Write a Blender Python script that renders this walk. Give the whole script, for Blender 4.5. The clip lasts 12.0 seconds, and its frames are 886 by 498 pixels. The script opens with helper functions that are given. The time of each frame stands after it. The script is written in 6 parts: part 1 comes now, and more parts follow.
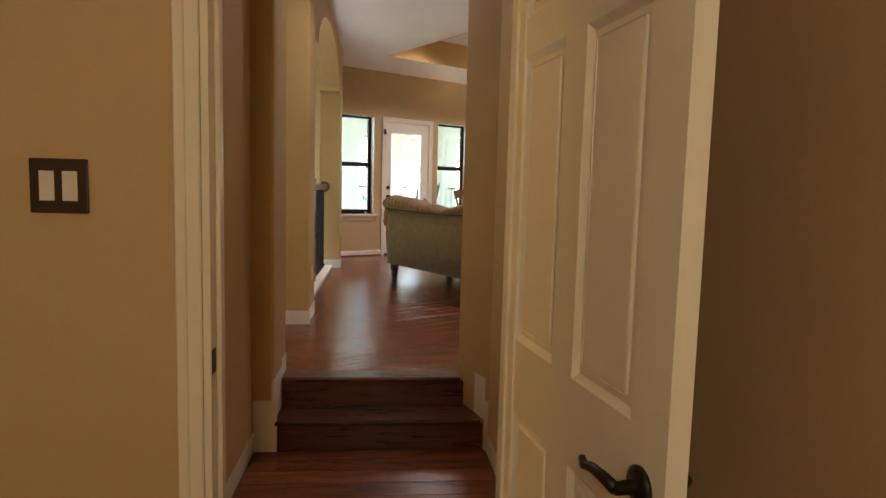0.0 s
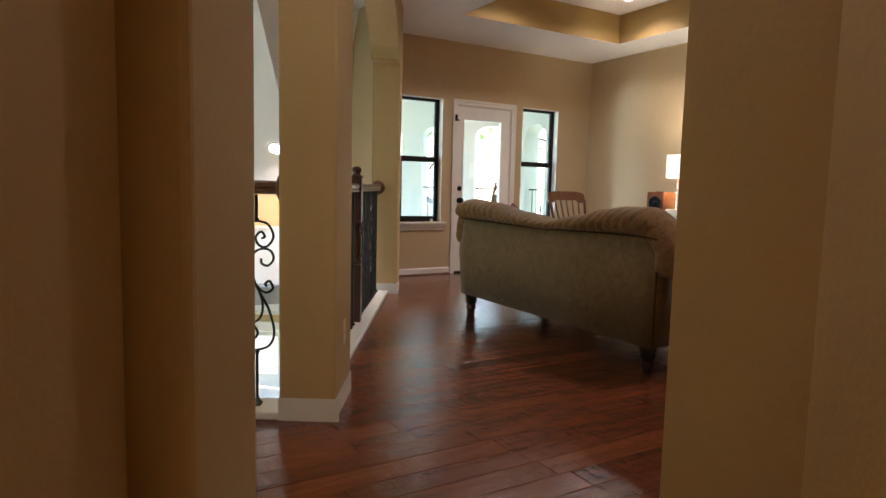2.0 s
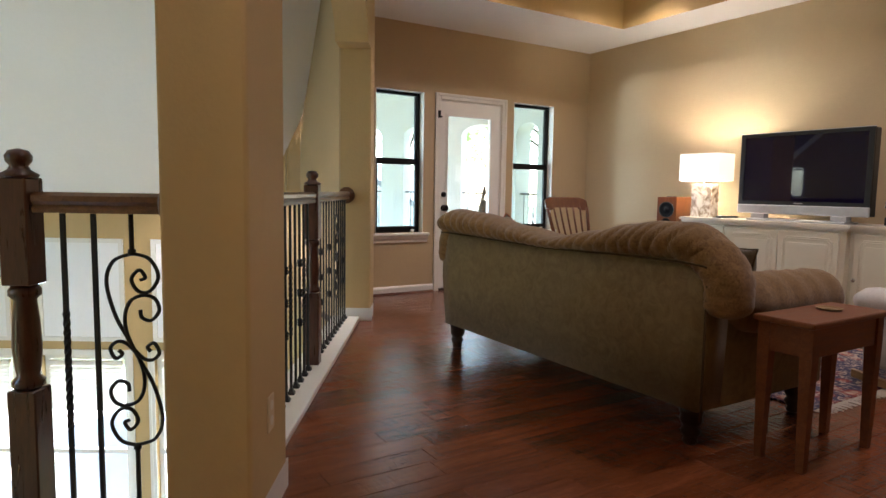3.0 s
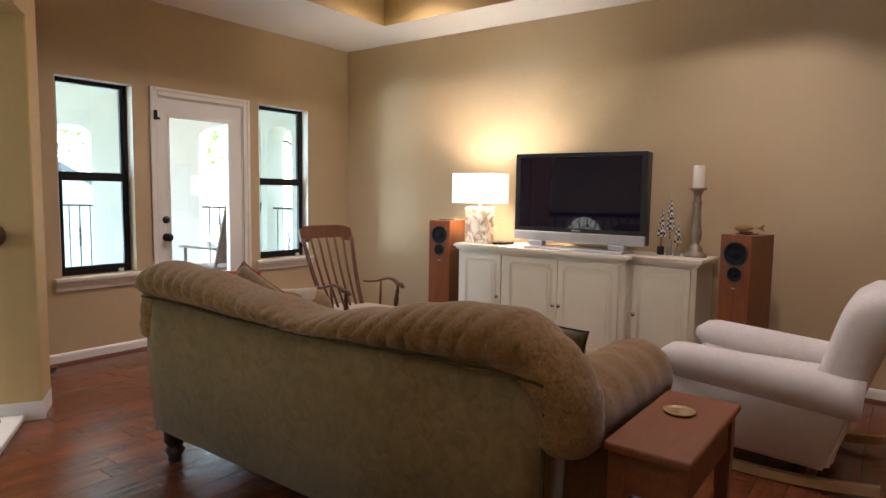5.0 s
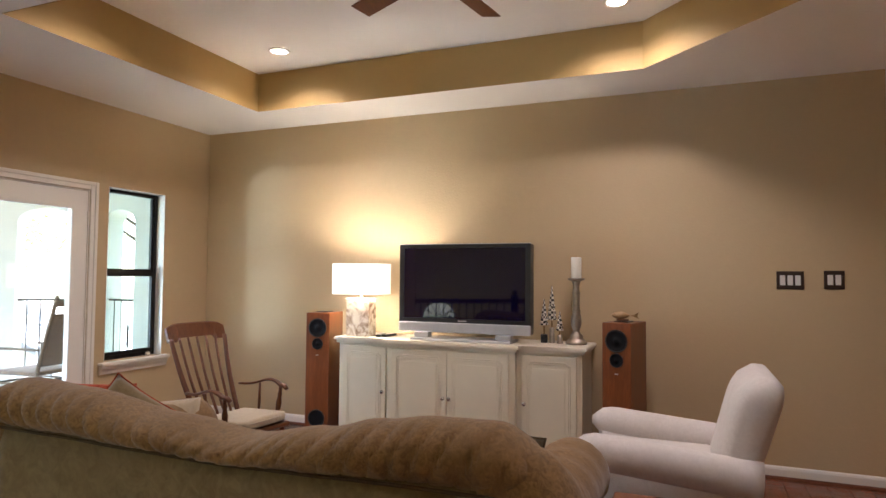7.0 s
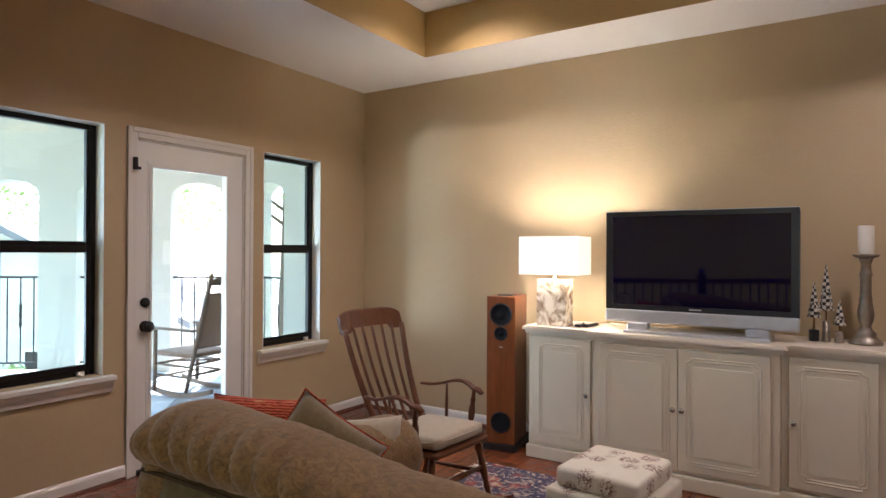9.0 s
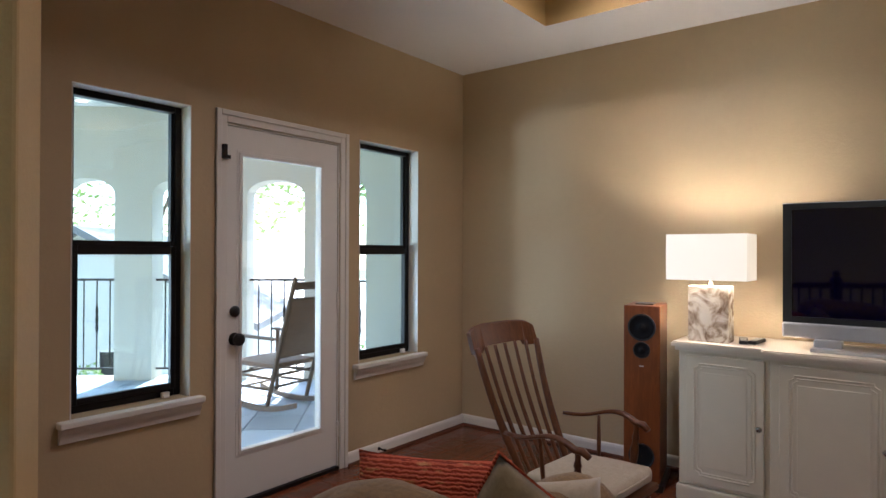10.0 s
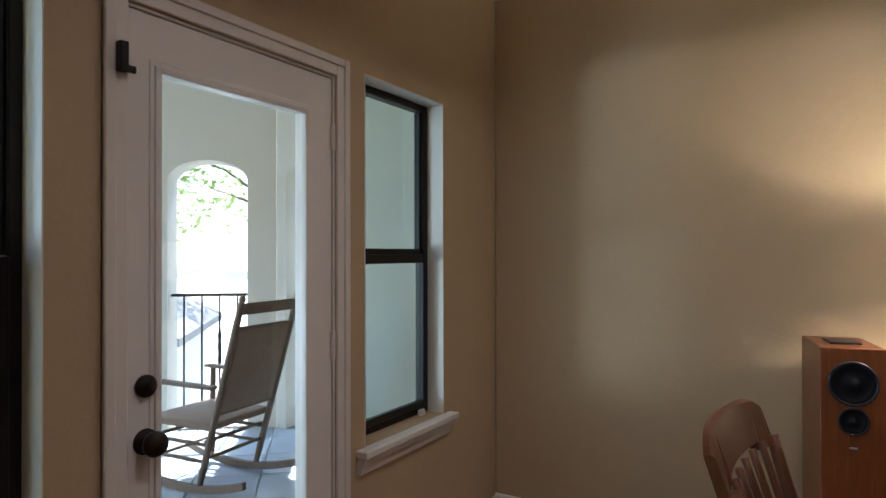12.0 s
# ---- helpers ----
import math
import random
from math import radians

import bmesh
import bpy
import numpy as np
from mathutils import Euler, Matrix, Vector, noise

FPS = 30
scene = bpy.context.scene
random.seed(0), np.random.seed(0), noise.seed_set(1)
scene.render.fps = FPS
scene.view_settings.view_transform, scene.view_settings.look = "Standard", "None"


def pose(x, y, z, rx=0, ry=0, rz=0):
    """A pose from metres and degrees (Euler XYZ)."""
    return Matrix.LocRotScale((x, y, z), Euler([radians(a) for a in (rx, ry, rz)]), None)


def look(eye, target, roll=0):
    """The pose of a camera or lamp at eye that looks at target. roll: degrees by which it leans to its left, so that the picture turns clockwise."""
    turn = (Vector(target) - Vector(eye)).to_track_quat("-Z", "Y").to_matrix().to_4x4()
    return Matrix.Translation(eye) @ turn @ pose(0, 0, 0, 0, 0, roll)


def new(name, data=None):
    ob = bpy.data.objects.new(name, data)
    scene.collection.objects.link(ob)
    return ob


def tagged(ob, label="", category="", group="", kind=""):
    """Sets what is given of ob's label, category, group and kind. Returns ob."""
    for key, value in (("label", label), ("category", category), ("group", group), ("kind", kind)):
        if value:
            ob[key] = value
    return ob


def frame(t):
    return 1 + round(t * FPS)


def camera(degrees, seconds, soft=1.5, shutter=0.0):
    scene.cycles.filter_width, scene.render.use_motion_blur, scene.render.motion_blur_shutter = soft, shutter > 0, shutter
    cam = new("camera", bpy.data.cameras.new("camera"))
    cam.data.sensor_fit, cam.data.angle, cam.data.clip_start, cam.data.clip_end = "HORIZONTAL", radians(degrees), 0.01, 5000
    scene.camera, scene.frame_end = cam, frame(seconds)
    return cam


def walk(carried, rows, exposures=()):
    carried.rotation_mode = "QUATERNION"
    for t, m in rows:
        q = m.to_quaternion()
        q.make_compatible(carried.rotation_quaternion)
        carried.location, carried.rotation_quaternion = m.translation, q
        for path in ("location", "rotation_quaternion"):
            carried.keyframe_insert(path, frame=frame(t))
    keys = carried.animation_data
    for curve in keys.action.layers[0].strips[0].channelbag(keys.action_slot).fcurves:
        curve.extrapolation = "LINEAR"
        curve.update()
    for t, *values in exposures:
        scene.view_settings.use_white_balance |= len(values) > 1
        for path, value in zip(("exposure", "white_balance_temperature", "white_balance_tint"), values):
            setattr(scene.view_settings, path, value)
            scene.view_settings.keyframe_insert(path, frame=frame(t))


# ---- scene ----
cam = camera(70.9, 12.0)
PATH = [
    (0, (-0.189, -0.408, 1.048), (0.989, 1.196, 0.853), 1.5),
    (0.5, (0.029, -0.003, 1.061), (1.088, 1.683, 0.862), 1.6),
    (1, (0.233, 0.465, 1.064), (1.238, 2.180, 0.864), 1.5),
    (1.5, (0.516, 0.932, 1.048), (1.527, 2.647, 0.852), 1.6),
    (2, (0.776, 1.374, 1.045), (1.785, 3.089, 0.847), 1.4),
    (2.5, (1.03, 1.808, 1.051), (2.041, 3.522, 0.855), 1.4),
    (2.7, (1.141, 1.944, 1.058), (2.153, 3.657, 0.867), 1.2),
    (4.3, (1.803, 2.791, 1.203), (3.228, 4.182, 1.017), 0.9),
    (4.5, (1.909, 2.861, 1.212), (3.396, 4.186, 1.028), 0.9),
    (5, (2.047, 2.952, 1.288), (3.644, 4.142, 1.108), 0.9),
    (5.5, (2.05, 3.028, 1.327), (3.733, 4.1, 1.189), 0.9),
    (6, (1.986, 3.169, 1.341), (3.75, 4.108, 1.264), 0.9),
    (6.5, (1.945, 3.242, 1.357), (3.786, 4.024, 1.379), 0.7),
    (6.7, (1.945, 3.27, 1.349), (3.803, 4.008, 1.427), 0.7),
    (8.5, (2.417, 3.966, 1.381), (4.202, 4.866, 1.435), 0.3),
    (9, (2.564, 4.245, 1.351), (4.247, 5.324, 1.36), 0.3),
    (9.5, (2.762, 4.532, 1.334), (4.359, 5.735, 1.345), 0.2),
    (10, (2.836, 4.931, 1.35), (4.42, 6.151, 1.361), 0.2),
    (10.5, (3.017, 5.297, 1.343), (4.603, 6.515, 1.357), 0.1),
    (11, (3.194, 5.614, 1.345), (4.793, 6.815, 1.359), 0.0),
    (11.5, (3.433, 5.967, 1.335), (5.122, 7.038, 1.35), -0.1),
    (12, (3.779, 6.308, 1.38), (5.493, 7.339, 1.393), -0.1),
]
walk(cam, [(t, look(eye, target, roll)) for t, eye, target, roll in PATH],
     [(0, 3.6, 6600, 12), (1, 3.35, 6600, 12), (1.5, 3.2, 6500, 12), (2.5, 3.25, 6050, 12), (4.5, 3.3, 6100, 14), (6.5, 3.45, 6100, 14),
      (8.5, 3.35, 5980, 15), (9.5, 2.82, 5800, 15), (10.5, 2.35, 5680, 14), (11.5, 2.1, 5720, 14), (12, 2.15, 5820, 14)])

# ---------------------------------------------------------------- world and light
SUN_DIR = Vector((-0.45, -0.35, -0.82)).normalized()
world = bpy.data.worlds.new("sky")
world.use_nodes = True
scene.world = world
wn = world.node_tree
sky = wn.nodes.new("ShaderNodeTexSky")
sky.sky_type = "NISHITA"
sky.sun_disc = False
sky.sun_elevation = radians(55)
sky.sun_rotation = radians(52)
wn.nodes["Background"].inputs["Strength"].default_value = 0.15
wn.links.new(sky.outputs["Color"], wn.nodes["Background"].inputs["Color"])
sun = new("sun", bpy.data.lights.new("sun", "SUN"))
sun.data.energy, sun.data.angle, sun.data.color = 5.0, radians(0.6), (1.0, 0.97, 0.93)
sun.matrix_world = look((0, 0, 30), Vector((0, 0, 30)) + SUN_DIR)


def spot(name, x, y, z, watts, degrees, colour, blend=0.5, size=0.04):
    lamp = bpy.data.lights.new(name, "SPOT")
    lamp.energy, lamp.spot_size, lamp.spot_blend, lamp.color, lamp.shadow_soft_size = watts, radians(degrees), blend, colour, size
    ob = new(name, lamp)
    ob.location = (x, y, z)
    return ob


def point(name, x, y, z, watts, colour, size):
    lamp = bpy.data.lights.new(name, "POINT")
    lamp.energy, lamp.color, lamp.shadow_soft_size = watts, colour, size
    ob = new(name, lamp)
    ob.location = (x, y, z)
    return ob


def area(name, m, w, h, watts, colour):
    lamp = bpy.data.lights.new(name, "AREA")
    lamp.shape, lamp.size, lamp.size_y, lamp.energy, lamp.color = "RECTANGLE", w, h, watts, colour
    ob = new(name, lamp)
    ob.matrix_world = m
    return ob


HALL = pose(1.485, 2.53, 0, 0, 0, -30.8)
WARM = (1.0, 0.87, 0.84)
# East pair (first two) is seen; the west pair is added as unseen fill.
CAN_SPOTS = [(5.85, 6.26), (5.88, 3.76), (4.55, 6.26), (4.55, 3.30)]
for cx, cy in CAN_SPOTS:
    spot("downlight_lamp", cx, cy, 3.035, 7.2, 150, WARM, 0.95, 0.06)
# Unseen lamp added over the landing to brighten the sofa back and pier.
LANDING_FILL = (1.98, 3.22)
spot("landing_fill_lamp", *LANDING_FILL, 2.73, 2.6, 150, WARM, 0.6)

PASSAGE_SPOT = (7.95, 1.75)
spot("passage_downlight_lamp", *PASSAGE_SPOT, 2.73, 12, 150, WARM, 0.6)
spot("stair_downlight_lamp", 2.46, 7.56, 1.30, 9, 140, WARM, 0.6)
# Unseen point light added to fill the first room; it has no fixture.
point("first_room_fill", -0.91, -1.39, 1.6, 3.7, (1.0, 0.80, 0.52), 0.12)
point("side_room_lamp", *(HALL @ Vector((-1.35, -1.25, 1.55))), 1.6, (1.0, 0.58, 0.17), 0.1)
# Faint warm fill added in the hall, where no light is seen.
point("hall_fill", 0.95, 1.40, 2.2, 0.06, (1.0, 0.70, 0.36), 0.08)

area("porch_daylight", look((2.36, 11.35, 0.55), (6.1, 7.9, 1.6)), 0.7, 1.0, 15, (0.66, 0.84, 1.0))
area("stair_window_daylight", look(HALL @ Vector((-2.83, 5.85, -1.75)), HALL @ Vector((-2.0, 0.0, 0.9))), 2.9, 1.7, 36, (0.76, 0.89, 1.0))

# ---------------------------------------------------------------- materials


def shader(name, rough=0.6, metal=0.0, spec=0.5):
    m = bpy.data.materials.new(name)
    m.use_nodes = True
    b = m.node_tree.nodes["Principled BSDF"]
    b.inputs["Roughness"].default_value = rough
    b.inputs["Metallic"].default_value = metal
    b.inputs["Specular IOR Level"].default_value = spec
    return m, m.node_tree, b


def mix_colour(nt, fac, a, b, kind="MIX"):
    n = nt.nodes.new("ShaderNodeMix")
    n.data_type, n.blend_type = "RGBA", kind
    for i, v in ((0, fac), (6, a), (7, b)):
        if isinstance(v, (int, float)):
            n.inputs[i].default_value = v
        elif isinstance(v, tuple):
            n.inputs[i].default_value = (*v[:3], 1)
        else:
            nt.links.new(v, n.inputs[i])
    return n.outputs[2]


def tex_noise(nt, scale, detail=4, vec=None, stretch=None, rough=0.55, distortion=0.0):
    if vec is None:
        vec = nt.nodes.new("ShaderNodeTexCoord").outputs["Object"]
    if stretch:
        mp = nt.nodes.new("ShaderNodeMapping")
        mp.inputs["Scale"].default_value = stretch
        nt.links.new(vec, mp.inputs["Vector"])
        vec = mp.outputs["Vector"]
    n = nt.nodes.new("ShaderNodeTexNoise")
    n.inputs["Scale"].default_value, n.inputs["Detail"].default_value = scale, detail
    n.inputs["Roughness"].default_value, n.inputs["Distortion"].default_value = rough, distortion
    nt.links.new(vec, n.inputs["Vector"])
    return n.outputs["Fac"]


def ramp(nt, fac, stops):
    r = nt.nodes.new("ShaderNodeValToRGB")
    e = r.color_ramp.elements
    while len(e) < len(stops):
        e.new(0.5)
    for el, (p, c) in zip(e, stops):
        el.position, el.color = p, (*c, 1)
    nt.links.new(fac, r.inputs["Fac"])
    return r.outputs["Color"]


def add_bump(nt, b, height, strength, distance=0.01):
    n = nt.nodes.new("ShaderNodeBump")
    n.inputs["Strength"].default_value, n.inputs["Distance"].default_value = strength, distance
    nt.links.new(height, n.inputs["Height"])
    nt.links.new(n.outputs["Normal"], b.inputs["Normal"])


def paint(name, colour, rough=0.6, vary=0.06, grain=60, bump=0.15, big=1.3, dist=0.004):
    """Painted plaster or wood: slight uneven tone at two scales and a fine texture."""
    m, nt, b = shader(name, rough)
    lo = tuple(c * (1 - vary) for c in colour)
    hi = tuple(min(1, c * (1 + vary)) for c in colour)
    c1 = ramp(nt, tex_noise(nt, big, 3), [(0.3, lo), (0.7, hi)])
    c2 = mix_colour(nt, tex_noise(nt, grain * 0.4, 3), c1, tuple(c * (1 - vary * 1.3) for c in colour))
    nt.links.new(c2, b.inputs["Base Color"])
    if bump:
        add_bump(nt, b, tex_noise(nt, grain, 5), bump, dist)
    return m


def wood(name, dark, light, scale=1.0, rough=0.35, axis=(1, 12, 12), per_object=False, bump=0.08, coat=0.0, spec=0.5, ripple=False):
    m, nt, b = shader(name, rough, spec=spec)
    vec = nt.nodes.new("ShaderNodeTexCoord").outputs["Object"]
    if per_object:
        info = nt.nodes.new("ShaderNodeObjectInfo")
        add = nt.nodes.new("ShaderNodeVectorMath")
        add.operation = "MULTIPLY_ADD"
        nt.links.new(info.outputs["Random"], add.inputs[0])
        add.inputs[1].default_value = (37, 53, 11)
        nt.links.new(vec, add.inputs[2])
        vec = add.outputs[0]
    g = tex_noise(nt, 3 * scale, 6, vec, axis, 0.6, 1.2)
    fine = tex_noise(nt, 22 * scale, 4, vec, axis, 0.6, 0.3)
    c = ramp(nt, g, [(0.32, dark), (0.5, tuple((a + q) / 2 for a, q in zip(dark, light))), (0.68, light)])
    c = mix_colour(nt, fine, c, tuple(a * 0.75 for a in dark))
    if per_object:
        v = nt.nodes.new("ShaderNodeMapRange")
        v.inputs["To Min"].default_value, v.inputs["To Max"].default_value = 0.74, 1.2
        nt.links.new(info.outputs["Random"], v.inputs["Value"])
        hsv = nt.nodes.new("ShaderNodeHueSaturation")
        nt.links.new(v.outputs["Result"], hsv.inputs["Value"])
        nt.links.new(c, hsv.inputs["Color"])
        c = hsv.outputs["Color"]
    nt.links.new(c, b.inputs["Base Color"])
    r = nt.nodes.new("ShaderNodeMapRange")
    r.inputs["To Min"].default_value, r.inputs["To Max"].default_value = rough * 0.75, rough * 1.35
    nt.links.new(g, r.inputs["Value"])
    nt.links.new(r.outputs["Result"], b.inputs["Roughness"])
    if coat:
        b.inputs["Coat Weight"].default_value, b.inputs["Coat Roughness"].default_value = coat, 0.15
    if ripple:
        wave = tex_noise(nt, 7, 3, vec, (4.5, 1.1, 1), 0.5, 0.4)
        add = nt.nodes.new("ShaderNodeMath")
        add.operation = "MULTIPLY_ADD"
        nt.links.new(wave, add.inputs[0])
        add.inputs[1].default_value = 3.0
        nt.links.new(fine, add.inputs[2])
        add_bump(nt, b, add.outputs[0], 0.5, 0.0022)
    else:
        add_bump(nt, b, fine, bump, 0.003)
    return m


def fabric(name, dark, light, scale=1.0, bump=0.3, sheen=0.3):
    """A woven or chenille cloth with a small mottled figure."""
    m, nt, b = shader(name, 0.95, spec=0.15)
    big = tex_noise(nt, 6 * scale, 3)
    fig = tex_noise(nt, 45 * scale, 5, rough=0.7, distortion=1.5)
    fib = tex_noise(nt, 320 * scale, 2)
    c = ramp(nt, fig, [(0.36, dark), (0.62, light)])
    c = mix_colour(nt, big, c, tuple((a + q) * 0.42 for a, q in zip(dark, light)))
    nt.links.new(c, b.inputs["Base Color"])
    b.inputs["Sheen Weight"].default_value = sheen
    b.inputs["Sheen Roughness"].default_value = 0.5
    h = mix_colour(nt, 0.5, fib, fig)
    add_bump(nt, b, h, bump, 0.004)
    return m


def metal(name, colour, rough=0.4, metallic=1.0):
    m, nt, b = shader(name, rough, metallic)
    c = ramp(nt, tex_noise(nt, 30, 4), [(0.3, tuple(q * 0.7 for q in colour)), (0.7, colour)])
    nt.links.new(c, b.inputs["Base Color"])
    return m


def plain(name, colour, rough=0.5, metallic=0.0, spec=0.5):
    m, nt, b = shader(name, rough, metallic, spec)
    c = ramp(nt, tex_noise(nt, 14, 3), [(0.3, tuple(q * 0.9 for q in colour)), (0.7, colour)])
    nt.links.new(c, b.inputs["Base Color"])
    return m


def glow(name, colour, strength):
    m, nt, b = shader(name, 0.6)
    b.inputs["Base Color"].default_value = (0.8, 0.8, 0.78, 1)
    b.inputs["Emission Color"].default_value = (*colour, 1)
    b.inputs["Emission Strength"].default_value = strength
    return m


def pane_material(name, tint=(0.96, 0.98, 0.97)):
    m = bpy.data.materials.new(name)
    m.use_nodes = True
    nt = m.node_tree
    nt.nodes.remove(nt.nodes["Principled BSDF"])
    out = nt.nodes["Material Output"]
    tr, gl = nt.nodes.new("ShaderNodeBsdfTransparent"), nt.nodes.new("ShaderNodeBsdfGlossy")
    tr.inputs["Color"].default_value = (*tint, 1)
    gl.inputs["Roughness"].default_value = 0.02
    mx = nt.nodes.new("ShaderNodeMixShader")
    mx.inputs[0].default_value = 0.06
    nt.links.new(tr.outputs[0], mx.inputs[1])
    nt.links.new(gl.outputs[0], mx.inputs[2])
    nt.links.new(mx.outputs[0], out.inputs["Surface"])
    return m


M_WALL = paint("tan_wall_paint", (0.525, 0.394, 0.226), 0.7, 0.04, 55, 0.35)
M_HALLWALL = paint("ochre_hall_paint", (0.54, 0.37, 0.16), 0.7, 0.05, 55, 0.35)
M_TRAY = paint("ochre_tray_paint", (0.47, 0.31, 0.11), 0.7, 0.04, 55, 0.25)
M_CEIL = paint("ceiling_white", (0.88, 0.86, 0.83), 0.85, 0.03, 90, 0.4)
M_WHITE = paint("white_trim_paint", (0.78, 0.74, 0.66), 0.35, 0.03, 30, 0.05)
M_DOOR = paint("white_door_paint", (0.80, 0.77, 0.70), 0.35, 0.03, 30, 0.05)
M_CREAM = paint("cream_cabinet_paint", (0.70, 0.615, 0.45), 0.4, 0.05, 25, 0.08)
M_BRONZE = metal("dark_bronze", (0.016, 0.013, 0.012), 0.4, 0.5)
M_IRON = plain("black_iron", (0.018, 0.016, 0.016), 0.45, 0.4)
M_GLASS = pane_material("window_glass")
M_TINTED = pane_material("tinted_sash_glass", (0.83, 0.90, 0.89))
M_FLOORBASE = wood("floor_dark_joint", (0.03, 0.012, 0.007), (0.06, 0.022, 0.012), 1, 0.5)
M_PLANK = wood("hand_scraped_planks", (0.15, 0.040, 0.015), (0.305, 0.090, 0.034), 0.7, 0.17, (1, 7, 7), True, 0.10, ripple=True)
M_LENS = glow("frosted_lens", (1.0, 0.94, 0.86), 2.0)


def island_wood(src, name):
    """The plank wood again, with its tone set board by board within one mesh."""
    m = src.copy()
    m.name = name
    nt = m.node_tree
    geo = nt.nodes.new("ShaderNodeNewGeometry")
    for n in [n for n in nt.nodes if n.type == "OBJECT_INFO"]:
        for link in list(n.outputs["Random"].links):
            nt.links.new(geo.outputs["Random Per Island"], link.to_socket)
    return m


M_PLANK_ISLAND = island_wood(M_PLANK, "hand_scraped_planks_joined")
M_STUCCO = paint("porch_stucco", (0.50, 0.49, 0.43), 0.9, 0.06, 70, 0.5)
M_SLATE = paint("porch_slate", (0.42, 0.46, 0.50), 0.6, 0.18, 20, 0.3, 5)

# ---------------------------------------------------------------- mesh helpers


def part(name, bm, material, parent=None, label="", smooth=False, m=None):
    """Links a bmesh as one mesh object, under parent if there is one."""
    me = bpy.data.meshes.new(name)
    bmesh.ops.recalc_face_normals(bm, faces=bm.faces)
    bm.to_mesh(me)
    bm.free()
    if smooth:
        me.polygons.foreach_set("use_smooth", [True] * len(me.polygons))
    for mm in material if isinstance(material, (list, tuple)) else [material]:
        me.materials.append(mm)
    ob = new(name, me)
    if parent is not None:
        ob.parent = parent
    if m is not None:
        ob.matrix_local = m
    if label:
        ob["label"] = label
    return ob


def thing(name, m, label, category, group="", kind=""):
    e = new(name)
    e.empty_display_size = 0.1
    e.matrix_world = m
    return tagged(e, label, category, group, kind)


def structure(ob, label="", category=""):
    return tagged(ob, label, category, kind="structure")


def box(bm, x0, x1, y0, y1, z0, z1, bevel=0.0, seg=2, m=None):
    r = bmesh.ops.create_cube(bm, size=1)
    mm = Matrix.Translation(((x0 + x1) / 2, (y0 + y1) / 2, (z0 + z1) / 2)) @ Matrix.Diagonal((abs(x1 - x0), abs(y1 - y0), abs(z1 - z0), 1))
    bmesh.ops.transform(bm, matrix=mm if m is None else m @ mm, verts=r["verts"])
    if bevel:
        edges = list({e for v in r["verts"] for e in v.link_edges})
        bmesh.ops.bevel(bm, geom=edges, offset=bevel, segments=seg, affect="EDGES", profile=0.5)
    return bm


def boxed(*a, **k):
    return box(bmesh.new(), *a, **k)


def lathe(bm, profile, seg=16, m=None, cap=True):
    """Turns (radius, height) pairs round the z axis."""
    rings = []
    m = m or Matrix()
    for r, z in profile:
        rings.append([bm.verts.new(m @ Vector((r * math.cos(2 * math.pi * i / seg), r * math.sin(2 * math.pi * i / seg), z))) for i in range(seg)])
    for a, b in zip(rings, rings[1:]):
        for i in range(seg):
            bm.faces.new((a[i], a[(i + 1) % seg], b[(i + 1) % seg], b[i]))
    if cap:
        bm.faces.new(rings[0])
        bm.faces.new(rings[-1])
    return bm


def sweep(bm, pts, radius, seg=8, flat=1.0, closed_ends=True):
    """A round rod along points; radius may be one number or one for each point."""
    pts = [Vector(p) for p in pts]
    radii = radius if isinstance(radius, (list, tuple)) else [radius] * len(pts)
    rings, side = [], None
    for i, p in enumerate(pts):
        d = (pts[min(i + 1, len(pts) - 1)] - pts[max(i - 1, 0)]).normalized()
        if side is None:
            side = d.cross(Vector((0, 0, 1)) if abs(d.z) < 0.9 else Vector((1, 0, 0))).normalized()
        side = (side - d * side.dot(d)).normalized()
        up = d.cross(side)
        rings.append([bm.verts.new(p + (side * math.cos(a) + up * math.sin(a) * flat) * radii[i]) for a in (2 * math.pi * k / seg for k in range(seg))])
    for a, b in zip(rings, rings[1:]):
        for k in range(seg):
            bm.faces.new((a[k], a[(k + 1) % seg], b[(k + 1) % seg], b[k]))
    if closed_ends:
        bm.faces.new(rings[0])
        bm.faces.new(rings[-1])
    return bm


def spline(ctl, n=7):
    """Points of a smooth curve through the given places."""
    out = []
    for i in range(len(ctl) - 1):
        p0, p1, p2, p3 = (Vector(ctl[max(0, min(len(ctl) - 1, i + k))]) for k in (-1, 0, 1, 2))
        for j in range(n):
            t = j / n
            out.append(tuple(0.5 * (2 * p1 + (p2 - p0) * t + (2 * p0 - 5 * p1 + 4 * p2 - p3) * t * t + (3 * p1 - p0 - 3 * p2 + p3) * t ** 3)))
    return out + [tuple(ctl[-1])]


def prism(bm, poly, lo, hi, m=None):
    """Extrudes a polygon of (x, z) from y = lo to y = hi."""
    m = m or Matrix()
    a = [bm.verts.new(m @ Vector((x, lo, z))) for x, z in poly]
    b = [bm.verts.new(m @ Vector((x, hi, z))) for x, z in poly]
    bm.faces.new(a)
    bm.faces.new(b[::-1])
    n = len(poly)
    for i in range(n):
        bm.faces.new((a[i], b[i], b[(i + 1) % n], a[(i + 1) % n]))
    return bm


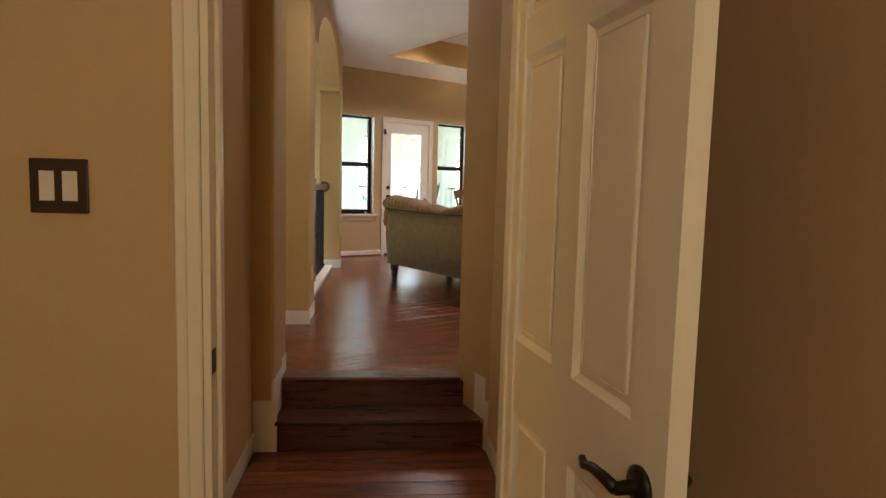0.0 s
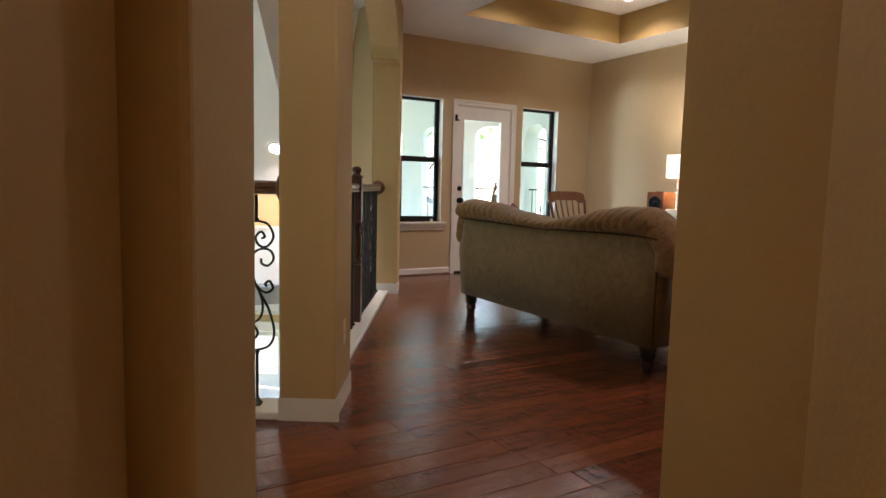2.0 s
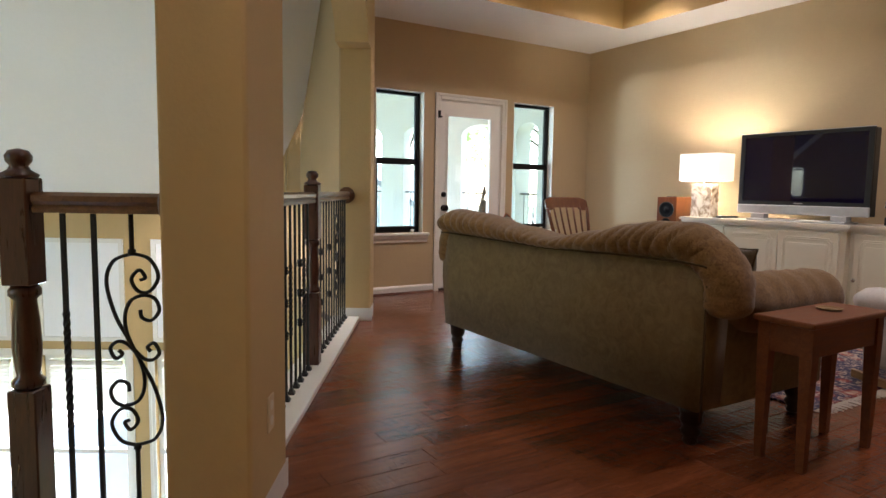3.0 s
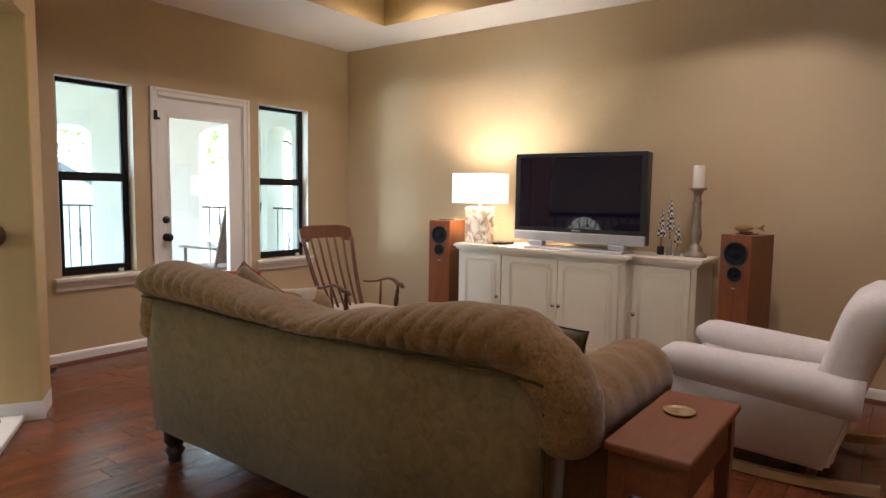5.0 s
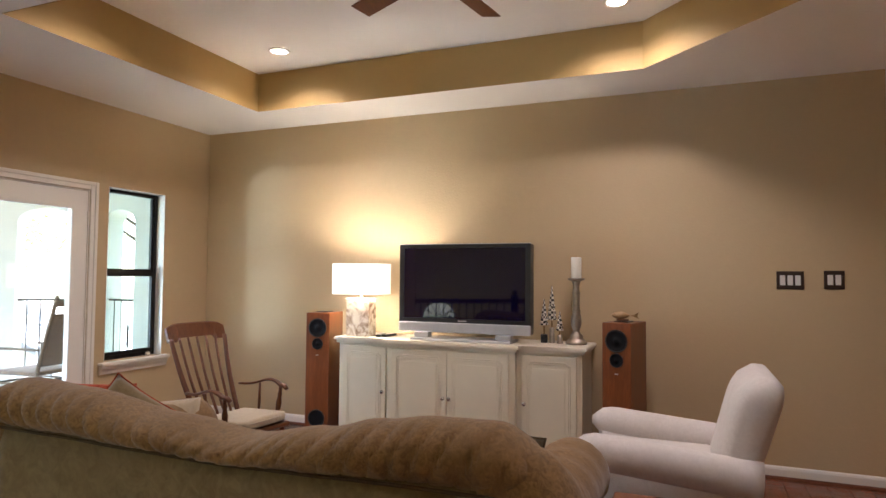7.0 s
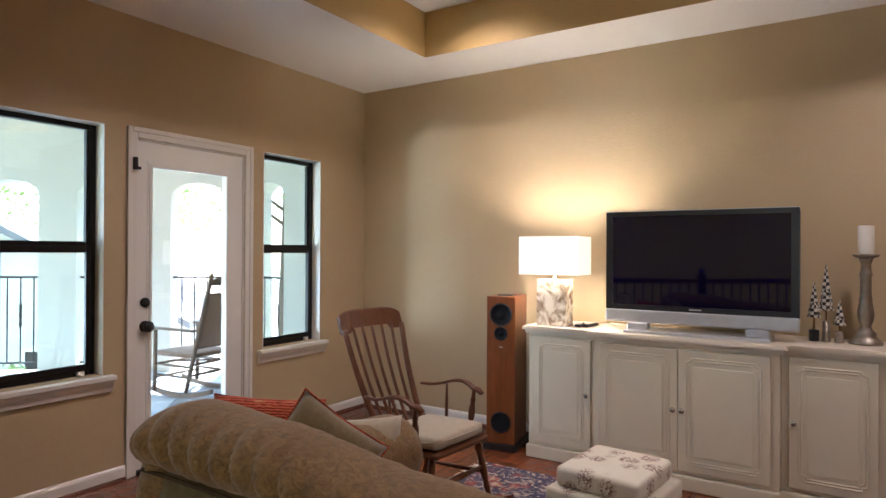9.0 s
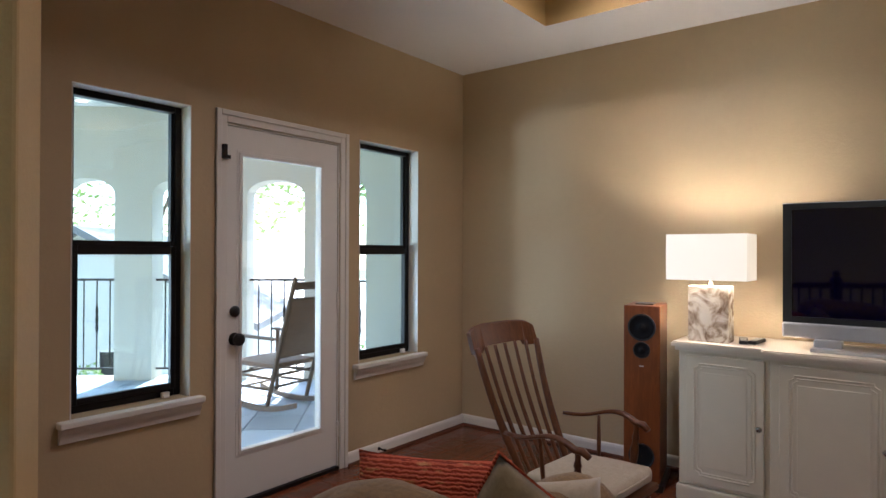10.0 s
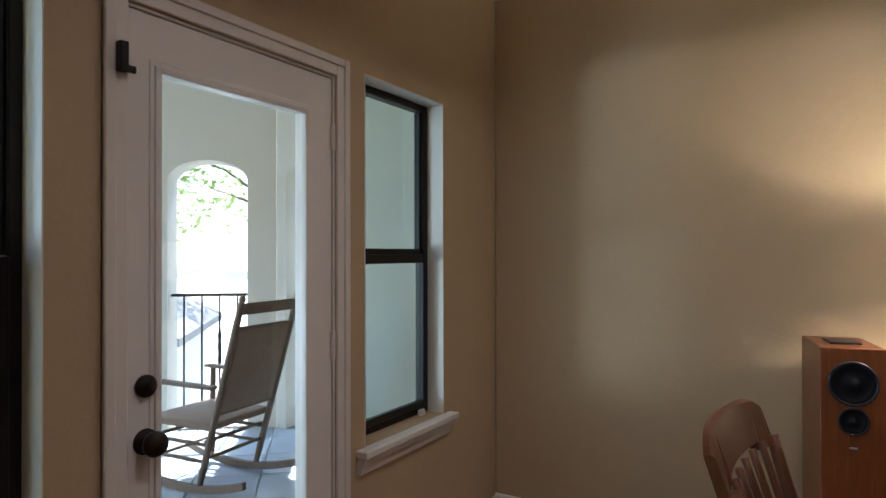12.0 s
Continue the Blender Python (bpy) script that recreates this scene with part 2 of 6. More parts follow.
def grid_wall(a0, a1, z0, z1, lo, hi, holes=(), m=None):
    """A wall from a0 to a1 along x with thickness lo to hi along y, and rectangular openings (a, b, low, high) through it."""
    bm = bmesh.new()
    m = m or Matrix()
    xs = sorted({a0, a1, *[q for h in holes for q in h[:2]]})
    zs = sorted({z0, z1, *[q for h in holes for q in h[2:]]})
    full = lambda i, j: 0 <= i < len(xs) - 1 and 0 <= j < len(zs) - 1 and not any(
        h[0] < (xs[i] + xs[i + 1]) / 2 < h[1] and h[2] < (zs[j] + zs[j + 1]) / 2 < h[3] for h in holes)
    made = {}

    def v(i, j, y):
        if (i, j, y) not in made:
            made[i, j, y] = bm.verts.new(m @ Vector((xs[i], y, zs[j])))
        return made[i, j, y]

    for i in range(len(xs) - 1):
        for j in range(len(zs) - 1):
            if not full(i, j):
                continue
            for y in (lo, hi):
                bm.faces.new((v(i, j, y), v(i + 1, j, y), v(i + 1, j + 1, y), v(i, j + 1, y)))
            for di, dj, p, q in ((-1, 0, (i, j), (i, j + 1)), (1, 0, (i + 1, j), (i + 1, j + 1)), (0, -1, (i, j), (i + 1, j)), (0, 1, (i, j + 1), (i + 1, j + 1))):
                if not full(i + di, j + dj):
                    bm.faces.new((v(*p, lo), v(*q, lo), v(*q, hi), v(*p, hi)))
    return bm


def arch_wall(a0, a1, z0, z1, lo, hi, arches, m=None, steps=14):
    """A wall with arched openings (a, b, low, spring, rise): strips over and between the openings."""
    bm = bmesh.new()
    m = m or Matrix()
    x = a0
    for a, b, low, spring, rise in sorted(arches):
        if a > x:
            prism(bm, [(x, z0), (a, z0), (a, z1), (x, z1)], lo, hi, m)
        if low > z0:
            prism(bm, [(a, z0), (b, z0), (b, low), (a, low)], lo, hi, m)
        mid, half = (a + b) / 2, (b - a) / 2
        curve = [(mid - half * math.cos(math.pi * k / steps), spring + rise * math.sin(math.pi * k / steps)) for k in range(steps + 1)]
        for (p, zp), (q, zq) in zip(curve, curve[1:]):
            prism(bm, [(p, zp), (q, zq), (q, z1), (p, z1)], lo, hi, m)
        x = b
    if a1 > x:
        prism(bm, [(x, z0), (a1, z0), (a1, z1), (x, z1)], lo, hi, m)
    bmesh.ops.remove_doubles(bm, verts=bm.verts, dist=0.0005)
    # faces that two strips share lie inside the wall
    seen, twice = {}, []
    for f in bm.faces:
        key = frozenset(f.verts)
        if key in seen:
            twice += [f, seen[key]]
        seen[key] = f
    if twice:
        bmesh.ops.delete(bm, geom=list(set(twice)), context="FACES_ONLY")
    return bm


# ---------------------------------------------------------------- plan
# Main room: floor at 0, window wall y = 7.81, television wall x = 6.82, ceiling 2.75 with a tray to 3.07.
# The hall and the arched railing wall run at 30.8 degrees: HALL has x across (to the right) and y along it.
WY, TX, CEIL, TRAY = 7.81, 6.82, 2.75, 3.07
LOW = -0.315
WIN = [(3.97, 4.52), (5.685, 6.278)]
WZ0, WZ1 = 0.632, 2.078
DX0, DX1, DZ1 = 4.715, 5.517, 2.026


def hall(u_across, along, z=0.0):
    return HALL @ Vector((u_across, along, z))


# ---- window wall
structure(part("wall_north", grid_wall(3.06, 8.2, -3.2, 3.3, WY, WY + 0.16, [(WIN[0][0], WIN[0][1], WZ0, WZ1), (WIN[1][0], WIN[1][1], WZ0, WZ1), (DX0, DX1, -0.02, DZ1)]), M_WALL),
          "tan painted plaster wall with windows and a glazed door", "wall")
# ---- television wall, its south end open to a passage
structure(part("wall_east", boxed(TX, TX + 0.14, 2.14, WY - 0.001, -0.4, 3.3, 0.012, 2), M_WALL), "long tan painted plaster wall behind the television", "wall")
# ---- right wall of the hall and the room's wall that goes on from it
bm = bmesh.new()
prism(bm, [(0.503, 0.06), (0.62, -0.30), (0.62, -1.74), (0.80, -1.74), (0.80, -0.2), (2.6, -0.2), (4.2, -0.2), (4.2, 0.06)], LOW - 0.2, 3.3, HALL @ Matrix(((1, 0, 0, 0), (0, 0, 1, 0), (0, 1, 0, 0), (0, 0, 0, 1))))
structure(part("wall_hall_right", bm, M_HALLWALL), "ochre painted hall wall with a splayed end", "wall")
# ---- left wall of the hall with a side doorway, and the block at its end
SX = Matrix(((0, -1, 0, 0), (1, 0, 0, 0), (0, 0, 1, 0), (0, 0, 0, 1)))  # x along the hall, y to its left
structure(part("wall_hall_left", grid_wall(-1.74, -0.30, LOW - 0.2, 3.3, 0.575, 0.715, [(-1.66, -0.96, LOW - 0.1, LOW + 2.05)], HALL @ SX), M_HALLWALL),
          "ochre painted hall wall with a side doorway", "wall")
structure(part("wall_hall_block", boxed(-3.2, -0.472, -0.255, 0.125, LOW - 0.2, 3.3, 0.018, 3, HALL), M_HALLWALL), "ochre painted wall end beside the steps", "wall")
# ---- wall between the first room and the hall, with its doorway
structure(part("wall_first_room", grid_wall(-2.6, 1.2, LOW - 0.2, 3.0, -1.875, -1.745, [(-0.360, 0.415, LOW - 0.1, LOW + 2.05)], HALL), M_WALL), "tan painted wall with a doorway to the hall", "wall")
structure(part("wall_first_room_right", boxed(0.80, 0.95, -5.4, -1.876, LOW - 0.2, 3.0, 0, 1, HALL), M_WALL), "tan painted side wall of the first room", "wall")
structure(part("wall_first_room_left", boxed(-2.6, -2.45, -5.4, -1.876, LOW - 0.2, 3.0, 0, 1, HALL), M_WALL), "tan painted side wall of the first room", "wall")
structure(part("wall_first_room_back", boxed(-2.6, 0.95, -5.55, -5.401, LOW - 0.2, 3.0, 0, 1, HALL), M_WALL), "tan painted back wall of the first room", "wall")
structure(part("ceiling_first_room", boxed(-2.6, 0.95, -5.55, -1.876, 2.35, 2.5, 0, 1, HALL), M_CEIL), "white plaster ceiling of the first room", "ceiling")
structure(part("ceiling_hall", boxed(-0.74, 0.8, -1.744, -0.256, 2.35, 2.5, 0, 1, HALL), M_CEIL), "white plaster ceiling of the hall", "ceiling")
# Out-of-view shell added round the side room to keep sky light out.
structure(part("wall_side_room", boxed(-2.35, -2.21, -1.744, -0.256, LOW - 0.2, 2.5, 0, 1, HALL), M_HALLWALL), "ochre wall added to close off the side room", "wall")
structure(part("ceiling_side_room", boxed(-2.209, -0.741, -1.744, -0.256, 2.35, 2.5, 0, 1, HALL), M_CEIL), "white ceiling added to close off the side room", "ceiling")
structure(part("floor_side_room", boxed(-2.209, -0.741, -1.744, -0.256, LOW - 0.15, LOW, 0, 1, HALL), M_FLOORBASE), "dark wooden floor added to close off the side room", "floor")
structure(part("floor_first_room", boxed(-2.6, 0.95, -5.55, -1.75, LOW - 0.15, LOW - 0.012, 0, 1, HALL), M_FLOORBASE), "dark wooden sub-floor of the first room", "floor")
structure(part("floor_hall", boxed(-0.74, 0.8, -1.75, -0.02, LOW - 0.15, LOW - 0.012, 0, 1, HALL), M_FLOORBASE), "dark wooden sub-floor of the hall", "floor")

# ---- south and east closure of the main room, out of sight but for the passage beyond the television wall
structure(part("wall_south", boxed(4.6, 9.2, -0.3, -0.15, -0.4, 3.3), M_WALL), "plain tan wall closing the room", "wall")
structure(part("wall_passage_end", boxed(9.2, 9.34, -0.3, 3.6, -0.4, 3.3), M_CEIL), "pale wall at the end of a passage", "wall")
structure(part("wall_passage_side", boxed(TX + 0.141, 9.2, 3.3, 3.44, -0.4, 3.3), M_CEIL), "pale wall along a passage", "wall")

# ---- the arched railing wall: two piers, the header with a flat arch
ARCH = HALL @ SX
bm = arch_wall(1.72, 4.60, 2.18, 3.3, 0.49, 0.74, [(1.95, 4.37, 2.18, 2.18, 0.45)], ARCH, 28)
box(bm, 1.30, 1.7195, 0.49, 0.74, 0.0, 3.3, 0.012, 2, ARCH)
box(bm, 4.6005, 4.86, 0.49, 0.74, 0.0, 3.3, 0.012, 2, ARCH)
structure(part("wall_arch", bm, M_HALLWALL), "ochre painted wall with a wide flat arch over a railing", "wall")
structure(part("wall_arch_return", boxed(3.20, 3.40, 6.86, WY, 0, 3.3), M_WALL), "tan wall return beside the window", "wall")
structure(part("curb", boxed(1.70, 4.62, 0.575, 0.80, 0.0, 0.035, 0.008, 2, ARCH), M_WHITE), "white painted curb under the railing", "curb")
structure(part("curb_landing", boxed(-1.30, -0.735, 1.30, 1.50, 0.0, 0.035, 0.008, 2, HALL), M_WHITE), "white painted curb under the landing railing", "curb")

# ---- ceiling: a flat soffit round a tray; SE corner of the tray is cut off
bm = bmesh.new()
outer = [(1.0, -0.3), (9.2, -0.3), (9.2, WY), (3.4, WY), (2.9, 6.75), (0.4, 2.55), (0.6, 2.0)]
ring = [(4.13, 2.80), (5.44, 2.80), (6.25, 3.63), (6.25, 6.77), (4.13, 6.77)]
vo = [bm.verts.new((x, y, CEIL)) for x, y in outer]
vi = [bm.verts.new((x, y, CEIL)) for x, y in ring]
bmesh.ops.triangle_fill(bm, edges=[bm.edges.new((a[i], a[(i + 1) % len(a)])) for a in (vo, vi) for i in range(len(a))], use_beauty=True)
for f in [f for f in bm.faces if all(v in vi for v in f.verts)]:
    bm.faces.remove(f)
structure(part("ceiling", bm, M_CEIL), "white textured plaster ceiling round a raised tray", "ceiling")
bm = bmesh.new()
lo = [bm.verts.new((x, y, CEIL - 0.004)) for x, y in ring]
hi = [bm.verts.new((x, y, TRAY)) for x, y in ring]
for i in range(5):
    bm.faces.new((lo[i], lo[(i + 1) % 5], hi[(i + 1) % 5], hi[i]))
structure(part("trim_tray_sides", bm, M_TRAY), "ochre painted sides of the ceiling tray", "ceiling")
structure(part("ceiling_tray", boxed(4.0, 6.4, 2.7, 6.95, TRAY, TRAY + 0.1), M_CEIL), "white plaster top of the ceiling tray", "ceiling")
structure(part("roof_slab", boxed(-4.5, 9.4, -6.5, WY + 0.15, 3.31, 3.45), M_CEIL), "plain slab closing the rooms above", "ceiling")

# ---- floors: sub-floors, the planks come last
bm = bmesh.new()
FLAT = Matrix(((1, 0, 0, 0), (0, 0, 1, 0), (0, 1, 0, 0), (0, 0, 0, 1)))  # plan outlines upright to lying
prism(bm, [(x, y) for x, y in [tuple(hall(*q))[:2] for q in ((-1.32, 0.05), (4.2, 0.05))] + [(9.2, -0.29), (9.2, WY), (3.4, WY)] + [tuple(hall(*q))[:2] for q in ((-0.62, 4.6), (-0.62, 1.48), (-1.32, 1.48))]], -0.162, -0.012, FLAT)
structure(part("floor", bm, M_FLOORBASE), "dark wooden sub-floor under the planks", "floor")

# ---- the open stair hall beyond the railing, one storey down
FAR = 5.35
structure(part("wall_stair_far", grid_wall(-6.5, -1.33, -3.2, 3.3, FAR, FAR + 0.15, [(-4.72, -3.92, -2.55, -0.53), (-3.66, -2.86, -2.55, -0.53), (-2.60, -1.80, -2.55, -0.53)], HALL), M_HALLWALL), "ochre stair hall wall with tall windows below", "wall")
bm = bmesh.new()
sect = [(-5.1, 0.92), (-1.58, 0.92), (-1.33, 1.45), (-0.45, 3.3)]
a = [bm.verts.new(HALL @ Vector((v, FAR - 0.001, z))) for v, z in sect]
b = [bm.verts.new(HALL @ Vector((v, FAR - 3.4, z + 3.4))) for v, z in sect]
for i in range(3):
    bm.faces.new((a[i], a[i + 1], b[i + 1], b[i]))
structure(part("ceiling_stair", bm, M_CEIL), "white sloping ceiling over the stair hall", "ceiling")
structure(part("wall_stair_left", arch_wall(-0.2, FAR - 0.001, -3.2, 6.5, 4.95, 5.10, [(3.27, 3.95, 0.50, 0.52, 0.34), (4.28, 4.74, 1.05, 1.60, 0.02)], HALL @ SX), M_HALLWALL), "ochre stair hall wall with a fanlight and a small window", "wall")
structure(part("wall_under_railing", boxed(-0.76, -0.6, 1.31, 4.87, -3.2, -0.2, 0, 1, HALL), M_HALLWALL), "plain ochre wall under the railing", "wall")
structure(part("floor_stair_hall", boxed(-6.5, -0.6, -0.2, FAR + 0.15, -3.3, -3.15, 0, 1, HALL), M_SLATE), "grey stone floor of the stair hall below", "floor")


def sash_window(name, x0, x1, m):
    """A dark bronze two-sash window set deep in the wall, with a white sill and apron."""
    w = thing(name, m, "dark bronze two-sash window with a white sill", "window", kind="structure")
    f = bmesh.new()
    y0, y1 = 0.085, 0.135
    for a, b, c, d in ((x0, x0 + 0.035, WZ0, WZ1), (x1 - 0.035, x1, WZ0, WZ1), (x0 + 0.035, x1 - 0.035, WZ1 - 0.035, WZ1), (x0 + 0.035, x1 - 0.035, WZ0, WZ0 + 0.035)):
        box(f, a, b, y0, y1, c, d, 0.004, 1)
    part("window_frame", f, M_BRONZE, w)
    mid = 1.375
    s = bmesh.new()
    for a, b, c, d in ((x0 + 0.036, x0 + 0.058, WZ0 + 0.036, mid), (x1 - 0.062, x1 - 0.036, WZ0 + 0.036, mid), (x0 + 0.058, x1 - 0.062, mid - 0.04, mid), (x0 + 0.058, x1 - 0.062, WZ0 + 0.036, WZ0 + 0.066)):
        box(s, a, b, y0 - 0.015, y0 + 0.012, c, d, 0.003, 1)
    part("lower_sash", s, M_BRONZE, w)
    s = bmesh.new()
    for a, b, c, d in ((x0 + 0.036, x0 + 0.05, mid + 0.001, WZ1 - 0.036), (x1 - 0.05, x1 - 0.036, mid + 0.001, WZ1 - 0.036), (x0 + 0.05, x1 - 0.05, mid - 0.01, mid + 0.025)):
        box(s, a, b, y0 + 0.014, y1 - 0.004, c, d, 0.003, 1)
    part("upper_sash", s, M_BRONZE, w)
    for nm, c, d, y in (("pane", WZ0 + 0.06, mid - 0.035, y0), ("pane", mid + 0.02, WZ1 - 0.03, y0 + 0.03)):
        g = part(nm, boxed(x0 + 0.045, x1 - 0.045, y - 0.002, y + 0.002, c, d), M_TINTED, w)
        g.visible_shadow = False
    part("latch", box(boxed(x1 - 0.115, x1 - 0.075, 0.052, 0.07, WZ0 + 0.002, WZ0 + 0.03, 0.004), x1 - 0.11, x1 - 0.08, 0.045, 0.06, WZ0 + 0.002, WZ0 + 0.016, 0.003), M_WHITE, w, "small white sash lock")
    lin = bmesh.new()
    for a, b, c, d in ((x0 + 0.001, x0 + 0.005, WZ0, WZ1 - 0.005), (x1 - 0.005, x1 - 0.001, WZ0, WZ1 - 0.005), (x0 + 0.001, x1 - 0.001, WZ1 - 0.005, WZ1 - 0.001)):
        box(lin, a, b, -0.002, 0.084, c, d)
    part("jamb_liner", lin, M_WHITE, w)
    sill = boxed(x0 - 0.055, x1 + 0.055, -0.055, -0.001, WZ0 - 0.03, WZ0, 0.006)
    box(sill, x0 + 0.001, x1 - 0.001, -0.001, 0.084, WZ0 - 0.03, WZ0 - 0.001)
    part("window_sill", sill, M_WHITE, w)
    ap = bmesh.new()
    prism(ap, [(-0.002, WZ0 - 0.10), (-0.018, WZ0 - 0.095), (-0.022, WZ0 - 0.075), (-0.034, WZ0 - 0.055), (-0.04, WZ0 - 0.031), (-0.002, WZ0 - 0.031)], x0 - 0.045, x1 + 0.045, Matrix(((0, 1, 0, 0), (1, 0, 0, 0), (0, 0, 1, 0), (0, 0, 0, 1))))
    part("apron", ap, M_WHITE, w)
    return w


for i, (a, b) in enumerate(WIN):
    sash_window("window_%d" % (i + 1), a, b, pose(0, WY, 0))


def casing(bm, x0, x1, ztop, zbot, w=0.065, y=0.0, d=-0.02):
    """Door casing with a stepped profile, proud of the wall toward -y."""
    for k, (a, b) in enumerate(((0.0, 1.0), (0.55, 1.0))):
        dd = d * (0.6 if k == 0 else 1.0)
        box(bm, x0 - w * b, x0 - w * a, y + dd, y, zbot, ztop + w * b, 0.003, 1)
        box(bm, x1 + w * a, x1 + w * b, y + dd, y, zbot, ztop + w * b, 0.003, 1)
        box(bm, x0 - w * a + 0.0005, x1 + w * a - 0.0005, y + dd * 0.99, y, ztop + w * a, ztop + w * b - 0.0005, 0.003, 1)
    return bm


# ---- glazed door to the porch
door = thing("door_1", pose(0, WY, 0), "white porch door with one full-length pane", "door", kind="structure")
part("casing", casing(bmesh.new(), DX0 + 0.001, DX1 - 0.001, DZ1, 0.0), M_WHITE, door)
fr = bmesh.new()
box(fr, DX0 + 0.002, DX0 + 0.010, 0.002, 0.15, 0.02, DZ1 - 0.002)
box(fr, DX1 - 0.010, DX1 - 0.002, 0.002, 0.15, 0.02, DZ1 - 0.002)
box(fr, DX0 + 0.0105, DX1 - 0.0105, 0.002, 0.15, DZ1 - 0.010, DZ1 - 0.002)
part("jamb", fr, M_WHITE, door)
part("threshold", boxed(DX0 + 0.002, DX1 - 0.002, -0.01, 0.158, -0.018, 0.022, 0.004), M_BRONZE, door, "dark bronze threshold")
GX0, GX1, GZ0, GZ1 = 4.815, 5.37, 0.285, 1.865
sl = grid_wall(DX0 + 0.014, DX1 - 0.014, 0.026, DZ1 - 0.014, 0.009, 0.055, [(GX0, GX1, GZ0, GZ1)])
slab = part("door_slab", sl, M_DOOR, door)
mo = bmesh.new()
for k, (w, y) in enumerate(((0.03, 0.006), (0.016, 0.0))):
    for a, b, c, d in ((GX0 - w, GX0 + 0.004, GZ0 - w, GZ1 + w), (GX1 - 0.004, GX1 + w, GZ0 - w, GZ1 + w), (GX0, GX1, GZ1 - 0.004, GZ1 + w), (GX0, GX1, GZ0 - w, GZ0 + 0.004)):
        box(mo, a, b, y, 0.02 - k * 0.004, c, d, 0.004, 2)
part("glazing_bead", mo, M_DOOR, slab)
g = part("pane", boxed(GX0, GX1, 0.032, 0.036, GZ0, GZ1), M_GLASS, slab)
g.visible_shadow = False
for nm, z, r in (("deadbolt", 1.033, 0.030), ("door_knob", 0.888, 0.034)):
    k = bmesh.new()
    rot = pose(4.775, 0.012, z, 90)
    prof = [(r, 0), (r, 0.008), (r * 0.55, 0.012), (r * 0.5, 0.03), (r * 0.9, 0.036), (r, 0.05), (r * 0.85, 0.062), (0.003, 0.066)] if nm == "door_knob" else [(r, 0), (r, 0.012), (r * 0.8, 0.02), (0.003, 0.024)]
    lathe(k, prof, 20, rot)
    part(nm, k, M_BRONZE, slab, "dark bronze round " + nm.replace("_", " "), True)
for z in (0.25, 1.05, 1.80):
    h = bmesh.new()
    lathe(h, [(0.007, -0.05), (0.009, -0.045), (0.009, -0.018), (0.007, -0.016), (0.009, -0.014), (0.009, 0.014), (0.007, 0.016), (0.009, 0.018), (0.009, 0.045), (0.007, 0.05)], 10, pose(DX1 - 0.012, 0.002, z))
    part("hinge", h, M_WHITE, door, "painted door hinge")
c = boxed(DX0 - 0.040, DX0 - 0.018, -0.045, -0.021, 1.83, 1.905, 0.003)
box(c, DX0 - 0.017, DX0 + 0.010, -0.032, -0.022, 1.834, 1.852, 0.003)
part("door_catch", c, M_BRONZE, door, "small dark catch on the casing")

# ---- baseboards
BASEPROF = [(0.0, 0.0), (0.014, 0.0), (0.014, 0.062), (0.010, 0.075), (0.004, 0.082), (0.0, 0.084)]


def baseboard(p, q, z=0.0, shoe=True, prof=BASEPROF):
    """A white skirting from p to q; the room lies to the left of the way from p to q."""
    p, q = Vector((*p, z)), Vector((*q, z))
    d = q - p
    m = Matrix.Translation(p) @ Matrix.Rotation(math.atan2(d.y, d.x), 4, "Z") @ Matrix(((0, 1, 0, 0), (1, 0, 0, 0), (0, 0, 1, 0), (0, 0, 0, 1)))
    structure(part("baseboard", prism(bmesh.new(), prof, 0, d.length, m), M_WHITE), "white painted skirting board", "skirting")
    if shoe:
        structure(part("trim_shoe", prism(bmesh.new(), [(0.0145, 0.0), (0.028, 0.0), (0.026, 0.01), (0.0145, 0.018)], 0, d.length, m), M_SHOE), "brown quarter-round at the floor", "skirting")


M_SHOE = wood("brown_shoe_mould", (0.10, 0.03, 0.014), (0.2, 0.07, 0.03), 1, 0.35)
baseboard((DX0 - 0.067, WY - 0.001), (3.402, WY - 0.001))
baseboard((TX - 0.001, WY - 0.016), (DX1 + 0.067, WY - 0.001))
baseboard((TX - 0.001, 2.14), (TX - 0.001, WY - 0.002))
hp = lambda v, u: tuple(hall(v, u))[:2]
BIG = [(0.0, 0.0), (0.014, 0.0), (0.014, 0.085), (0.010, 0.098), (0.0, 0.105)]
baseboard(hp(-0.489, 1.30), hp(-0.489, 1.74), prof=BIG)
baseboard(hp(-0.742, 1.299), hp(-0.476, 1.299), prof=BIG)
baseboard(hp(-0.742, 4.599), hp(-0.476, 4.599), prof=BIG)
baseboard(hp(-0.489, 4.60), hp(-0.489, 4.86), prof=BIG)
baseboard(hp(-0.471, -0.02), hp(-0.471, 0.125), prof=BIG, shoe=False)
baseboard(hp(-0.471, -0.256), hp(-0.471, -0.02), z=-0.155, prof=[(0, 0), (0.014, 0), (0.014, 0.2), (0.01, 0.215), (0, 0.22)], shoe=False)
baseboard(hp(-0.576, -0.2565), hp(-0.460, -0.2565), z=LOW, prof=[(0, 0), (0.014, 0), (0.014, 0.25), (0.01, 0.265), (0, 0.27)], shoe=False)
baseboard(hp(-0.574, -0.89), hp(-0.574, -0.258), z=LOW, prof=BIG, shoe=False)
baseboard(hp(0.5035, 0.07), hp(0.5295, -0.02), prof=BIG, shoe=False)
baseboard(hp(0.5295, -0.02), hp(0.6065, -0.26), z=-0.155, prof=[(0, 0), (0.014, 0), (0.014, 0.2), (0.01, 0.215), (0, 0.22)], shoe=False)
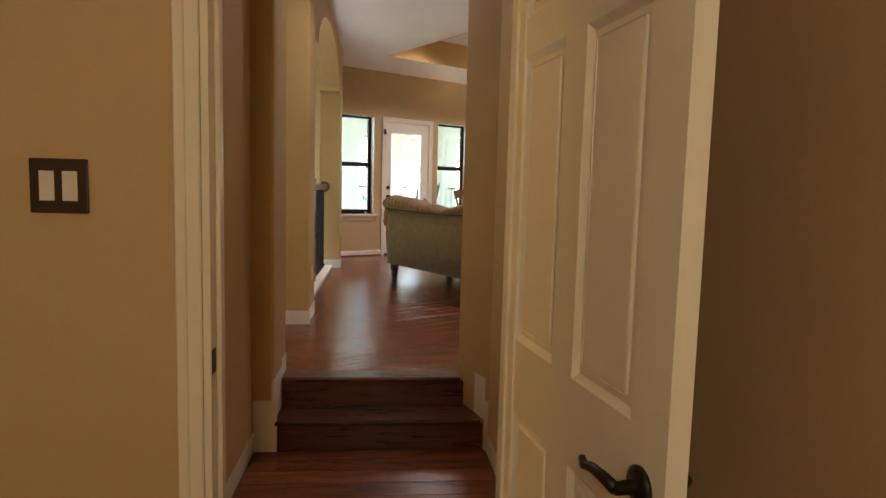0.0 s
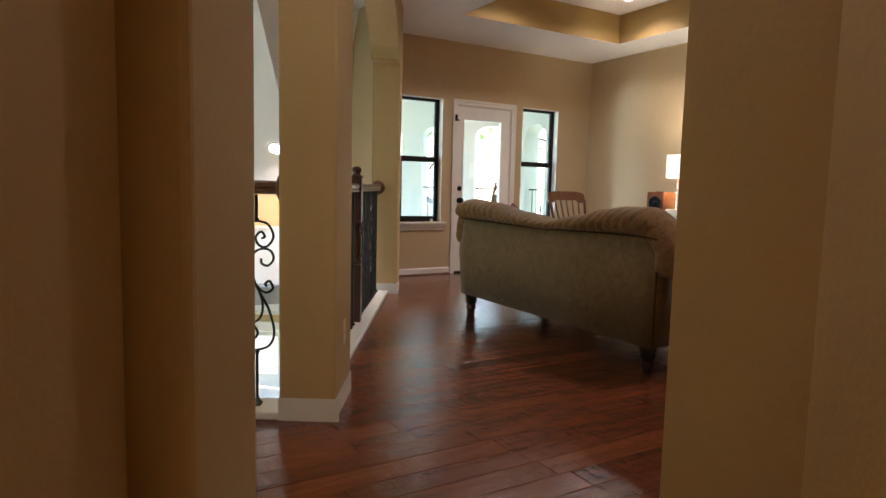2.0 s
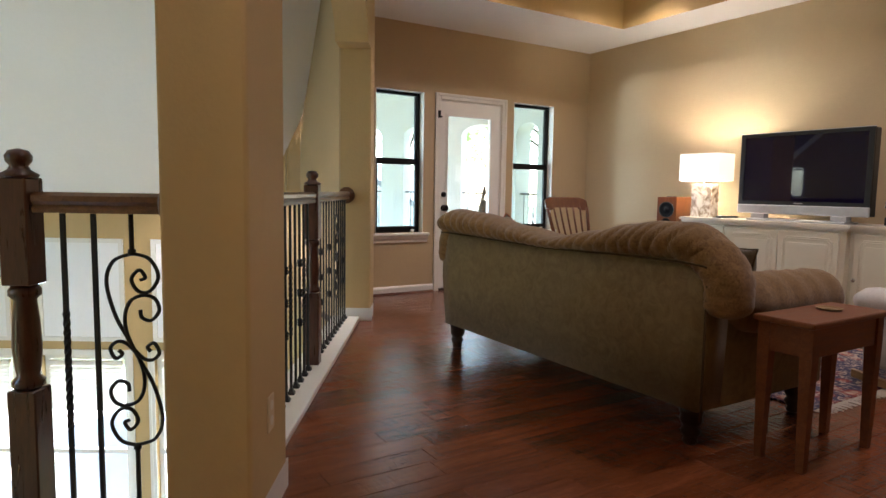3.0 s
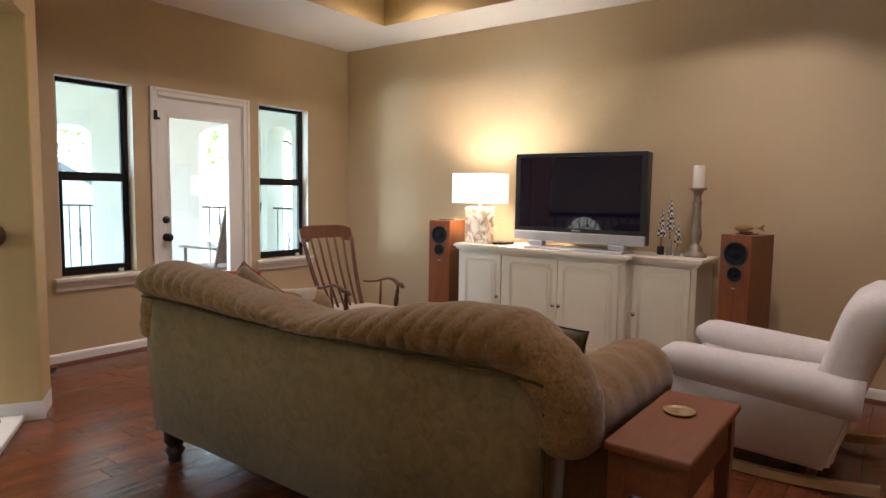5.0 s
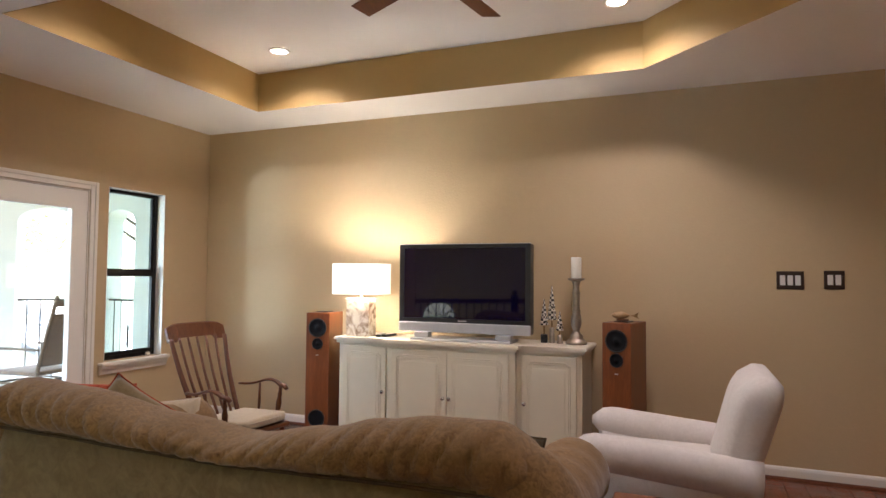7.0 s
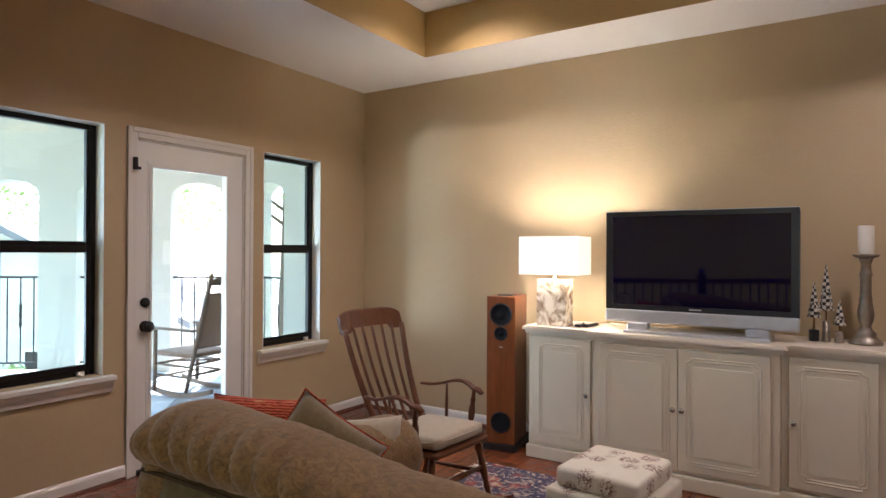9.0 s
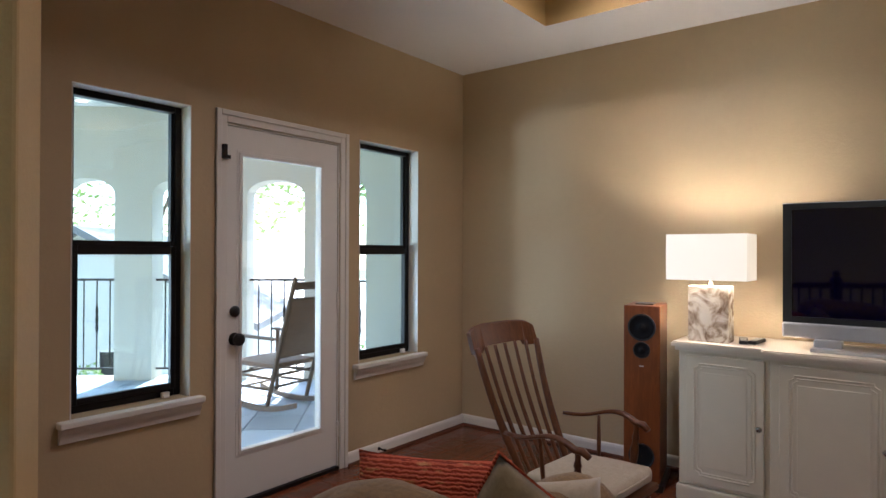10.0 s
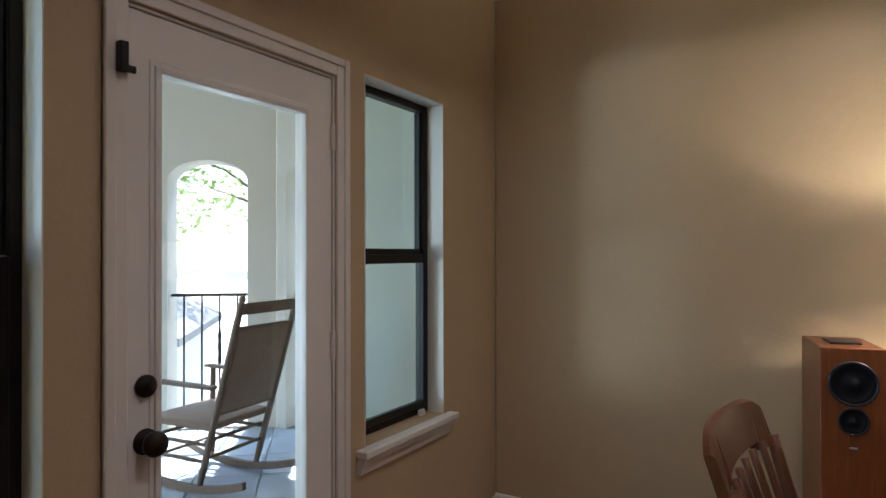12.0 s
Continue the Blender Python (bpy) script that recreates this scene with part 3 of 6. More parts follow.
baseboard(hp(0.6065, -0.26), hp(0.6185, -0.30), z=LOW, prof=[(0, 0), (0.014, 0), (0.014, 0.25), (0.01, 0.265), (0, 0.27)], shoe=False)
baseboard(hp(0.619, -0.30), hp(0.619, -1.74), z=LOW, prof=BIG, shoe=False)

# ---- steps from the hall up to the room
M_STEP = wood("dark_red_step", (0.06, 0.017, 0.009), (0.17, 0.05, 0.024), 1, 0.28, (1, 10, 10), True)
st = thing("floor_steps", HALL, "two dark red-brown wooden steps up to the room", "steps", kind="structure")
part("riser", boxed(-0.472, 0.53, -0.008, 0.02, -0.160, -0.024), M_STEP, st)
part("nosing", boxed(-0.472, 0.507, -0.030, 0.11, -0.024, 0.002, 0.009, 3), M_STEP, st)
part("riser", boxed(-0.56, 0.61, -0.245, -0.22, LOW - 0.01, -0.181), M_STEP, st)
part("tread", boxed(-0.472, 0.59, -0.26, -0.008, -0.181, -0.155, 0.009, 3), M_STEP, st)

# ---- porch: slate floor, arched parapet wall, ceiling
PORCH = Matrix.Translation((6.10, 11.75, 0)) @ Matrix.Rotation(math.atan2(-0.764, 0.645), 4, "Z")
ARCHES = [(-0.77 + k * 1.02, -0.15 + k * 1.02) for k in range(-4, 3)]
PF = -0.05
structure(part("wall_porch", arch_wall(-5.4, 2.12, -3.2, 3.2, 0.0, 0.30, [(a, b, PF, 1.97, 0.17) for a, b in ARCHES], PORCH), M_STUCCO), "cream stucco porch wall with arched openings", "wall")
SIDE = Matrix.Translation((7.47, 10.13, 0)) @ Matrix.Rotation(radians(-86), 4, "Z")
structure(part("wall_porch_side", arch_wall(0.0, 2.2, -3.2, 3.2, 0.0, 0.30, [(0.10, 0.58, PF, 1.97, 0.17)], SIDE), M_STUCCO), "cream stucco porch side wall with one arch", "wall")
bm = bmesh.new()
poly = [(2.3, WY + 0.161), (7.75, WY + 0.161), (7.6, 10.2), (6.3, 11.85), (2.6, 16.2), (2.3, 16.2)]
prism(bm, poly, 2.92, 3.02, FLAT)
structure(part("ceiling_porch", bm, M_CEIL), "white porch ceiling with downlights", "ceiling")
bm = bmesh.new()
prism(bm, poly, PF - 0.2, PF - 0.012, FLAT)
structure(part("floor_porch", bm, paint("porch_grout", (0.30, 0.30, 0.29), 0.9)), "grey mortar bed of the porch floor", "floor")
structure(part("ground", boxed(-60, 120, -60, 160, -3.6, -3.4), paint("lawn", (0.11, 0.135, 0.06), 0.95, 0.3, 8, 0.4)), "green lawn round the house", "ground")
# Pale slab added outside to brighten the stair windows and bounce light in.
structure(part("pavement", boxed(-9.0, 0.5, FAR + 0.2, FAR + 9.0, -3.39, -3.30, 0, 1, HALL), paint("pale_bounce_ground", (0.62, 0.60, 0.55), 0.9, 0.06, 20, 0.2)), "pale ground slab added to brighten the stair hall windows", "pavement")
# Pale ground added so that the view under the arches overexposes to white.
structure(part("pavement_pale", boxed(8.5, 80.0, 9.0, 110.0, -3.39, -3.31), paint("pale_blown_ground", (0.55, 0.54, 0.50), 0.9, 0.08, 14, 0.2)), "pale ground beyond the porch, standing in for overexposed ground", "pavement")

# ---------------------------------------------------------------- materials of the things
def rose_print(name):
    """Cream linen with scattered brown rose heads and leaf sprays."""
    m, nt, b = shader(name, 0.95, spec=0.15)
    vec = nt.nodes.new("ShaderNodeTexCoord").outputs["Object"]
    v = nt.nodes.new("ShaderNodeTexVoronoi")
    v.inputs["Scale"].default_value = 9
    nt.links.new(vec, v.inputs["Vector"])
    petals = tex_noise(nt, 38, 4, vec, None, 0.6, 2.5)
    heads = ramp(nt, v.outputs["Distance"], [(0.30, (1, 1, 1)), (0.46, (0, 0, 0))])
    lines = ramp(nt, petals, [(0.46, (0, 0, 0)), (0.54, (1, 1, 1))])
    fac = mix_colour(nt, 1.0, heads, lines, "MULTIPLY")
    c = mix_colour(nt, tex_noise(nt, 5, 3, vec), (0.66, 0.58, 0.44), (0.78, 0.71, 0.58))
    c = mix_colour(nt, fac, c, (0.23, 0.115, 0.075))
    nt.links.new(c, b.inputs["Base Color"])
    add_bump(nt, b, tex_noise(nt, 260, 2, vec), 0.2, 0.003)
    return m


def ribbed_cloth(name):
    """Rust red cloth in narrow ribs with lighter flecks."""
    m, nt, b = shader(name, 0.95, spec=0.15)
    vec = nt.nodes.new("ShaderNodeTexCoord").outputs["Object"]
    w = nt.nodes.new("ShaderNodeTexWave")
    w.inputs["Scale"].default_value, w.inputs["Distortion"].default_value, w.inputs["Detail Scale"].default_value = 34, 3.5, 2.0
    w.bands_direction = "Z"
    nt.links.new(vec, w.inputs["Vector"])
    c = ramp(nt, w.outputs["Fac"], [(0.25, (0.22, 0.03, 0.015)), (0.7, (0.50, 0.11, 0.055))])
    c = mix_colour(nt, ramp(nt, tex_noise(nt, 18, 4, vec, (1, 1, 3)), [(0.58, (0, 0, 0)), (0.70, (0.8, 0.8, 0.8))]), c, (0.56, 0.30, 0.12))
    nt.links.new(c, b.inputs["Base Color"])
    add_bump(nt, b, w.outputs["Fac"], 0.5, 0.006)
    return m


M_SOFA = fabric("olive_chenille", (0.115, 0.060, 0.021), (0.33, 0.190, 0.071), 1.0, 0.45, 0.25)
M_SOFABACK = fabric("olive_velvet", (0.145, 0.099, 0.043), (0.255, 0.183, 0.085), 0.35, 0.25, 0.15)

M_WELT = fabric("dark_welt_cord", (0.05, 0.032, 0.016), (0.09, 0.06, 0.03), 1.0, 0.3, 0.0)
M_SLIP = fabric("white_slipcover", (0.60, 0.54, 0.49), (0.70, 0.64, 0.59), 0.6, 0.12, 0.15)
M_RED = ribbed_cloth("rust_red_cloth")
M_OLIVE = fabric("olive_pillow_cloth", (0.06, 0.042, 0.018), (0.12, 0.085, 0.04), 1.0, 0.3)
M_OLIVECLOTH = fabric("olive_tan_cloth", (0.17, 0.12, 0.055), (0.26, 0.19, 0.095), 0.8, 0.25)
M_TAPESTRY = fabric("tapestry_cloth", (0.11, 0.055, 0.032), (0.34, 0.25, 0.15), 0.45, 0.3)
M_BEIGECUSH = fabric("beige_corduroy", (0.42, 0.34, 0.23), (0.55, 0.46, 0.33), 0.7, 0.25)
M_TOILE = rose_print("printed_linen")
M_MAPLE = wood("honey_brown_maple", (0.10, 0.030, 0.009), (0.235, 0.085, 0.027), 1.5, 0.36, (9, 9, 1), False, 0.05, 0.0, 0.35)
M_CHERRY = wood("red_brown_cherry", (0.155, 0.043, 0.011), (0.28, 0.090, 0.025), 1.2, 0.45, (1, 9, 9), False, 0.05, 0.0, 0.3)
M_SPEAKER = wood("orange_cherry_veneer", (0.165, 0.040, 0.007), (0.30, 0.085, 0.017), 1.0, 0.35, (9, 9, 1), False, 0.03, 0.2)
M_DARKWOOD = wood("dark_turned_wood", (0.016, 0.009, 0.006), (0.04, 0.02, 0.012), 2, 0.3)
M_NEWEL = wood("mahogany_newel", (0.045, 0.013, 0.007), (0.12, 0.038, 0.018), 1.5, 0.28, (9, 9, 1), False, 0.05, 0.3)
M_RAIL = wood("oak_handrail", (0.12, 0.048, 0.017), (0.25, 0.11, 0.042), 1.5, 0.3, (9, 1, 9), False, 0.05, 0.3)
M_LIGHTWOOD = wood("pale_beech_runner", (0.34, 0.20, 0.085), (0.52, 0.34, 0.16), 1.5, 0.4, (9, 1, 9))
M_GREYWOOD = wood("weathered_porch_wood", (0.11, 0.075, 0.05), (0.22, 0.16, 0.11), 1.5, 0.6, (9, 9, 1))
M_WOVEN = fabric("woven_rush", (0.13, 0.085, 0.06), (0.28, 0.20, 0.15), 1.0, 0.5)
M_BLACK = plain("black_plastic", (0.012, 0.012, 0.013), 0.35)
M_CONE = plain("black_speaker_cone", (0.005, 0.005, 0.006), 0.7, 0.0, 0.2)
M_SILVER = plain("silver_plastic", (0.55, 0.55, 0.56), 0.3, 0.6)
M_SCREEN = plain("dark_glass_screen", (0.001, 0.001, 0.016), 0.03, 0.0, 0.6)
M_CHROME = metal("brushed_nickel", (0.7, 0.66, 0.6), 0.25)
M_MERCURY = metal("mercury_glass", (0.42, 0.36, 0.29), 0.38, 0.8)
M_BRASS = metal("old_brass", (0.30, 0.19, 0.08), 0.45, 0.6)
M_CANDLE = paint("ivory_candle_wax", (0.80, 0.74, 0.62), 0.5, 0.1, 20, 0.2)
M_PLATE = plain("brown_switch_plate", (0.03, 0.016, 0.010), 0.4)
M_SWITCH = plain("white_switch", (0.72, 0.70, 0.66), 0.4)


def stone_inlay(name):
    """Capiz-like inlay: pale petals with brown veins."""
    m, nt, b = shader(name, 0.25)
    vec = nt.nodes.new("ShaderNodeTexCoord").outputs["Object"]
    vo = nt.nodes.new("ShaderNodeTexVoronoi")
    vo.inputs["Scale"].default_value = 11
    vo.inputs["Randomness"].default_value = 1.0
    nt.links.new(vec, vo.inputs["Vector"])
    swirl = tex_noise(nt, 8, 5, vec, None, 0.55, 2.2)
    c = ramp(nt, swirl, [(0.36, (0.26, 0.18, 0.12)), (0.47, (0.55, 0.46, 0.36)), (0.56, (0.74, 0.68, 0.58))])
    nt.links.new(mix_colour(nt, 0.35, c, ramp(nt, vo.outputs["Distance"], [(0.1, (0.75, 0.72, 0.68)), (0.6, (0.30, 0.26, 0.22))]), "SOFT_LIGHT"), b.inputs["Base Color"])
    return m


M_INLAY = stone_inlay("shell_inlay")
M_SHADE = glow("lit_linen_shade", (1.0, 0.82, 0.56), 0.13)


def cushion(bm, w, h, t, m=None, n=14, sag=0.0, power=3.0):
    """A stuffed pillow with pinched corners and a seam, standing in the x-z plane."""
    m = m or Matrix()
    for side in (1, -1):
        rows = []
        for i in range(n + 1):
            row = []
            for j in range(n + 1):
                a, b = i / n * 2 - 1, j / n * 2 - 1
                d = (max(0, 1 - abs(a) ** power) * max(0, 1 - abs(b) ** power)) ** 0.5
                pin = 1 - 0.07 * (1 - (a * b) ** 2) * (abs(a) ** 6 + abs(b) ** 6)
                wr = 0.006 * math.sin(9 * a + 4 * b) * d
                row.append(bm.verts.new(m @ Vector((a * w / 2 * pin, side * (t / 2 * d + wr * 0.5), b * h / 2 * pin + h / 2 - sag * d))))
            rows.append(row)
        for i in range(n):
            for j in range(n):
                bm.faces.new((rows[i][j], rows[i + 1][j], rows[i + 1][j + 1], rows[i][j + 1]))
    bmesh.ops.remove_doubles(bm, verts=bm.verts, dist=0.0008)
    return bm


def soft_box(bm, x0, x1, y0, y1, z0, z1, r, seg=4, puff=0.0):
    """An upholstered block: well-rounded edges, with slightly full faces."""
    box(bm, x0, x1, y0, y1, z0, z1, r, seg)
    if puff:
        cx, cy, cz = (x0 + x1) / 2, (y0 + y1) / 2, (z0 + z1) / 2
        for v in bm.verts:
            if v.co.z > z1 - r * 0.5:
                v.co.z += puff * (1 - ((v.co.x - cx) / (x1 - x0) * 2) ** 2) * (1 - ((v.co.y - cy) / (y1 - y0) * 2) ** 2)
    return bm


# ---------------------------------------------------------------- sofa
def lerp_table(tab, x):
    for (a, p), (b, q) in zip(tab, tab[1:]):
        if a <= x <= b:
            f = (x - a) / (b - a)
            f = f * f * (3 - 2 * f)
            return p + (q - p) * f
    return tab[0][1] if x < tab[0][0] else tab[-1][1]


def build_sofa():
    # x along the back (0 at its middle, + to the south), y to the front
    s = thing("sofa", pose(3.515, 4.765, 0, 0, 0, -90), "large olive green chenille sofa with a serpentine rolled back", "sofa", kind="")
    tops = [(-1.10, 0.88), (-1.02, 0.935), (-0.90, 0.955), (-0.66, 0.938), (-0.22, 0.880), (0.10, 0.846), (0.39, 0.893), (0.58, 0.935), (0.75, 0.957), (0.93, 0.960), (1.03, 0.935), (1.10, 0.87)]
    # flat outside back, narrower below
    bm = bmesh.new()
    n = 24
    rows = []
    for k in range(n + 1):
        f = k / n
        xt, xb = -0.965 + 2.03 * f, -0.945 + 1.99 * f
        zt = lerp_table(tops, xt) - 0.155
        zt = 0.80 + (zt - 0.74) * 0.14
        rows.append([(xb, -0.0, 0.17), (xt, -0.018, 0.5), (xt, -0.012, zt), (xt, 0.16, zt), (xb, 0.16, 0.17)])
    vs = [[bm.verts.new(p) for p in r] for r in rows]
    for a, b in zip(vs, vs[1:]):
        for i in range(5):
            bm.faces.new((a[i], a[(i + 1) % 5], b[(i + 1) % 5], b[i]))
    bm.faces.new(vs[0])
    bm.faces.new(vs[-1])
    bmesh.ops.bevel(bm, geom=[e for e in bm.edges if len(e.link_faces) == 2 and e.calc_face_angle() > 1.0], offset=0.012, segments=2, affect="EDGES")
    part("back_panel", bm, M_SOFABACK, s, "plain olive velvet outside back", True)
    # rolled, gathered top
    bm = bmesh.new()
    n, ring = 640, 28
    vs = []
    for k in range(n + 1):
        x = -1.06 + 2.12 * k / n
        end = min(1.0, (x + 1.06) / 0.10, (1.06 - x) / 0.10)
        end = math.sqrt(max(0.0, 1 - (1 - max(0.0, end)) ** 2)) if end < 1 else 1.0
        zt = lerp_table(tops, x)
        zb = 0.80 + (zt - 0.895) * 0.14 - 0.012
        cz, rz, cy, ry = (zt + zb - 0.02) / 2, (zt - zb + 0.02) / 2, 0.085, 0.135
        row = []
        for i in range(ring):
            a = 2 * math.pi * i / ring
            pleat = 0.003 * math.sin(x * 74 + 2.2 * math.sin(a) + 2.1 * math.sin(x * 9)) + 0.005 * noise.noise((x * 6, a * 0.8, 3))
            ph = (x * 13.5 - 0.75 * math.sin(a - 0.3) * (1.0 if x > -0.1 else -0.8) + 0.7 * noise.noise((x * 3.1, 1, 8))) % 1.0
            pleat -= 0.019 * math.exp(-((ph - 0.5) / 0.06) ** 2) * (0.6 + 0.7 * noise.noise((x * 4, a * 0.6, 2))) * (0.15 + 0.85 * max(0.0, math.cos(a - 0.45)))
            pleat += 0.006 * math.sin(math.pi * ((ph + 0.5) % 1.0))
            g = (0.25 + 0.75 * end) + pleat
            row.append(bm.verts.new((x, cy - math.cos(a) * (ry + pleat) * (0.35 + 0.65 * end), cz + math.sin(a) * rz * g * (0.6 + 0.4 * end))))
        vs.append(row)
    for a, b in zip(vs, vs[1:]):
        for i in range(ring):
            bm.faces.new((a[i], a[(i + 1) % ring], b[(i + 1) % ring], b[i]))
    bm.faces.new(vs[0])
    bm.faces.new(vs[-1])
    part("back_roll", bm, M_SOFA, s, "gathered olive chenille roll along the back", True)
    seam = [(-0.975 + 2.05 * k / 60, -0.030, 0.80 + (lerp_table(tops, -0.975 + 2.05 * k / 60) - 0.895) * 0.14 - 0.012) for k in range(61)]
    seam += [(1.078, -0.022, seam[-1][2] - 0.02 - 0.62 * k / 12) for k in range(13)]
    part("welt", sweep(bmesh.new(), seam, 0.0055, 6), M_WELT, s, "dark sewn welt along the back seam", True)
    # seat frame, cushions
    part("seat_base", soft_box(bmesh.new(), -0.97, 0.97, 0.16, 0.93, 0.16, 0.33, 0.025), M_SOFABACK, s, smooth=True)
    for a, b in ((-0.80, -0.27), (-0.265, 0.265), (0.27, 0.80)):
        part("seat_cushion", soft_box(bmesh.new(), a, b, 0.22, 0.97, 0.331, 0.48, 0.05, 4, 0.03), M_SOFA, s, smooth=True)
    for a, b in ((-0.80, -0.27), (-0.265, 0.265), (0.27, 0.80)):
        part("back_cushion", soft_box(bmesh.new(), a, b, 0.165, 0.36, 0.485, 0.80, 0.07, 4, 0.0), M_SOFA, s, smooth=True)
    # rolled arms
    for side in (-1, 1):
        bm = bmesh.new()
        soft_box(bm, -0.965 if side < 0 else 0.83, -0.83 if side < 0 else 1.052, 0.155, 0.95, 0.165, 0.60, 0.012)
        part("arm_panel", bm, M_SOFABACK, s, smooth=True)
        bm = bmesh.new()
        vs, n = [], 30
        for k in range(n + 1):
            f = k / n
            y = 0.02 + 1.04 * f
            r = 0.142 * (0.8 + 0.2 * min(1, f * 4)) * math.sqrt(max(0.02, 1 - max(0, (f - 0.90) / 0.1) ** 2))
            cz = 0.585 + 0.03 * (1 - f) ** 2 + (0.10 * max(0, 0.25 - f) / 0.25)
            row = []
            for i in range(18):
                a = 2 * math.pi * i / 18
                pl = 0.004 * noise.noise((f * 14, a, side)) + 0.003 * math.sin(f * 45 + a)
                row.append(bm.verts.new((side * ((0.945 if side < 0 else 0.985) + math.cos(a) * (r + pl) * 1.0), y, cz + math.sin(a) * (r + pl) * 0.98)))
            vs.append(row)
        for a, b in zip(vs, vs[1:]):
            for i in range(18):
                bm.faces.new((a[i], a[(i + 1) % 18], b[(i + 1) % 18], b[i]))
        bm.faces.new(vs[0])
        bm.faces.new(vs[-1])
        arm = part("arm_roll", bm, M_SOFA, s, "rolled chenille sofa arm", True)
        # the back roll turns down over the arm's outer end in a pleated scroll
        out = 0.0 if side > 0 else -0.122
        way = spline([(0.80, 0.855), (0.93, 0.845), (1.035 + out * 0.7, 0.805), (1.092 + out, 0.735), (1.102 + out, 0.66), (1.098 + out, 0.575)], 9)
        bm = bmesh.new()
        vs, n = [], len(way) - 1
        for k, (px, pz) in enumerate(way):
            (ax, az), (bx, bz) = way[max(0, k - 1)], way[min(n, k + 1)]
            d = math.hypot(bx - ax, bz - az)
            nx, nz = -(bz - az) / d, (bx - ax) / d
            f = k / n
            tip = math.sqrt(max(0.02, 1 - max(0.0, (f - 0.86) / 0.14) ** 2))
            start = min(1.0, 0.55 + f * 2.2)
            row = []
            for i in range(28):
                a = 2 * math.pi * i / 28
                fold = -0.006 * math.exp(-(((f * 7.5 + 0.35 * math.sin(a * 2) + 1.1 * noise.noise((f * 4, a * 0.7, side))) % 1.0 - 0.5) / 0.10) ** 2) + 0.005 * noise.noise((f * 9, a * 1.5, 7 + side))
                r = ((0.098 - 0.014 * f) * start + fold) * tip
                row.append(bm.verts.new((side * (px + nx * math.cos(a) * r), 0.088 + math.sin(a) * (0.122 + fold) * start * tip, pz + nz * math.cos(a) * r)))
            vs.append(row)
        for a, b in zip(vs, vs[1:]):
            for i in range(28):
                bm.faces.new((a[i], a[(i + 1) % 28], b[(i + 1) % 28], b[i]))
        bm.faces.new(vs[0])
        bm.faces.new(vs[-1])
        part("arm_gather", bm, M_SOFA, arm, smooth=True)
    prof = [(0.026, 0.0), (0.034, 0.012), (0.028, 0.026), (0.038, 0.040), (0.045, 0.058), (0.032, 0.074), (0.038, 0.084), (0.050, 0.105), (0.046, 0.132), (0.052, 0.143), (0.052, 0.168)]
    for x in (-0.90, 0.97):
        for y in (0.07, 0.87):
            part("leg", lathe(bmesh.new(), prof, 14, pose(x, y, 0)), M_DARKWOOD, s, "dark turned wooden leg", True)
    return s


build_sofa()


def pillow(name, m, w, h, t, mat, label, piping=None):
    p = thing(name, m, label, "pillow", "pillows on the sofa")
    part("cover", cushion(bmesh.new(), w, h, t), mat, p, smooth=True)
    if piping:
        pts = []
        for k in range(41):
            a = k / 40 * 4
            e, f = int(a) % 4, a - int(a)
            q = [(-1 + 2 * f, -1), (1, -1 + 2 * f), (1 - 2 * f, 1), (-1, 1 - 2 * f)][e]
            pin = 1 - 0.07 * (1 - (q[0] * q[1]) ** 2) * (abs(q[0]) ** 6 + abs(q[1]) ** 6)
            pts.append((q[0] * w / 2 * pin, 0, q[1] * h / 2 * pin + h / 2))
        part("piping", sweep(bmesh.new(), pts, 0.0045, 6), piping, p, smooth=True)
    return p


TIP = Matrix.Translation((3.966, 5.645, 0.91))  # the upper corner of the tapestry pillow
pillow("pillow", pose(3.93, 5.82, 0.558, -16, 4, -52), 0.37, 0.32, 0.20, M_RED, "rust red woven pillow leaning in the sofa corner")
tp = pillow("pillow", TIP @ pose(0, 0, 0, -14, 36, -52) @ Matrix.Translation((0.15, 0, -0.33)), 0.32, 0.34, 0.16, M_OLIVECLOTH, "olive pillow with a tapestry front and rust red edging", M_RED)
front = cushion(bmesh.new(), 0.305, 0.325, 0.168, pose(0, 0, 0.0075))
bmesh.ops.delete(front, geom=[v for v in front.verts if v.co.y < 0.002], context="VERTS")
part("tapestry_front", front, M_TAPESTRY, tp, "brown and cream tapestry panel", True)
pillow("pillow", pose(4.26, 5.68, 0.49, -24, -3, -56), 0.32, 0.27, 0.12, M_BEIGECUSH, "small beige corduroy pillow on the sofa")
pillow("pillow", pose(3.99, 3.985, 0.50, -10, 0, -112), 0.40, 0.34, 0.14, M_OLIVE, "dark olive pillow with braided piping on the sofa", M_WELT)

# ---------------------------------------------------------------- side table
tb = thing("side_table", pose(3.975, 3.478, 0), "small red-brown cherry side table beside the sofa", "side table")
part("tabletop", boxed(-0.30, 0.30, -0.122, 0.122, 0.575, 0.60, 0.008, 3), M_CHERRY, tb)
part("apron", boxed(-0.268, 0.268, -0.100, 0.100, 0.455, 0.574, 0.004, 1), M_CHERRY, tb)
for x in (-0.252, 0.252):
    for y in (-0.086, 0.086):
        bm = bmesh.new()
        for (a, b) in (((0.024, 0.574), (0.024, 0.45)), ((0.024, 0.4499), (0.015, 0.0))):
            lathe(bm, [(a[0] * 1.414, a[1]), (b[0] * 1.414, b[1])], 4, pose(x, y, 0, 0, 0, 45))
        part("leg", bm, M_CHERRY, tb)
co = thing("coaster", pose(4.055, 3.495, 0.6005), "round old brass coaster on the side table", "coaster")
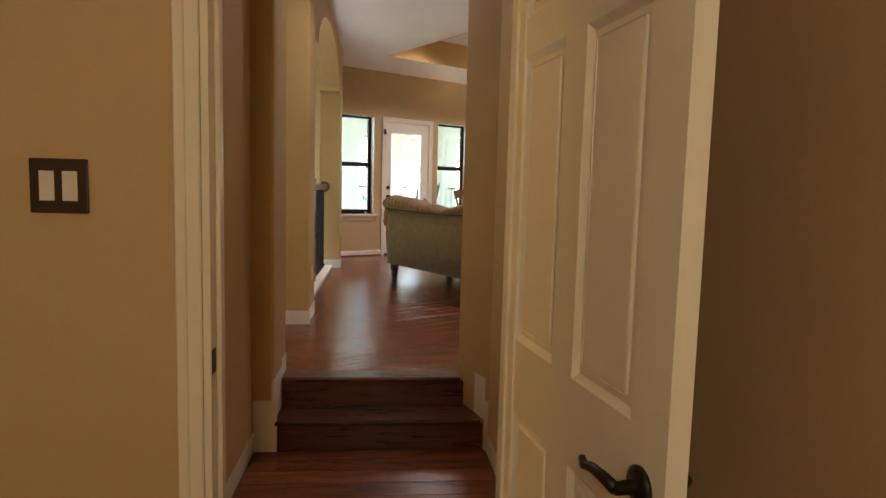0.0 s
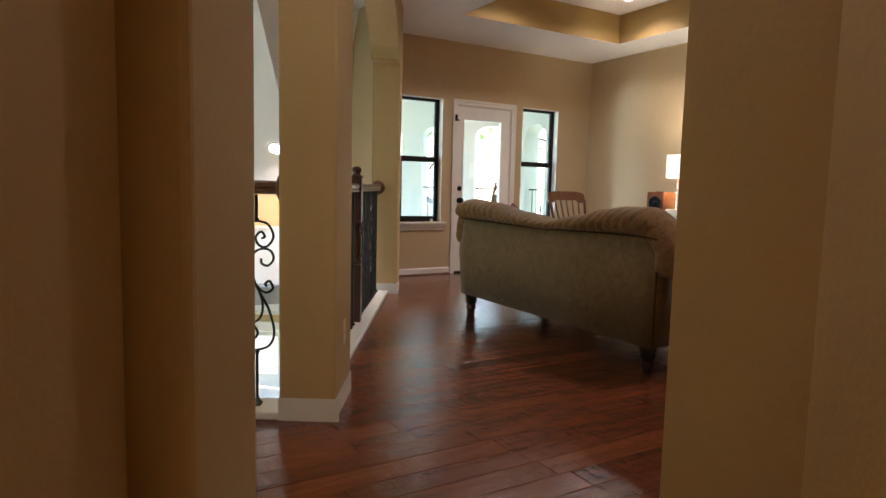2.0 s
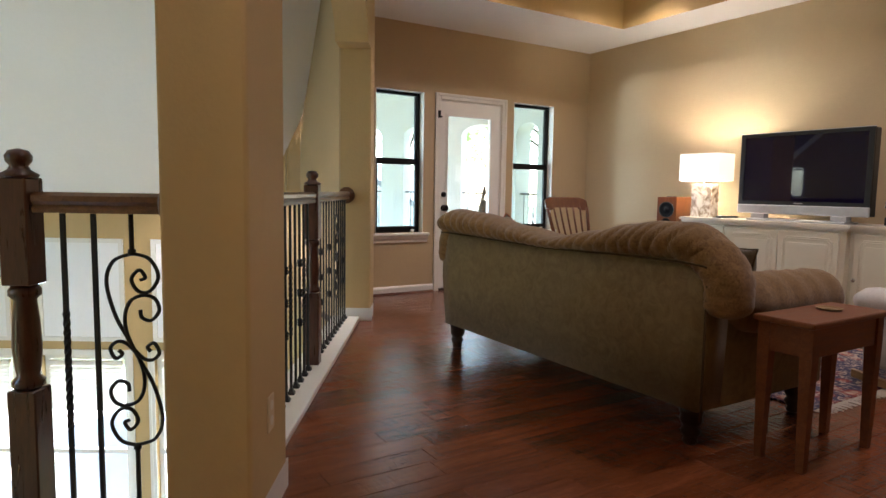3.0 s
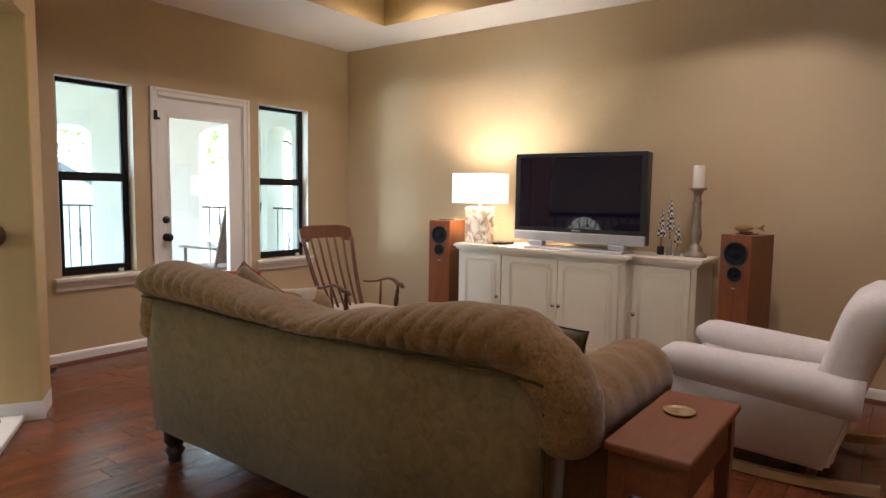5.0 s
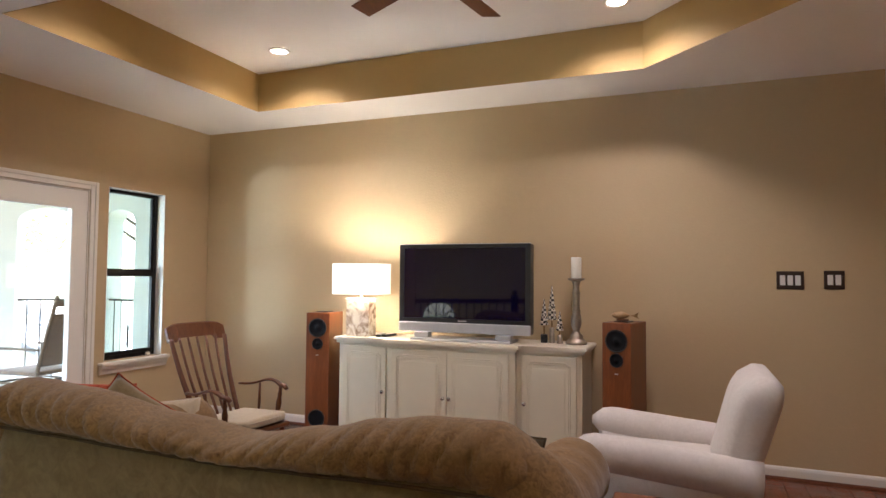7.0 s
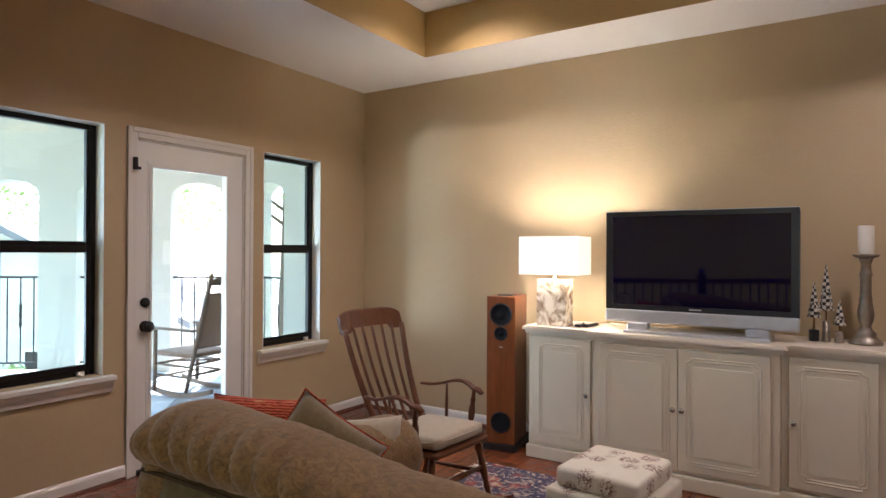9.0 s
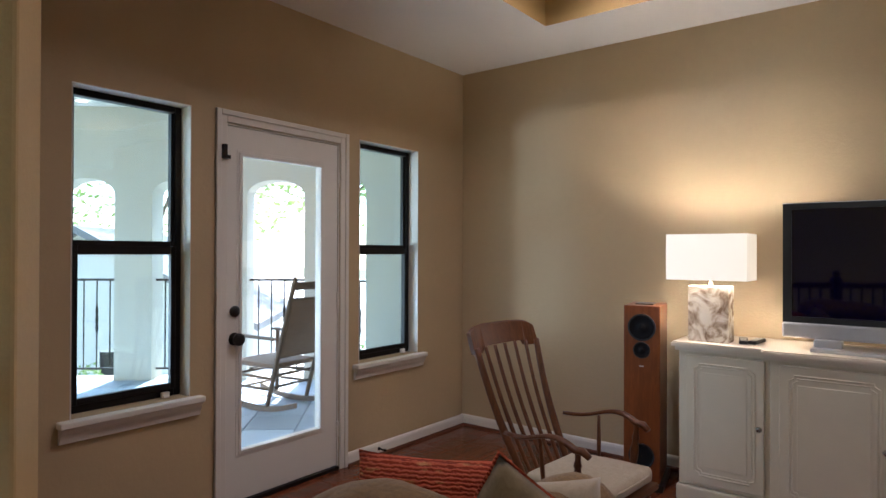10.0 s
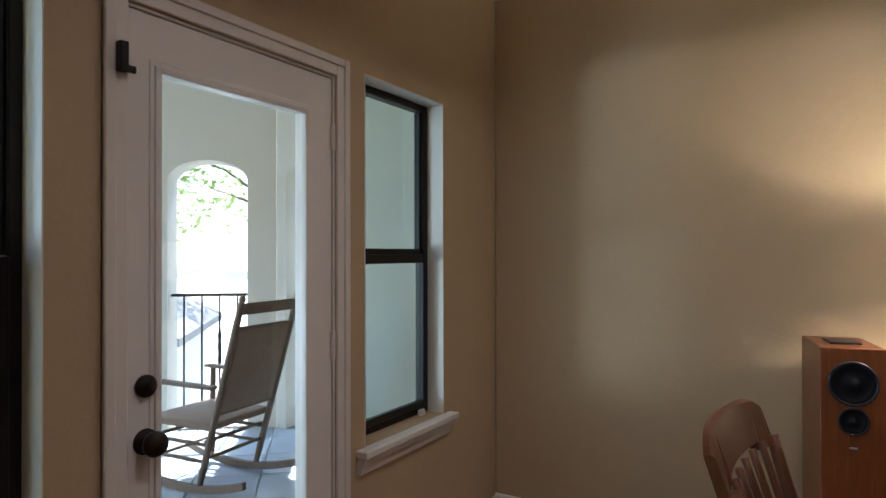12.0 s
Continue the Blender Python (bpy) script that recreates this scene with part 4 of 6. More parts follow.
part("dish", lathe(bmesh.new(), [(0.036, 0.0), (0.048, 0.003), (0.052, 0.008), (0.048, 0.008), (0.042, 0.004), (0.025, 0.004), (0.016, 0.007), (0.004, 0.008)], 28), M_BRASS, co, smooth=True)

# ---------------------------------------------------------------- white slipcovered rocker armchair
ac = thing("armchair", pose(5.52, 3.45, 0), "white slipcovered armchair on a pale wooden rocking base", "armchair")
bm = bmesh.new()
prism(bm, [(-0.30, 0.105), (0.40, 0.13), (0.42, 0.36), (-0.36, 0.36)], -0.34, 0.34, Matrix(((0, 1, 0, 0), (1, 0, 0, 0), (0, 0, 1, 0), (0, 0, 0, 1))))
bmesh.ops.bevel(bm, geom=bm.edges[:], offset=0.02, segments=3, affect="EDGES")
part("skirt", bm, M_SLIP, ac, smooth=True)
part("seat_cushion", soft_box(bmesh.new(), -0.26, 0.26, -0.22, 0.46, 0.32, 0.44, 0.045, 4, 0.02), M_SLIP, ac, smooth=True)
bm = bmesh.new()
n, vs = 18, []
for k in range(n + 1):
    f = k / n
    z = 0.10 + 0.79 * f
    yb = -0.30 - 0.245 * f
    th = 0.20 + 0.03 * f
    wd = 0.33 + 0.03 * f
    shrink = math.sqrt(max(0.0, 1 - max(0, (f - 0.80) / 0.2) ** 2)) if f > 0.8 else 1.0
    wd2, th2 = wd * (0.80 + 0.20 * shrink), th * (0.35 + 0.65 * shrink)
    row = []
    for i in range(20):
        a = 2 * math.pi * i / 20
        ca, sa = math.cos(a), math.sin(a)
        row.append(bm.verts.new((wd2 * math.copysign(abs(ca) ** 0.35, ca), yb + th / 2 + th2 / 2 * math.copysign(abs(sa) ** 0.6, sa), z)))
    vs.append(row)
for a, b in zip(vs, vs[1:]):
    for i in range(20):
        bm.faces.new((a[i], a[(i + 1) % 20], b[(i + 1) % 20], b[i]))
bm.faces.new(vs[0])
bm.faces.new(vs[-1])
part("backrest", bm, M_SLIP, ac, smooth=True)
for side in (-1, 1):
    bm = bmesh.new()
    prism(bm, [(-0.29, 0.10), (0.38, 0.13), (0.42, 0.47), (-0.38, 0.42)], min(side * 0.27, side * 0.385), max(side * 0.27, side * 0.385), Matrix(((0, 1, 0, 0), (1, 0, 0, 0), (0, 0, 1, 0), (0, 0, 0, 1))))
    bmesh.ops.bevel(bm, geom=bm.edges[:], offset=0.02, segments=3, affect="EDGES")
    arm = part("arm", bm, M_SLIP, ac, smooth=True)
    pts = [(side * 0.345, -0.40 + 0.86 * f, 0.430 + 0.068 * f) for f in [k / 16 for k in range(17)]]
    rad = [0.09 * math.sqrt(max(0.03, 1 - max(0, (k - 13.5) / 2.6) ** 2)) for k in range(17)]
    part("arm_roll", sweep(bmesh.new(), pts, rad, 18), M_SLIP, arm, smooth=True)
for side in (-1, 1):
    pts = [(side * 0.35, -0.48 + 0.92 * f, 0.035 + 0.16 * (f - 0.5) ** 2) for f in [k / 14 for k in range(15)]]
    bm = bmesh.new()
    for p, q in zip(pts, pts[1:]):
        prism(bm, [(p[1], p[2] - 0.03), (q[1], q[2] - 0.03), (q[1], q[2] + 0.012), (p[1], p[2] + 0.012)], p[0] - 0.018, p[0] + 0.018, Matrix(((0, 1, 0, 0), (1, 0, 0, 0), (0, 0, 1, 0), (0, 0, 0, 1))))
    bmesh.ops.remove_doubles(bm, verts=bm.verts, dist=0.0005)
    part("runner", bm, M_LIGHTWOOD, ac, "pale wooden rocker runner")
for y in (-0.22, 0.26):
    part("stretcher", boxed(-0.331, 0.331, y - 0.02, y + 0.02, 0.022, 0.046, 0.004), M_LIGHTWOOD, ac)


# ---------------------------------------------------------------- spindle-back rocking chair
def turned(p, q, prof, seg=10):
    """A turned rod from p to q with (share of the length, radius) pairs."""
    p, q = Vector(p), Vector(q)
    return sweep(bmesh.new(), [p.lerp(q, f) for f, r in prof], [r for f, r in prof], seg)


def runner_mesh(x, y0, y1, low, rise, w, h, mid=0.0):
    bm = bmesh.new()
    n = 18
    pts = [(y0 + (y1 - y0) * k / n) for k in range(n + 1)]
    z = lambda y: low + rise * ((y - mid) / (y1 - y0) * 2) ** 2
    for p, q in zip(pts, pts[1:]):
        prism(bm, [(p, z(p)), (q, z(q)), (q, z(q) + h), (p, z(p) + h)], x - w / 2, x + w / 2, Matrix(((0, 1, 0, 0), (1, 0, 0, 0), (0, 0, 1, 0), (0, 0, 0, 1))))
    bmesh.ops.remove_doubles(bm, verts=bm.verts, dist=0.0005)
    return bm


# the chair looks along -y in its own frame
rk = thing("rocking_chair", pose(5.229, 6.036, 0, 0, 0, -5), "honey brown spindle-back rocking chair with a beige cushion", "rocking chair")
SEAT = 0.395
bm = bmesh.new()
soft_box(bm, -0.245, 0.245, -0.23, 0.20, SEAT - 0.028, SEAT, 0.012, 3)
for v in bm.verts:
    v.co.x *= math.sqrt(1 - 0.42 * min(1.0, ((v.co.y + 0.02) / 0.22) ** 2) ** 2) * 1.05
    v.co.z += 0.07 * (-v.co.y) * 0.5
part("seat", bm, M_MAPLE, rk, smooth=True)
bm = bmesh.new()
soft_box(bm, -0.225, 0.225, -0.22, 0.17, SEAT + 0.006, SEAT + 0.066, 0.028, 4, 0.018)
for v in bm.verts:
    v.co.x *= math.sqrt(1 - 0.50 * min(1.0, ((v.co.y + 0.025) / 0.20) ** 2) ** 2) * 1.05
    v.co.z += 0.07 * (-v.co.y) * 0.5
cs = part("seat_cushion", bm, M_BEIGECUSH, rk, "beige corduroy seat cushion", True)
pp = []
for k in range(33):
    a = 2 * math.pi * k / 32
    x, y = 0.226 * math.copysign(abs(math.cos(a)) ** 0.35, math.cos(a)), -0.025 + 0.197 * math.copysign(abs(math.sin(a)) ** 0.35, math.sin(a))
    x *= math.sqrt(1 - 0.50 * min(1.0, ((y + 0.025) / 0.20) ** 2) ** 2) * 1.05
    pp.append((x, y, SEAT + 0.046 - 0.035 * y))
part("piping", sweep(bmesh.new(), pp, 0.005, 6), M_BEIGECUSH, cs, smooth=True)
TOPZ, TOPY = 0.937, 0.385
back = lambda x, f: (x * (0.72 + 0.28 * f), 0.165 + (TOPY - 0.165) * f - 0.05 * (1 - (x / 0.25) ** 2) * -0.5 * f, SEAT - 0.01 + (TOPZ - SEAT + 0.01) * f)
for k in range(7):
    x = -0.225 + 0.075 * k
    outer = k in (0, 6)
    r = 0.015 if outer else 0.0085
    pr = [(0, r * 0.8), (0.15, r * 1.25), (0.5, r * 1.1), (0.85, r), (1, r * 0.8)]
    a, b = back(x, 0), back(x, 1)
    bow = 0.02
    pts = [Vector(a).lerp(Vector(b), f) + Vector((0, bow * math.sin(math.pi * f), 0)) for f in [j / 10 for j in range(11)]]
    part("post" if outer else "spindle", sweep(bmesh.new(), pts, [r * (1.15 - 0.3 * abs(j / 10 - 0.35)) for j in range(11)], 10), M_MAPLE, rk, smooth=True)
# crest rail, bowed back, with shaped lower edge
bm = bmesh.new()
n, vs = 26, []
for k in range(n + 1):
    f = k / n * 2 - 1
    x = 0.237 * f
    yy = TOPY + 0.012 + 0.035 * (1 - f * f)
    top = 1.032 - 0.028 * abs(f) ** 6
    low = 0.912 + 0.025 * (1 if abs(f) < 0.62 else max(0, 1 - (abs(f) - 0.62) / 0.06))
    lean = 0.03
    ro = 0.012
    vs.append([bm.verts.new(p) for p in ((x, yy - 0.012, low), (x, yy + lean - 0.011, top - 0.006), (x, yy + lean, top), (x, yy + lean + 0.011, top - 0.006), (x, yy + 0.012, low))])
for a, b in zip(vs, vs[1:]):
    for i in range(5):
        bm.faces.new((a[i], a[(i + 1) % 5], b[(i + 1) % 5], b[i]))
bm.faces.new(vs[0])
bm.faces.new(vs[-1])
part("crest_rail", bm, M_MAPLE, rk, "broad curved crest rail of polished wood")
for sx in (-1, 1):
    pts = [(sx * (0.222 + 0.035 * math.sin(f * 2.4)), 0.235 - 0.40 * f, 0.60 + 0.045 * math.sin(f * math.pi * 1.1 + 0.2) - 0.025 * math.sin(f * math.pi * 2) + (0.02 if f > 0.9 else 0)) for f in [k / 14 for k in range(15)]]
    rad = [0.014 + 0.010 * max(0, (k - 6) / 8) for k in range(15)]
    rad[-1] = 0.016
    arm = part("armrest", sweep(bmesh.new(), pts, rad, 10, 0.6), M_MAPLE, rk, smooth=True)
    part("arm_post", turned((sx * 0.225, -0.10, SEAT - 0.005), (sx * 0.245, -0.115, 0.625), [(0, 0.010), (0.12, 0.015), (0.25, 0.010), (0.3, 0.016), (0.5, 0.019), (0.66, 0.012), (0.72, 0.016), (0.8, 0.011), (1, 0.012)]), M_MAPLE, rk, smooth=True)
    part("arm_spindle", turned((sx * 0.215, 0.05, SEAT - 0.005), (sx * 0.235, 0.06, 0.625), [(0, 0.007), (0.5, 0.010), (1, 0.007)], 8), M_MAPLE, rk, smooth=True)
    for y, yb in ((-0.17, -0.22), (0.13, 0.22)):
        part("leg", turned((sx * 0.19, y, SEAT - 0.02), (sx * 0.235, yb, 0.075), [(0, 0.013), (0.15, 0.020), (0.3, 0.014), (0.36, 0.019), (0.55, 0.021), (0.75, 0.014), (0.8, 0.018), (1, 0.012)]), M_MAPLE, rk, smooth=True)
    part("runner", runner_mesh(sx * 0.235, -0.36, 0.46, 0.003, 0.10, 0.028, 0.036), M_MAPLE, rk)
    part("stretcher", turned((sx * 0.222, -0.20, 0.20), (sx * 0.222, 0.19, 0.18), [(0, 0.007), (0.5, 0.013), (1, 0.007)], 8), M_MAPLE, rk, smooth=True)
for y, z in ((-0.198, 0.235), (0.19, 0.21)):
    part("stretcher", turned((-0.215, y, z), (0.215, y, z), [(0, 0.008), (0.3, 0.012), (0.5, 0.016), (0.7, 0.012), (1, 0.008)], 8), M_MAPLE, rk, smooth=True)


# ---------------------------------------------------------------- long cream cabinet
def panel_door(x0, x1, z0, z1, y, parent, knob_x):
    d = part("door", boxed(x0, x1, y - 0.018, y, z0, z1, 0.003, 1), M_CREAM, parent)
    bm = bmesh.new()
    e = 0.045
    for k, (g, dy, w) in enumerate(((e, 0.026, 0.012), (e + 0.014, 0.022, 0.010))):
        a, b, c, f = x0 + g, x1 - g, z0 + g, z1 - g
        r = 0.022
        outline = [(a + r, c), (b - r, c), (b - r, c + r * 0.6), (b, c + r * 0.6 + 0.012), (b, f - r * 0.6 - 0.012), (b - r, f - r * 0.6), (b - r, f), (a + r, f), (a + r, f - r * 0.6), (a, f - r * 0.6 - 0.012), (a, c + r * 0.6 + 0.012), (a + r, c + r * 0.6)]
        sweep(bm, [(p, y - 0.018, q) for p, q in outline + outline[:1]], w * 0.45, 6, 1.0, False)
    part("moulding", bm, M_CREAM, d)
    part("raised_panel", boxed(x0 + e + 0.035, x1 - e - 0.035, y - 0.0215, y - 0.017, z0 + e + 0.045, z1 - e - 0.045, 0.003, 2), M_CREAM, d)
    part("knob", lathe(bmesh.new(), [(0.006, 0), (0.006, 0.012), (0.013, 0.016), (0.016, 0.024), (0.012, 0.031), (0.003, 0.033)], 14, pose(knob_x, y - 0.018, (z0 + z1) / 2, 90)), M_CHROME, d, "small nickel knob", True)


# own frame: x along the wall (0 at the north end, + to the south), -y to the room; back of the cabinet at y = 0
CAB = pose(6.79, 6.015, 0, 0, 0, -90)
cb = thing("cabinet", CAB, "long cream painted breakfront cabinet under the television", "cabinet")
for nm, a, b, d in (("body", 0.02, 0.480, 0.43), ("body", 0.4805, 1.497, 0.485), ("body", 1.4975, 1.962, 0.43)):
    part(nm, boxed(a, b, -d, 0, 0.085, 0.818, 0.003, 1), M_CREAM, cb)
    part("plinth", boxed(a - 0.012, b + 0.0 if a > 1 else b, -d - 0.02, -0.002, 0.0, 0.084, 0.008, 2), M_CREAM, cb)
bm = bmesh.new()
for k, (z0, z1, g) in enumerate(((0.842, 0.866, 0.035), (0.8185, 0.842, 0.018))):
    pts = [(0.02 - g, 0), (0.02 - g, -0.43 - g), (0.480 - g, -0.43 - g), (0.480 - g, -0.485 - g), (1.497 + g, -0.485 - g), (1.497 + g, -0.43 - g), (1.962 + g, -0.43 - g), (1.962 + g, 0)]
    lo, hi = [bm.verts.new((x, y, z0)) for x, y in pts], [bm.verts.new((x, y, z1)) for x, y in pts]
    bm.faces.new(lo)
    bm.faces.new(hi)
    for i in range(8):
        bm.faces.new((lo[i], lo[(i + 1) % 8], hi[(i + 1) % 8], hi[i]))
top_edges = [e for e in bm.edges if abs(e.verts[0].co.z - e.verts[1].co.z) < 1e-5 and e.verts[0].co.z > 0.86]
bmesh.ops.bevel(bm, geom=top_edges, offset=0.007, segments=2, affect="EDGES")
part("cabinet_top", bm, paint("worn_cream_top", (0.74, 0.64, 0.50), 0.35, 0.08, 18, 0.05), cb, "cream top with a moulded edge")
panel_door(0.06, 0.447, 0.11, 0.80, -0.43, cb, 0.426)
panel_door(0.522, 0.979, 0.11, 0.80, -0.485, cb, 0.957)
panel_door(0.983, 1.452, 0.11, 0.80, -0.485, cb, 1.006)
panel_door(1.534, 1.926, 0.11, 0.80, -0.43, cb, 1.556)
TOP = 0.8665

# ---------------------------------------------------------------- television
tv = thing("television", CAB @ pose(1.047, -0.339, TOP), "flat television with a black screen and silver base strip", "television")
part("casing", boxed(-0.531, 0.531, -0.005, 0.085, 0.06, 0.735, 0.012, 3), M_BLACK, tv)
part("bezel", grid_wall(-0.531, 0.531, 0.135, 0.737, -0.018, -0.006, [(-0.491, 0.491, 0.165, 0.708)]), M_BLACK, tv)
part("screen", boxed(-0.491, 0.491, -0.013, -0.0055, 0.165, 0.708), M_SCREEN, tv, "dark glossy screen")
part("speaker_strip", boxed(-0.533, 0.533, -0.028, -0.001, 0.058, 0.134, 0.010, 3), M_SILVER, tv, "silver speaker strip")
part("brand_bar", boxed(-0.035, 0.035, -0.0195, -0.0185, 0.146, 0.154), M_SILVER, tv)
bm = bmesh.new()
box(bm, -0.532, 0.532, -0.016, 0.0, 0.737, 0.741, 0.001, 1)
part("trim_strip", bm, M_SILVER, tv)
for x in (-0.33, 0.33):
    bm = boxed(x - 0.06, x + 0.06, -0.045, 0.03, 0.018, 0.058, 0.006)
    part("foot", bm, M_SILVER, tv)
part("stand_plate", boxed(-0.40, 0.40, -0.10, 0.12, 0.0, 0.018, 0.005, 2), M_SILVER, tv, "silver stand plate")

# ---------------------------------------------------------------- table lamp
lp = thing("table_lamp", CAB @ pose(0.161, -0.335, TOP), "table lamp with shell-inlaid base and lit rectangular shade", "lamp")
part("base", boxed(-0.105, 0.105, -0.06, 0.06, 0.0, 0.305, 0.004, 2), M_INLAY, lp, "shell inlaid block base")
part("neck", lathe(bmesh.new(), [(0.012, 0.305), (0.012, 0.36), (0.006, 0.362), (0.006, 0.573), (0.014, 0.575), (0.014, 0.589)], 12), M_CHROME, lp, smooth=True)
sh = grid_wall(-0.207, 0.207, -0.117, 0.117, 0.338, 0.588, [(-0.203, 0.203, -0.113, 0.113)], Matrix(((1, 0, 0, 0), (0, 0, 1, 0), (0, 1, 0, 0), (0, 0, 0, 1))))
part("shade", sh, M_SHADE, lp, "lit white rectangular linen shade")
part("bulb", lathe(bmesh.new(), [(0.012, 0.40), (0.016, 0.42), (0.028, 0.455), (0.030, 0.475), (0.022, 0.497), (0.004, 0.505)], 14), glow("bulb_glow", (1.0, 0.82, 0.55), 3), lp, smooth=True)
lb = CAB @ Vector((0.161, -0.335, TOP + 0.465))
point("lamp_bulb", lb.x - 0.045, lb.y, lb.z, 3.8, (1.0, 0.87, 0.70), 0.03)


# ---------------------------------------------------------------- loudspeakers
def loudspeaker(m, label):
    s = thing("loudspeaker", m, label, "loudspeaker", "pair of floor loudspeakers")
    part("cabinet", boxed(-0.10, 0.10, -0.32, 0.0, 0.045, 1.048, 0.003, 1), M_SPEAKER, s)
    part("plinth", boxed(-0.12, 0.12, -0.34, 0.01, 0.0, 0.044, 0.006, 2), M_BLACK, s, "black plinth")
    for nm, z, r in (("woofer", 0.925, 0.078), ("midrange", 0.795, 0.048), ("port", 0.19, 0.072)):
        ring = lathe(bmesh.new(), [(r * 0.88, 0.0005), (r, 0.0015), (r, 0.006), (r * 0.92, 0.008), (r * 0.88, 0.004)], 28, pose(0, -0.32, z, 90), False)
        d = part(nm, ring, M_BLACK, s, smooth=True)
        cone = [(r * 0.89, 0.003), (r * 0.78, 0.006), (r * 0.72, 0.001), (r * 0.3, -0.0), (r * 0.26, 0.005), (r * 0.12, 0.010), (0.001, 0.011)] if nm != "port" else [(r * 0.89, 0.003), (r * 0.8, 0.001), (r * 0.5, 0.0006), (0.001, 0.0006)]
        part("cone" if nm != "port" else "bore", lathe(bmesh.new(), cone, 28, pose(0, -0.32, z, 90), False), M_CONE, d, smooth=True)
    part("badge", boxed(-0.012, 0.012, -0.323, -0.32, 0.70, 0.706), M_SILVER, s)
    part("top_cap", boxed(-0.05, 0.05, -0.23, -0.11, 1.0485, 1.055, 0.002, 1), M_BLACK, s)
    return s


loudspeaker(pose(6.67, 6.265, 0, 0, 0, -79), "slim orange cherry loudspeaker between the rocker and the cabinet")
loudspeaker(pose(6.66, 3.745, 0, 0, 0, -104), "slim orange cherry loudspeaker holding a carved fish")

# ---------------------------------------------------------------- small things on the cabinet and speaker
ch = thing("candle_holder", CAB @ pose(1.879, -0.185, TOP), "tall mercury glass candle holder on the cabinet", "candle holder")
part("stem", lathe(bmesh.new(), [(0.078, 0.0), (0.08, 0.012), (0.062, 0.03), (0.045, 0.045), (0.05, 0.06), (0.03, 0.08), (0.024, 0.10), (0.034, 0.125), (0.040, 0.16), (0.036, 0.20), (0.028, 0.23), (0.034, 0.24), (0.028, 0.25), (0.026, 0.36), (0.032, 0.375), (0.026, 0.385), (0.022, 0.43), (0.03, 0.45), (0.034, 0.462)], 20), M_MERCURY, ch, smooth=True)
part("drip_dish", lathe(bmesh.new(), [(0.034, 0.462), (0.058, 0.472), (0.063, 0.482), (0.058, 0.482), (0.03, 0.476)], 24), M_MERCURY, ch, smooth=True)
cd = thing("candle", CAB @ pose(1.879, -0.185, TOP + 0.4825), "thick ivory pillar candle with faint marks", "candle")
part("wax", lathe(bmesh.new(), [(0.037, 0.0), (0.038, 0.004), (0.038, 0.148), (0.035, 0.155), (0.028, 0.153), (0.002, 0.148)], 24), M_CANDLE, cd, smooth=True)
part("wick", lathe(bmesh.new(), [(0.0016, 0.147), (0.0014, 0.163)], 6), M_BLACK, cd)


def checker(name):
    m, nt, b = shader(name, 0.3)
    c = nt.nodes.new("ShaderNodeTexChecker")
    c.inputs["Scale"].default_value = 55
    c.inputs["Color1"].default_value = (0.72, 0.68, 0.60, 1)
    c.inputs["Color2"].default_value = (0.03, 0.028, 0.025, 1)
    nt.links.new(nt.nodes.new("ShaderNodeTexCoord").outputs["Object"], c.inputs["Vector"])
    nt.links.new(c.outputs["Color"], b.inputs["Base Color"])
    return m


M_CHECK = checker("black_white_checks")


def toy_tree(x, y, h, pot, label):
    t = thing("ornamental_tree", CAB @ pose(x, y, TOP), label, "ornament", "checked ornamental trees")
    p = bmesh.new()
    lathe(p, [(0.024, 0.0), (0.026, 0.004), (0.026, 0.058), (0.022, 0.062), (0.004, 0.062)] if pot == "pot" else [(0.022, 0.0), (0.024, 0.005), (0.02, 0.02), (0.018, h * 0.26), (0.004, h * 0.27)], 16)
    part("pot", p, M_BLACK if pot == "pot" else M_MERCURY, t, smooth=True)
    part("trunk", lathe(bmesh.new(), [(0.006, 0.06), (0.005, h * 0.42)], 8), M_BRASS, t, smooth=True)
    c = bmesh.new()
    prof, z0 = [(0.004, h * 0.40)], h * 0.40
    for k in range(6):
        f = k / 6
        r = 0.036 * (1 - f) * (h / 0.36) ** 0.4
        prof += [(r * 0.92, z0 + (h - z0) * (f + 0.01)), (r, z0 + (h - z0) * (f + 0.03)), (r * 0.72, z0 + (h - z0) * (f + 0.14))]
    lathe(c, prof + [(0.002, h)], 16)
    part("cone", c, M_CHECK, t, "cone with black and white checks", True)


toy_tree(1.640, -0.19, 0.325, "pot", "slim checked ornamental tree in a small black pot")
toy_tree(1.697, -0.18, 0.425, "base", "tall checked ornamental tree on a silver stem")
toy_tree(1.760, -0.20, 0.235, "base", "short checked ornamental tree on a silver stem")

fi = thing("carved_fish", pose(6.50, 3.785, 1.056, 0, 0, -80), "small carved wooden fish on the loudspeaker", "ornament")
bm = bmesh.new()
vs = []
for k in range(13):
    f = k / 12
    r = 0.028 * math.sin(math.pi * min(1, f * 1.15 + 0.05)) ** 0.8 if f < 0.86 else 0.006
    vs.append([bm.verts.new((-0.085 + 0.15 * f, math.cos(a) * r * 0.7, 0.036 + math.sin(a) * r)) for a in (2 * math.pi * i / 10 for i in range(10))])
for a, b in zip(vs, vs[1:]):
    for i in range(10):
        bm.faces.new((a[i], a[(i + 1) % 10], b[(i + 1) % 10], b[i]))
bm.faces.new(vs[0])
bm.faces.new(vs[-1])
part("body", bm, M_LIGHTWOOD, fi, smooth=True)
part("tail", prism(bmesh.new(), [(0.055, 0.034), (0.10, 0.062), (0.088, 0.036), (0.10, 0.012)], -0.004, 0.004), M_BRASS, fi)
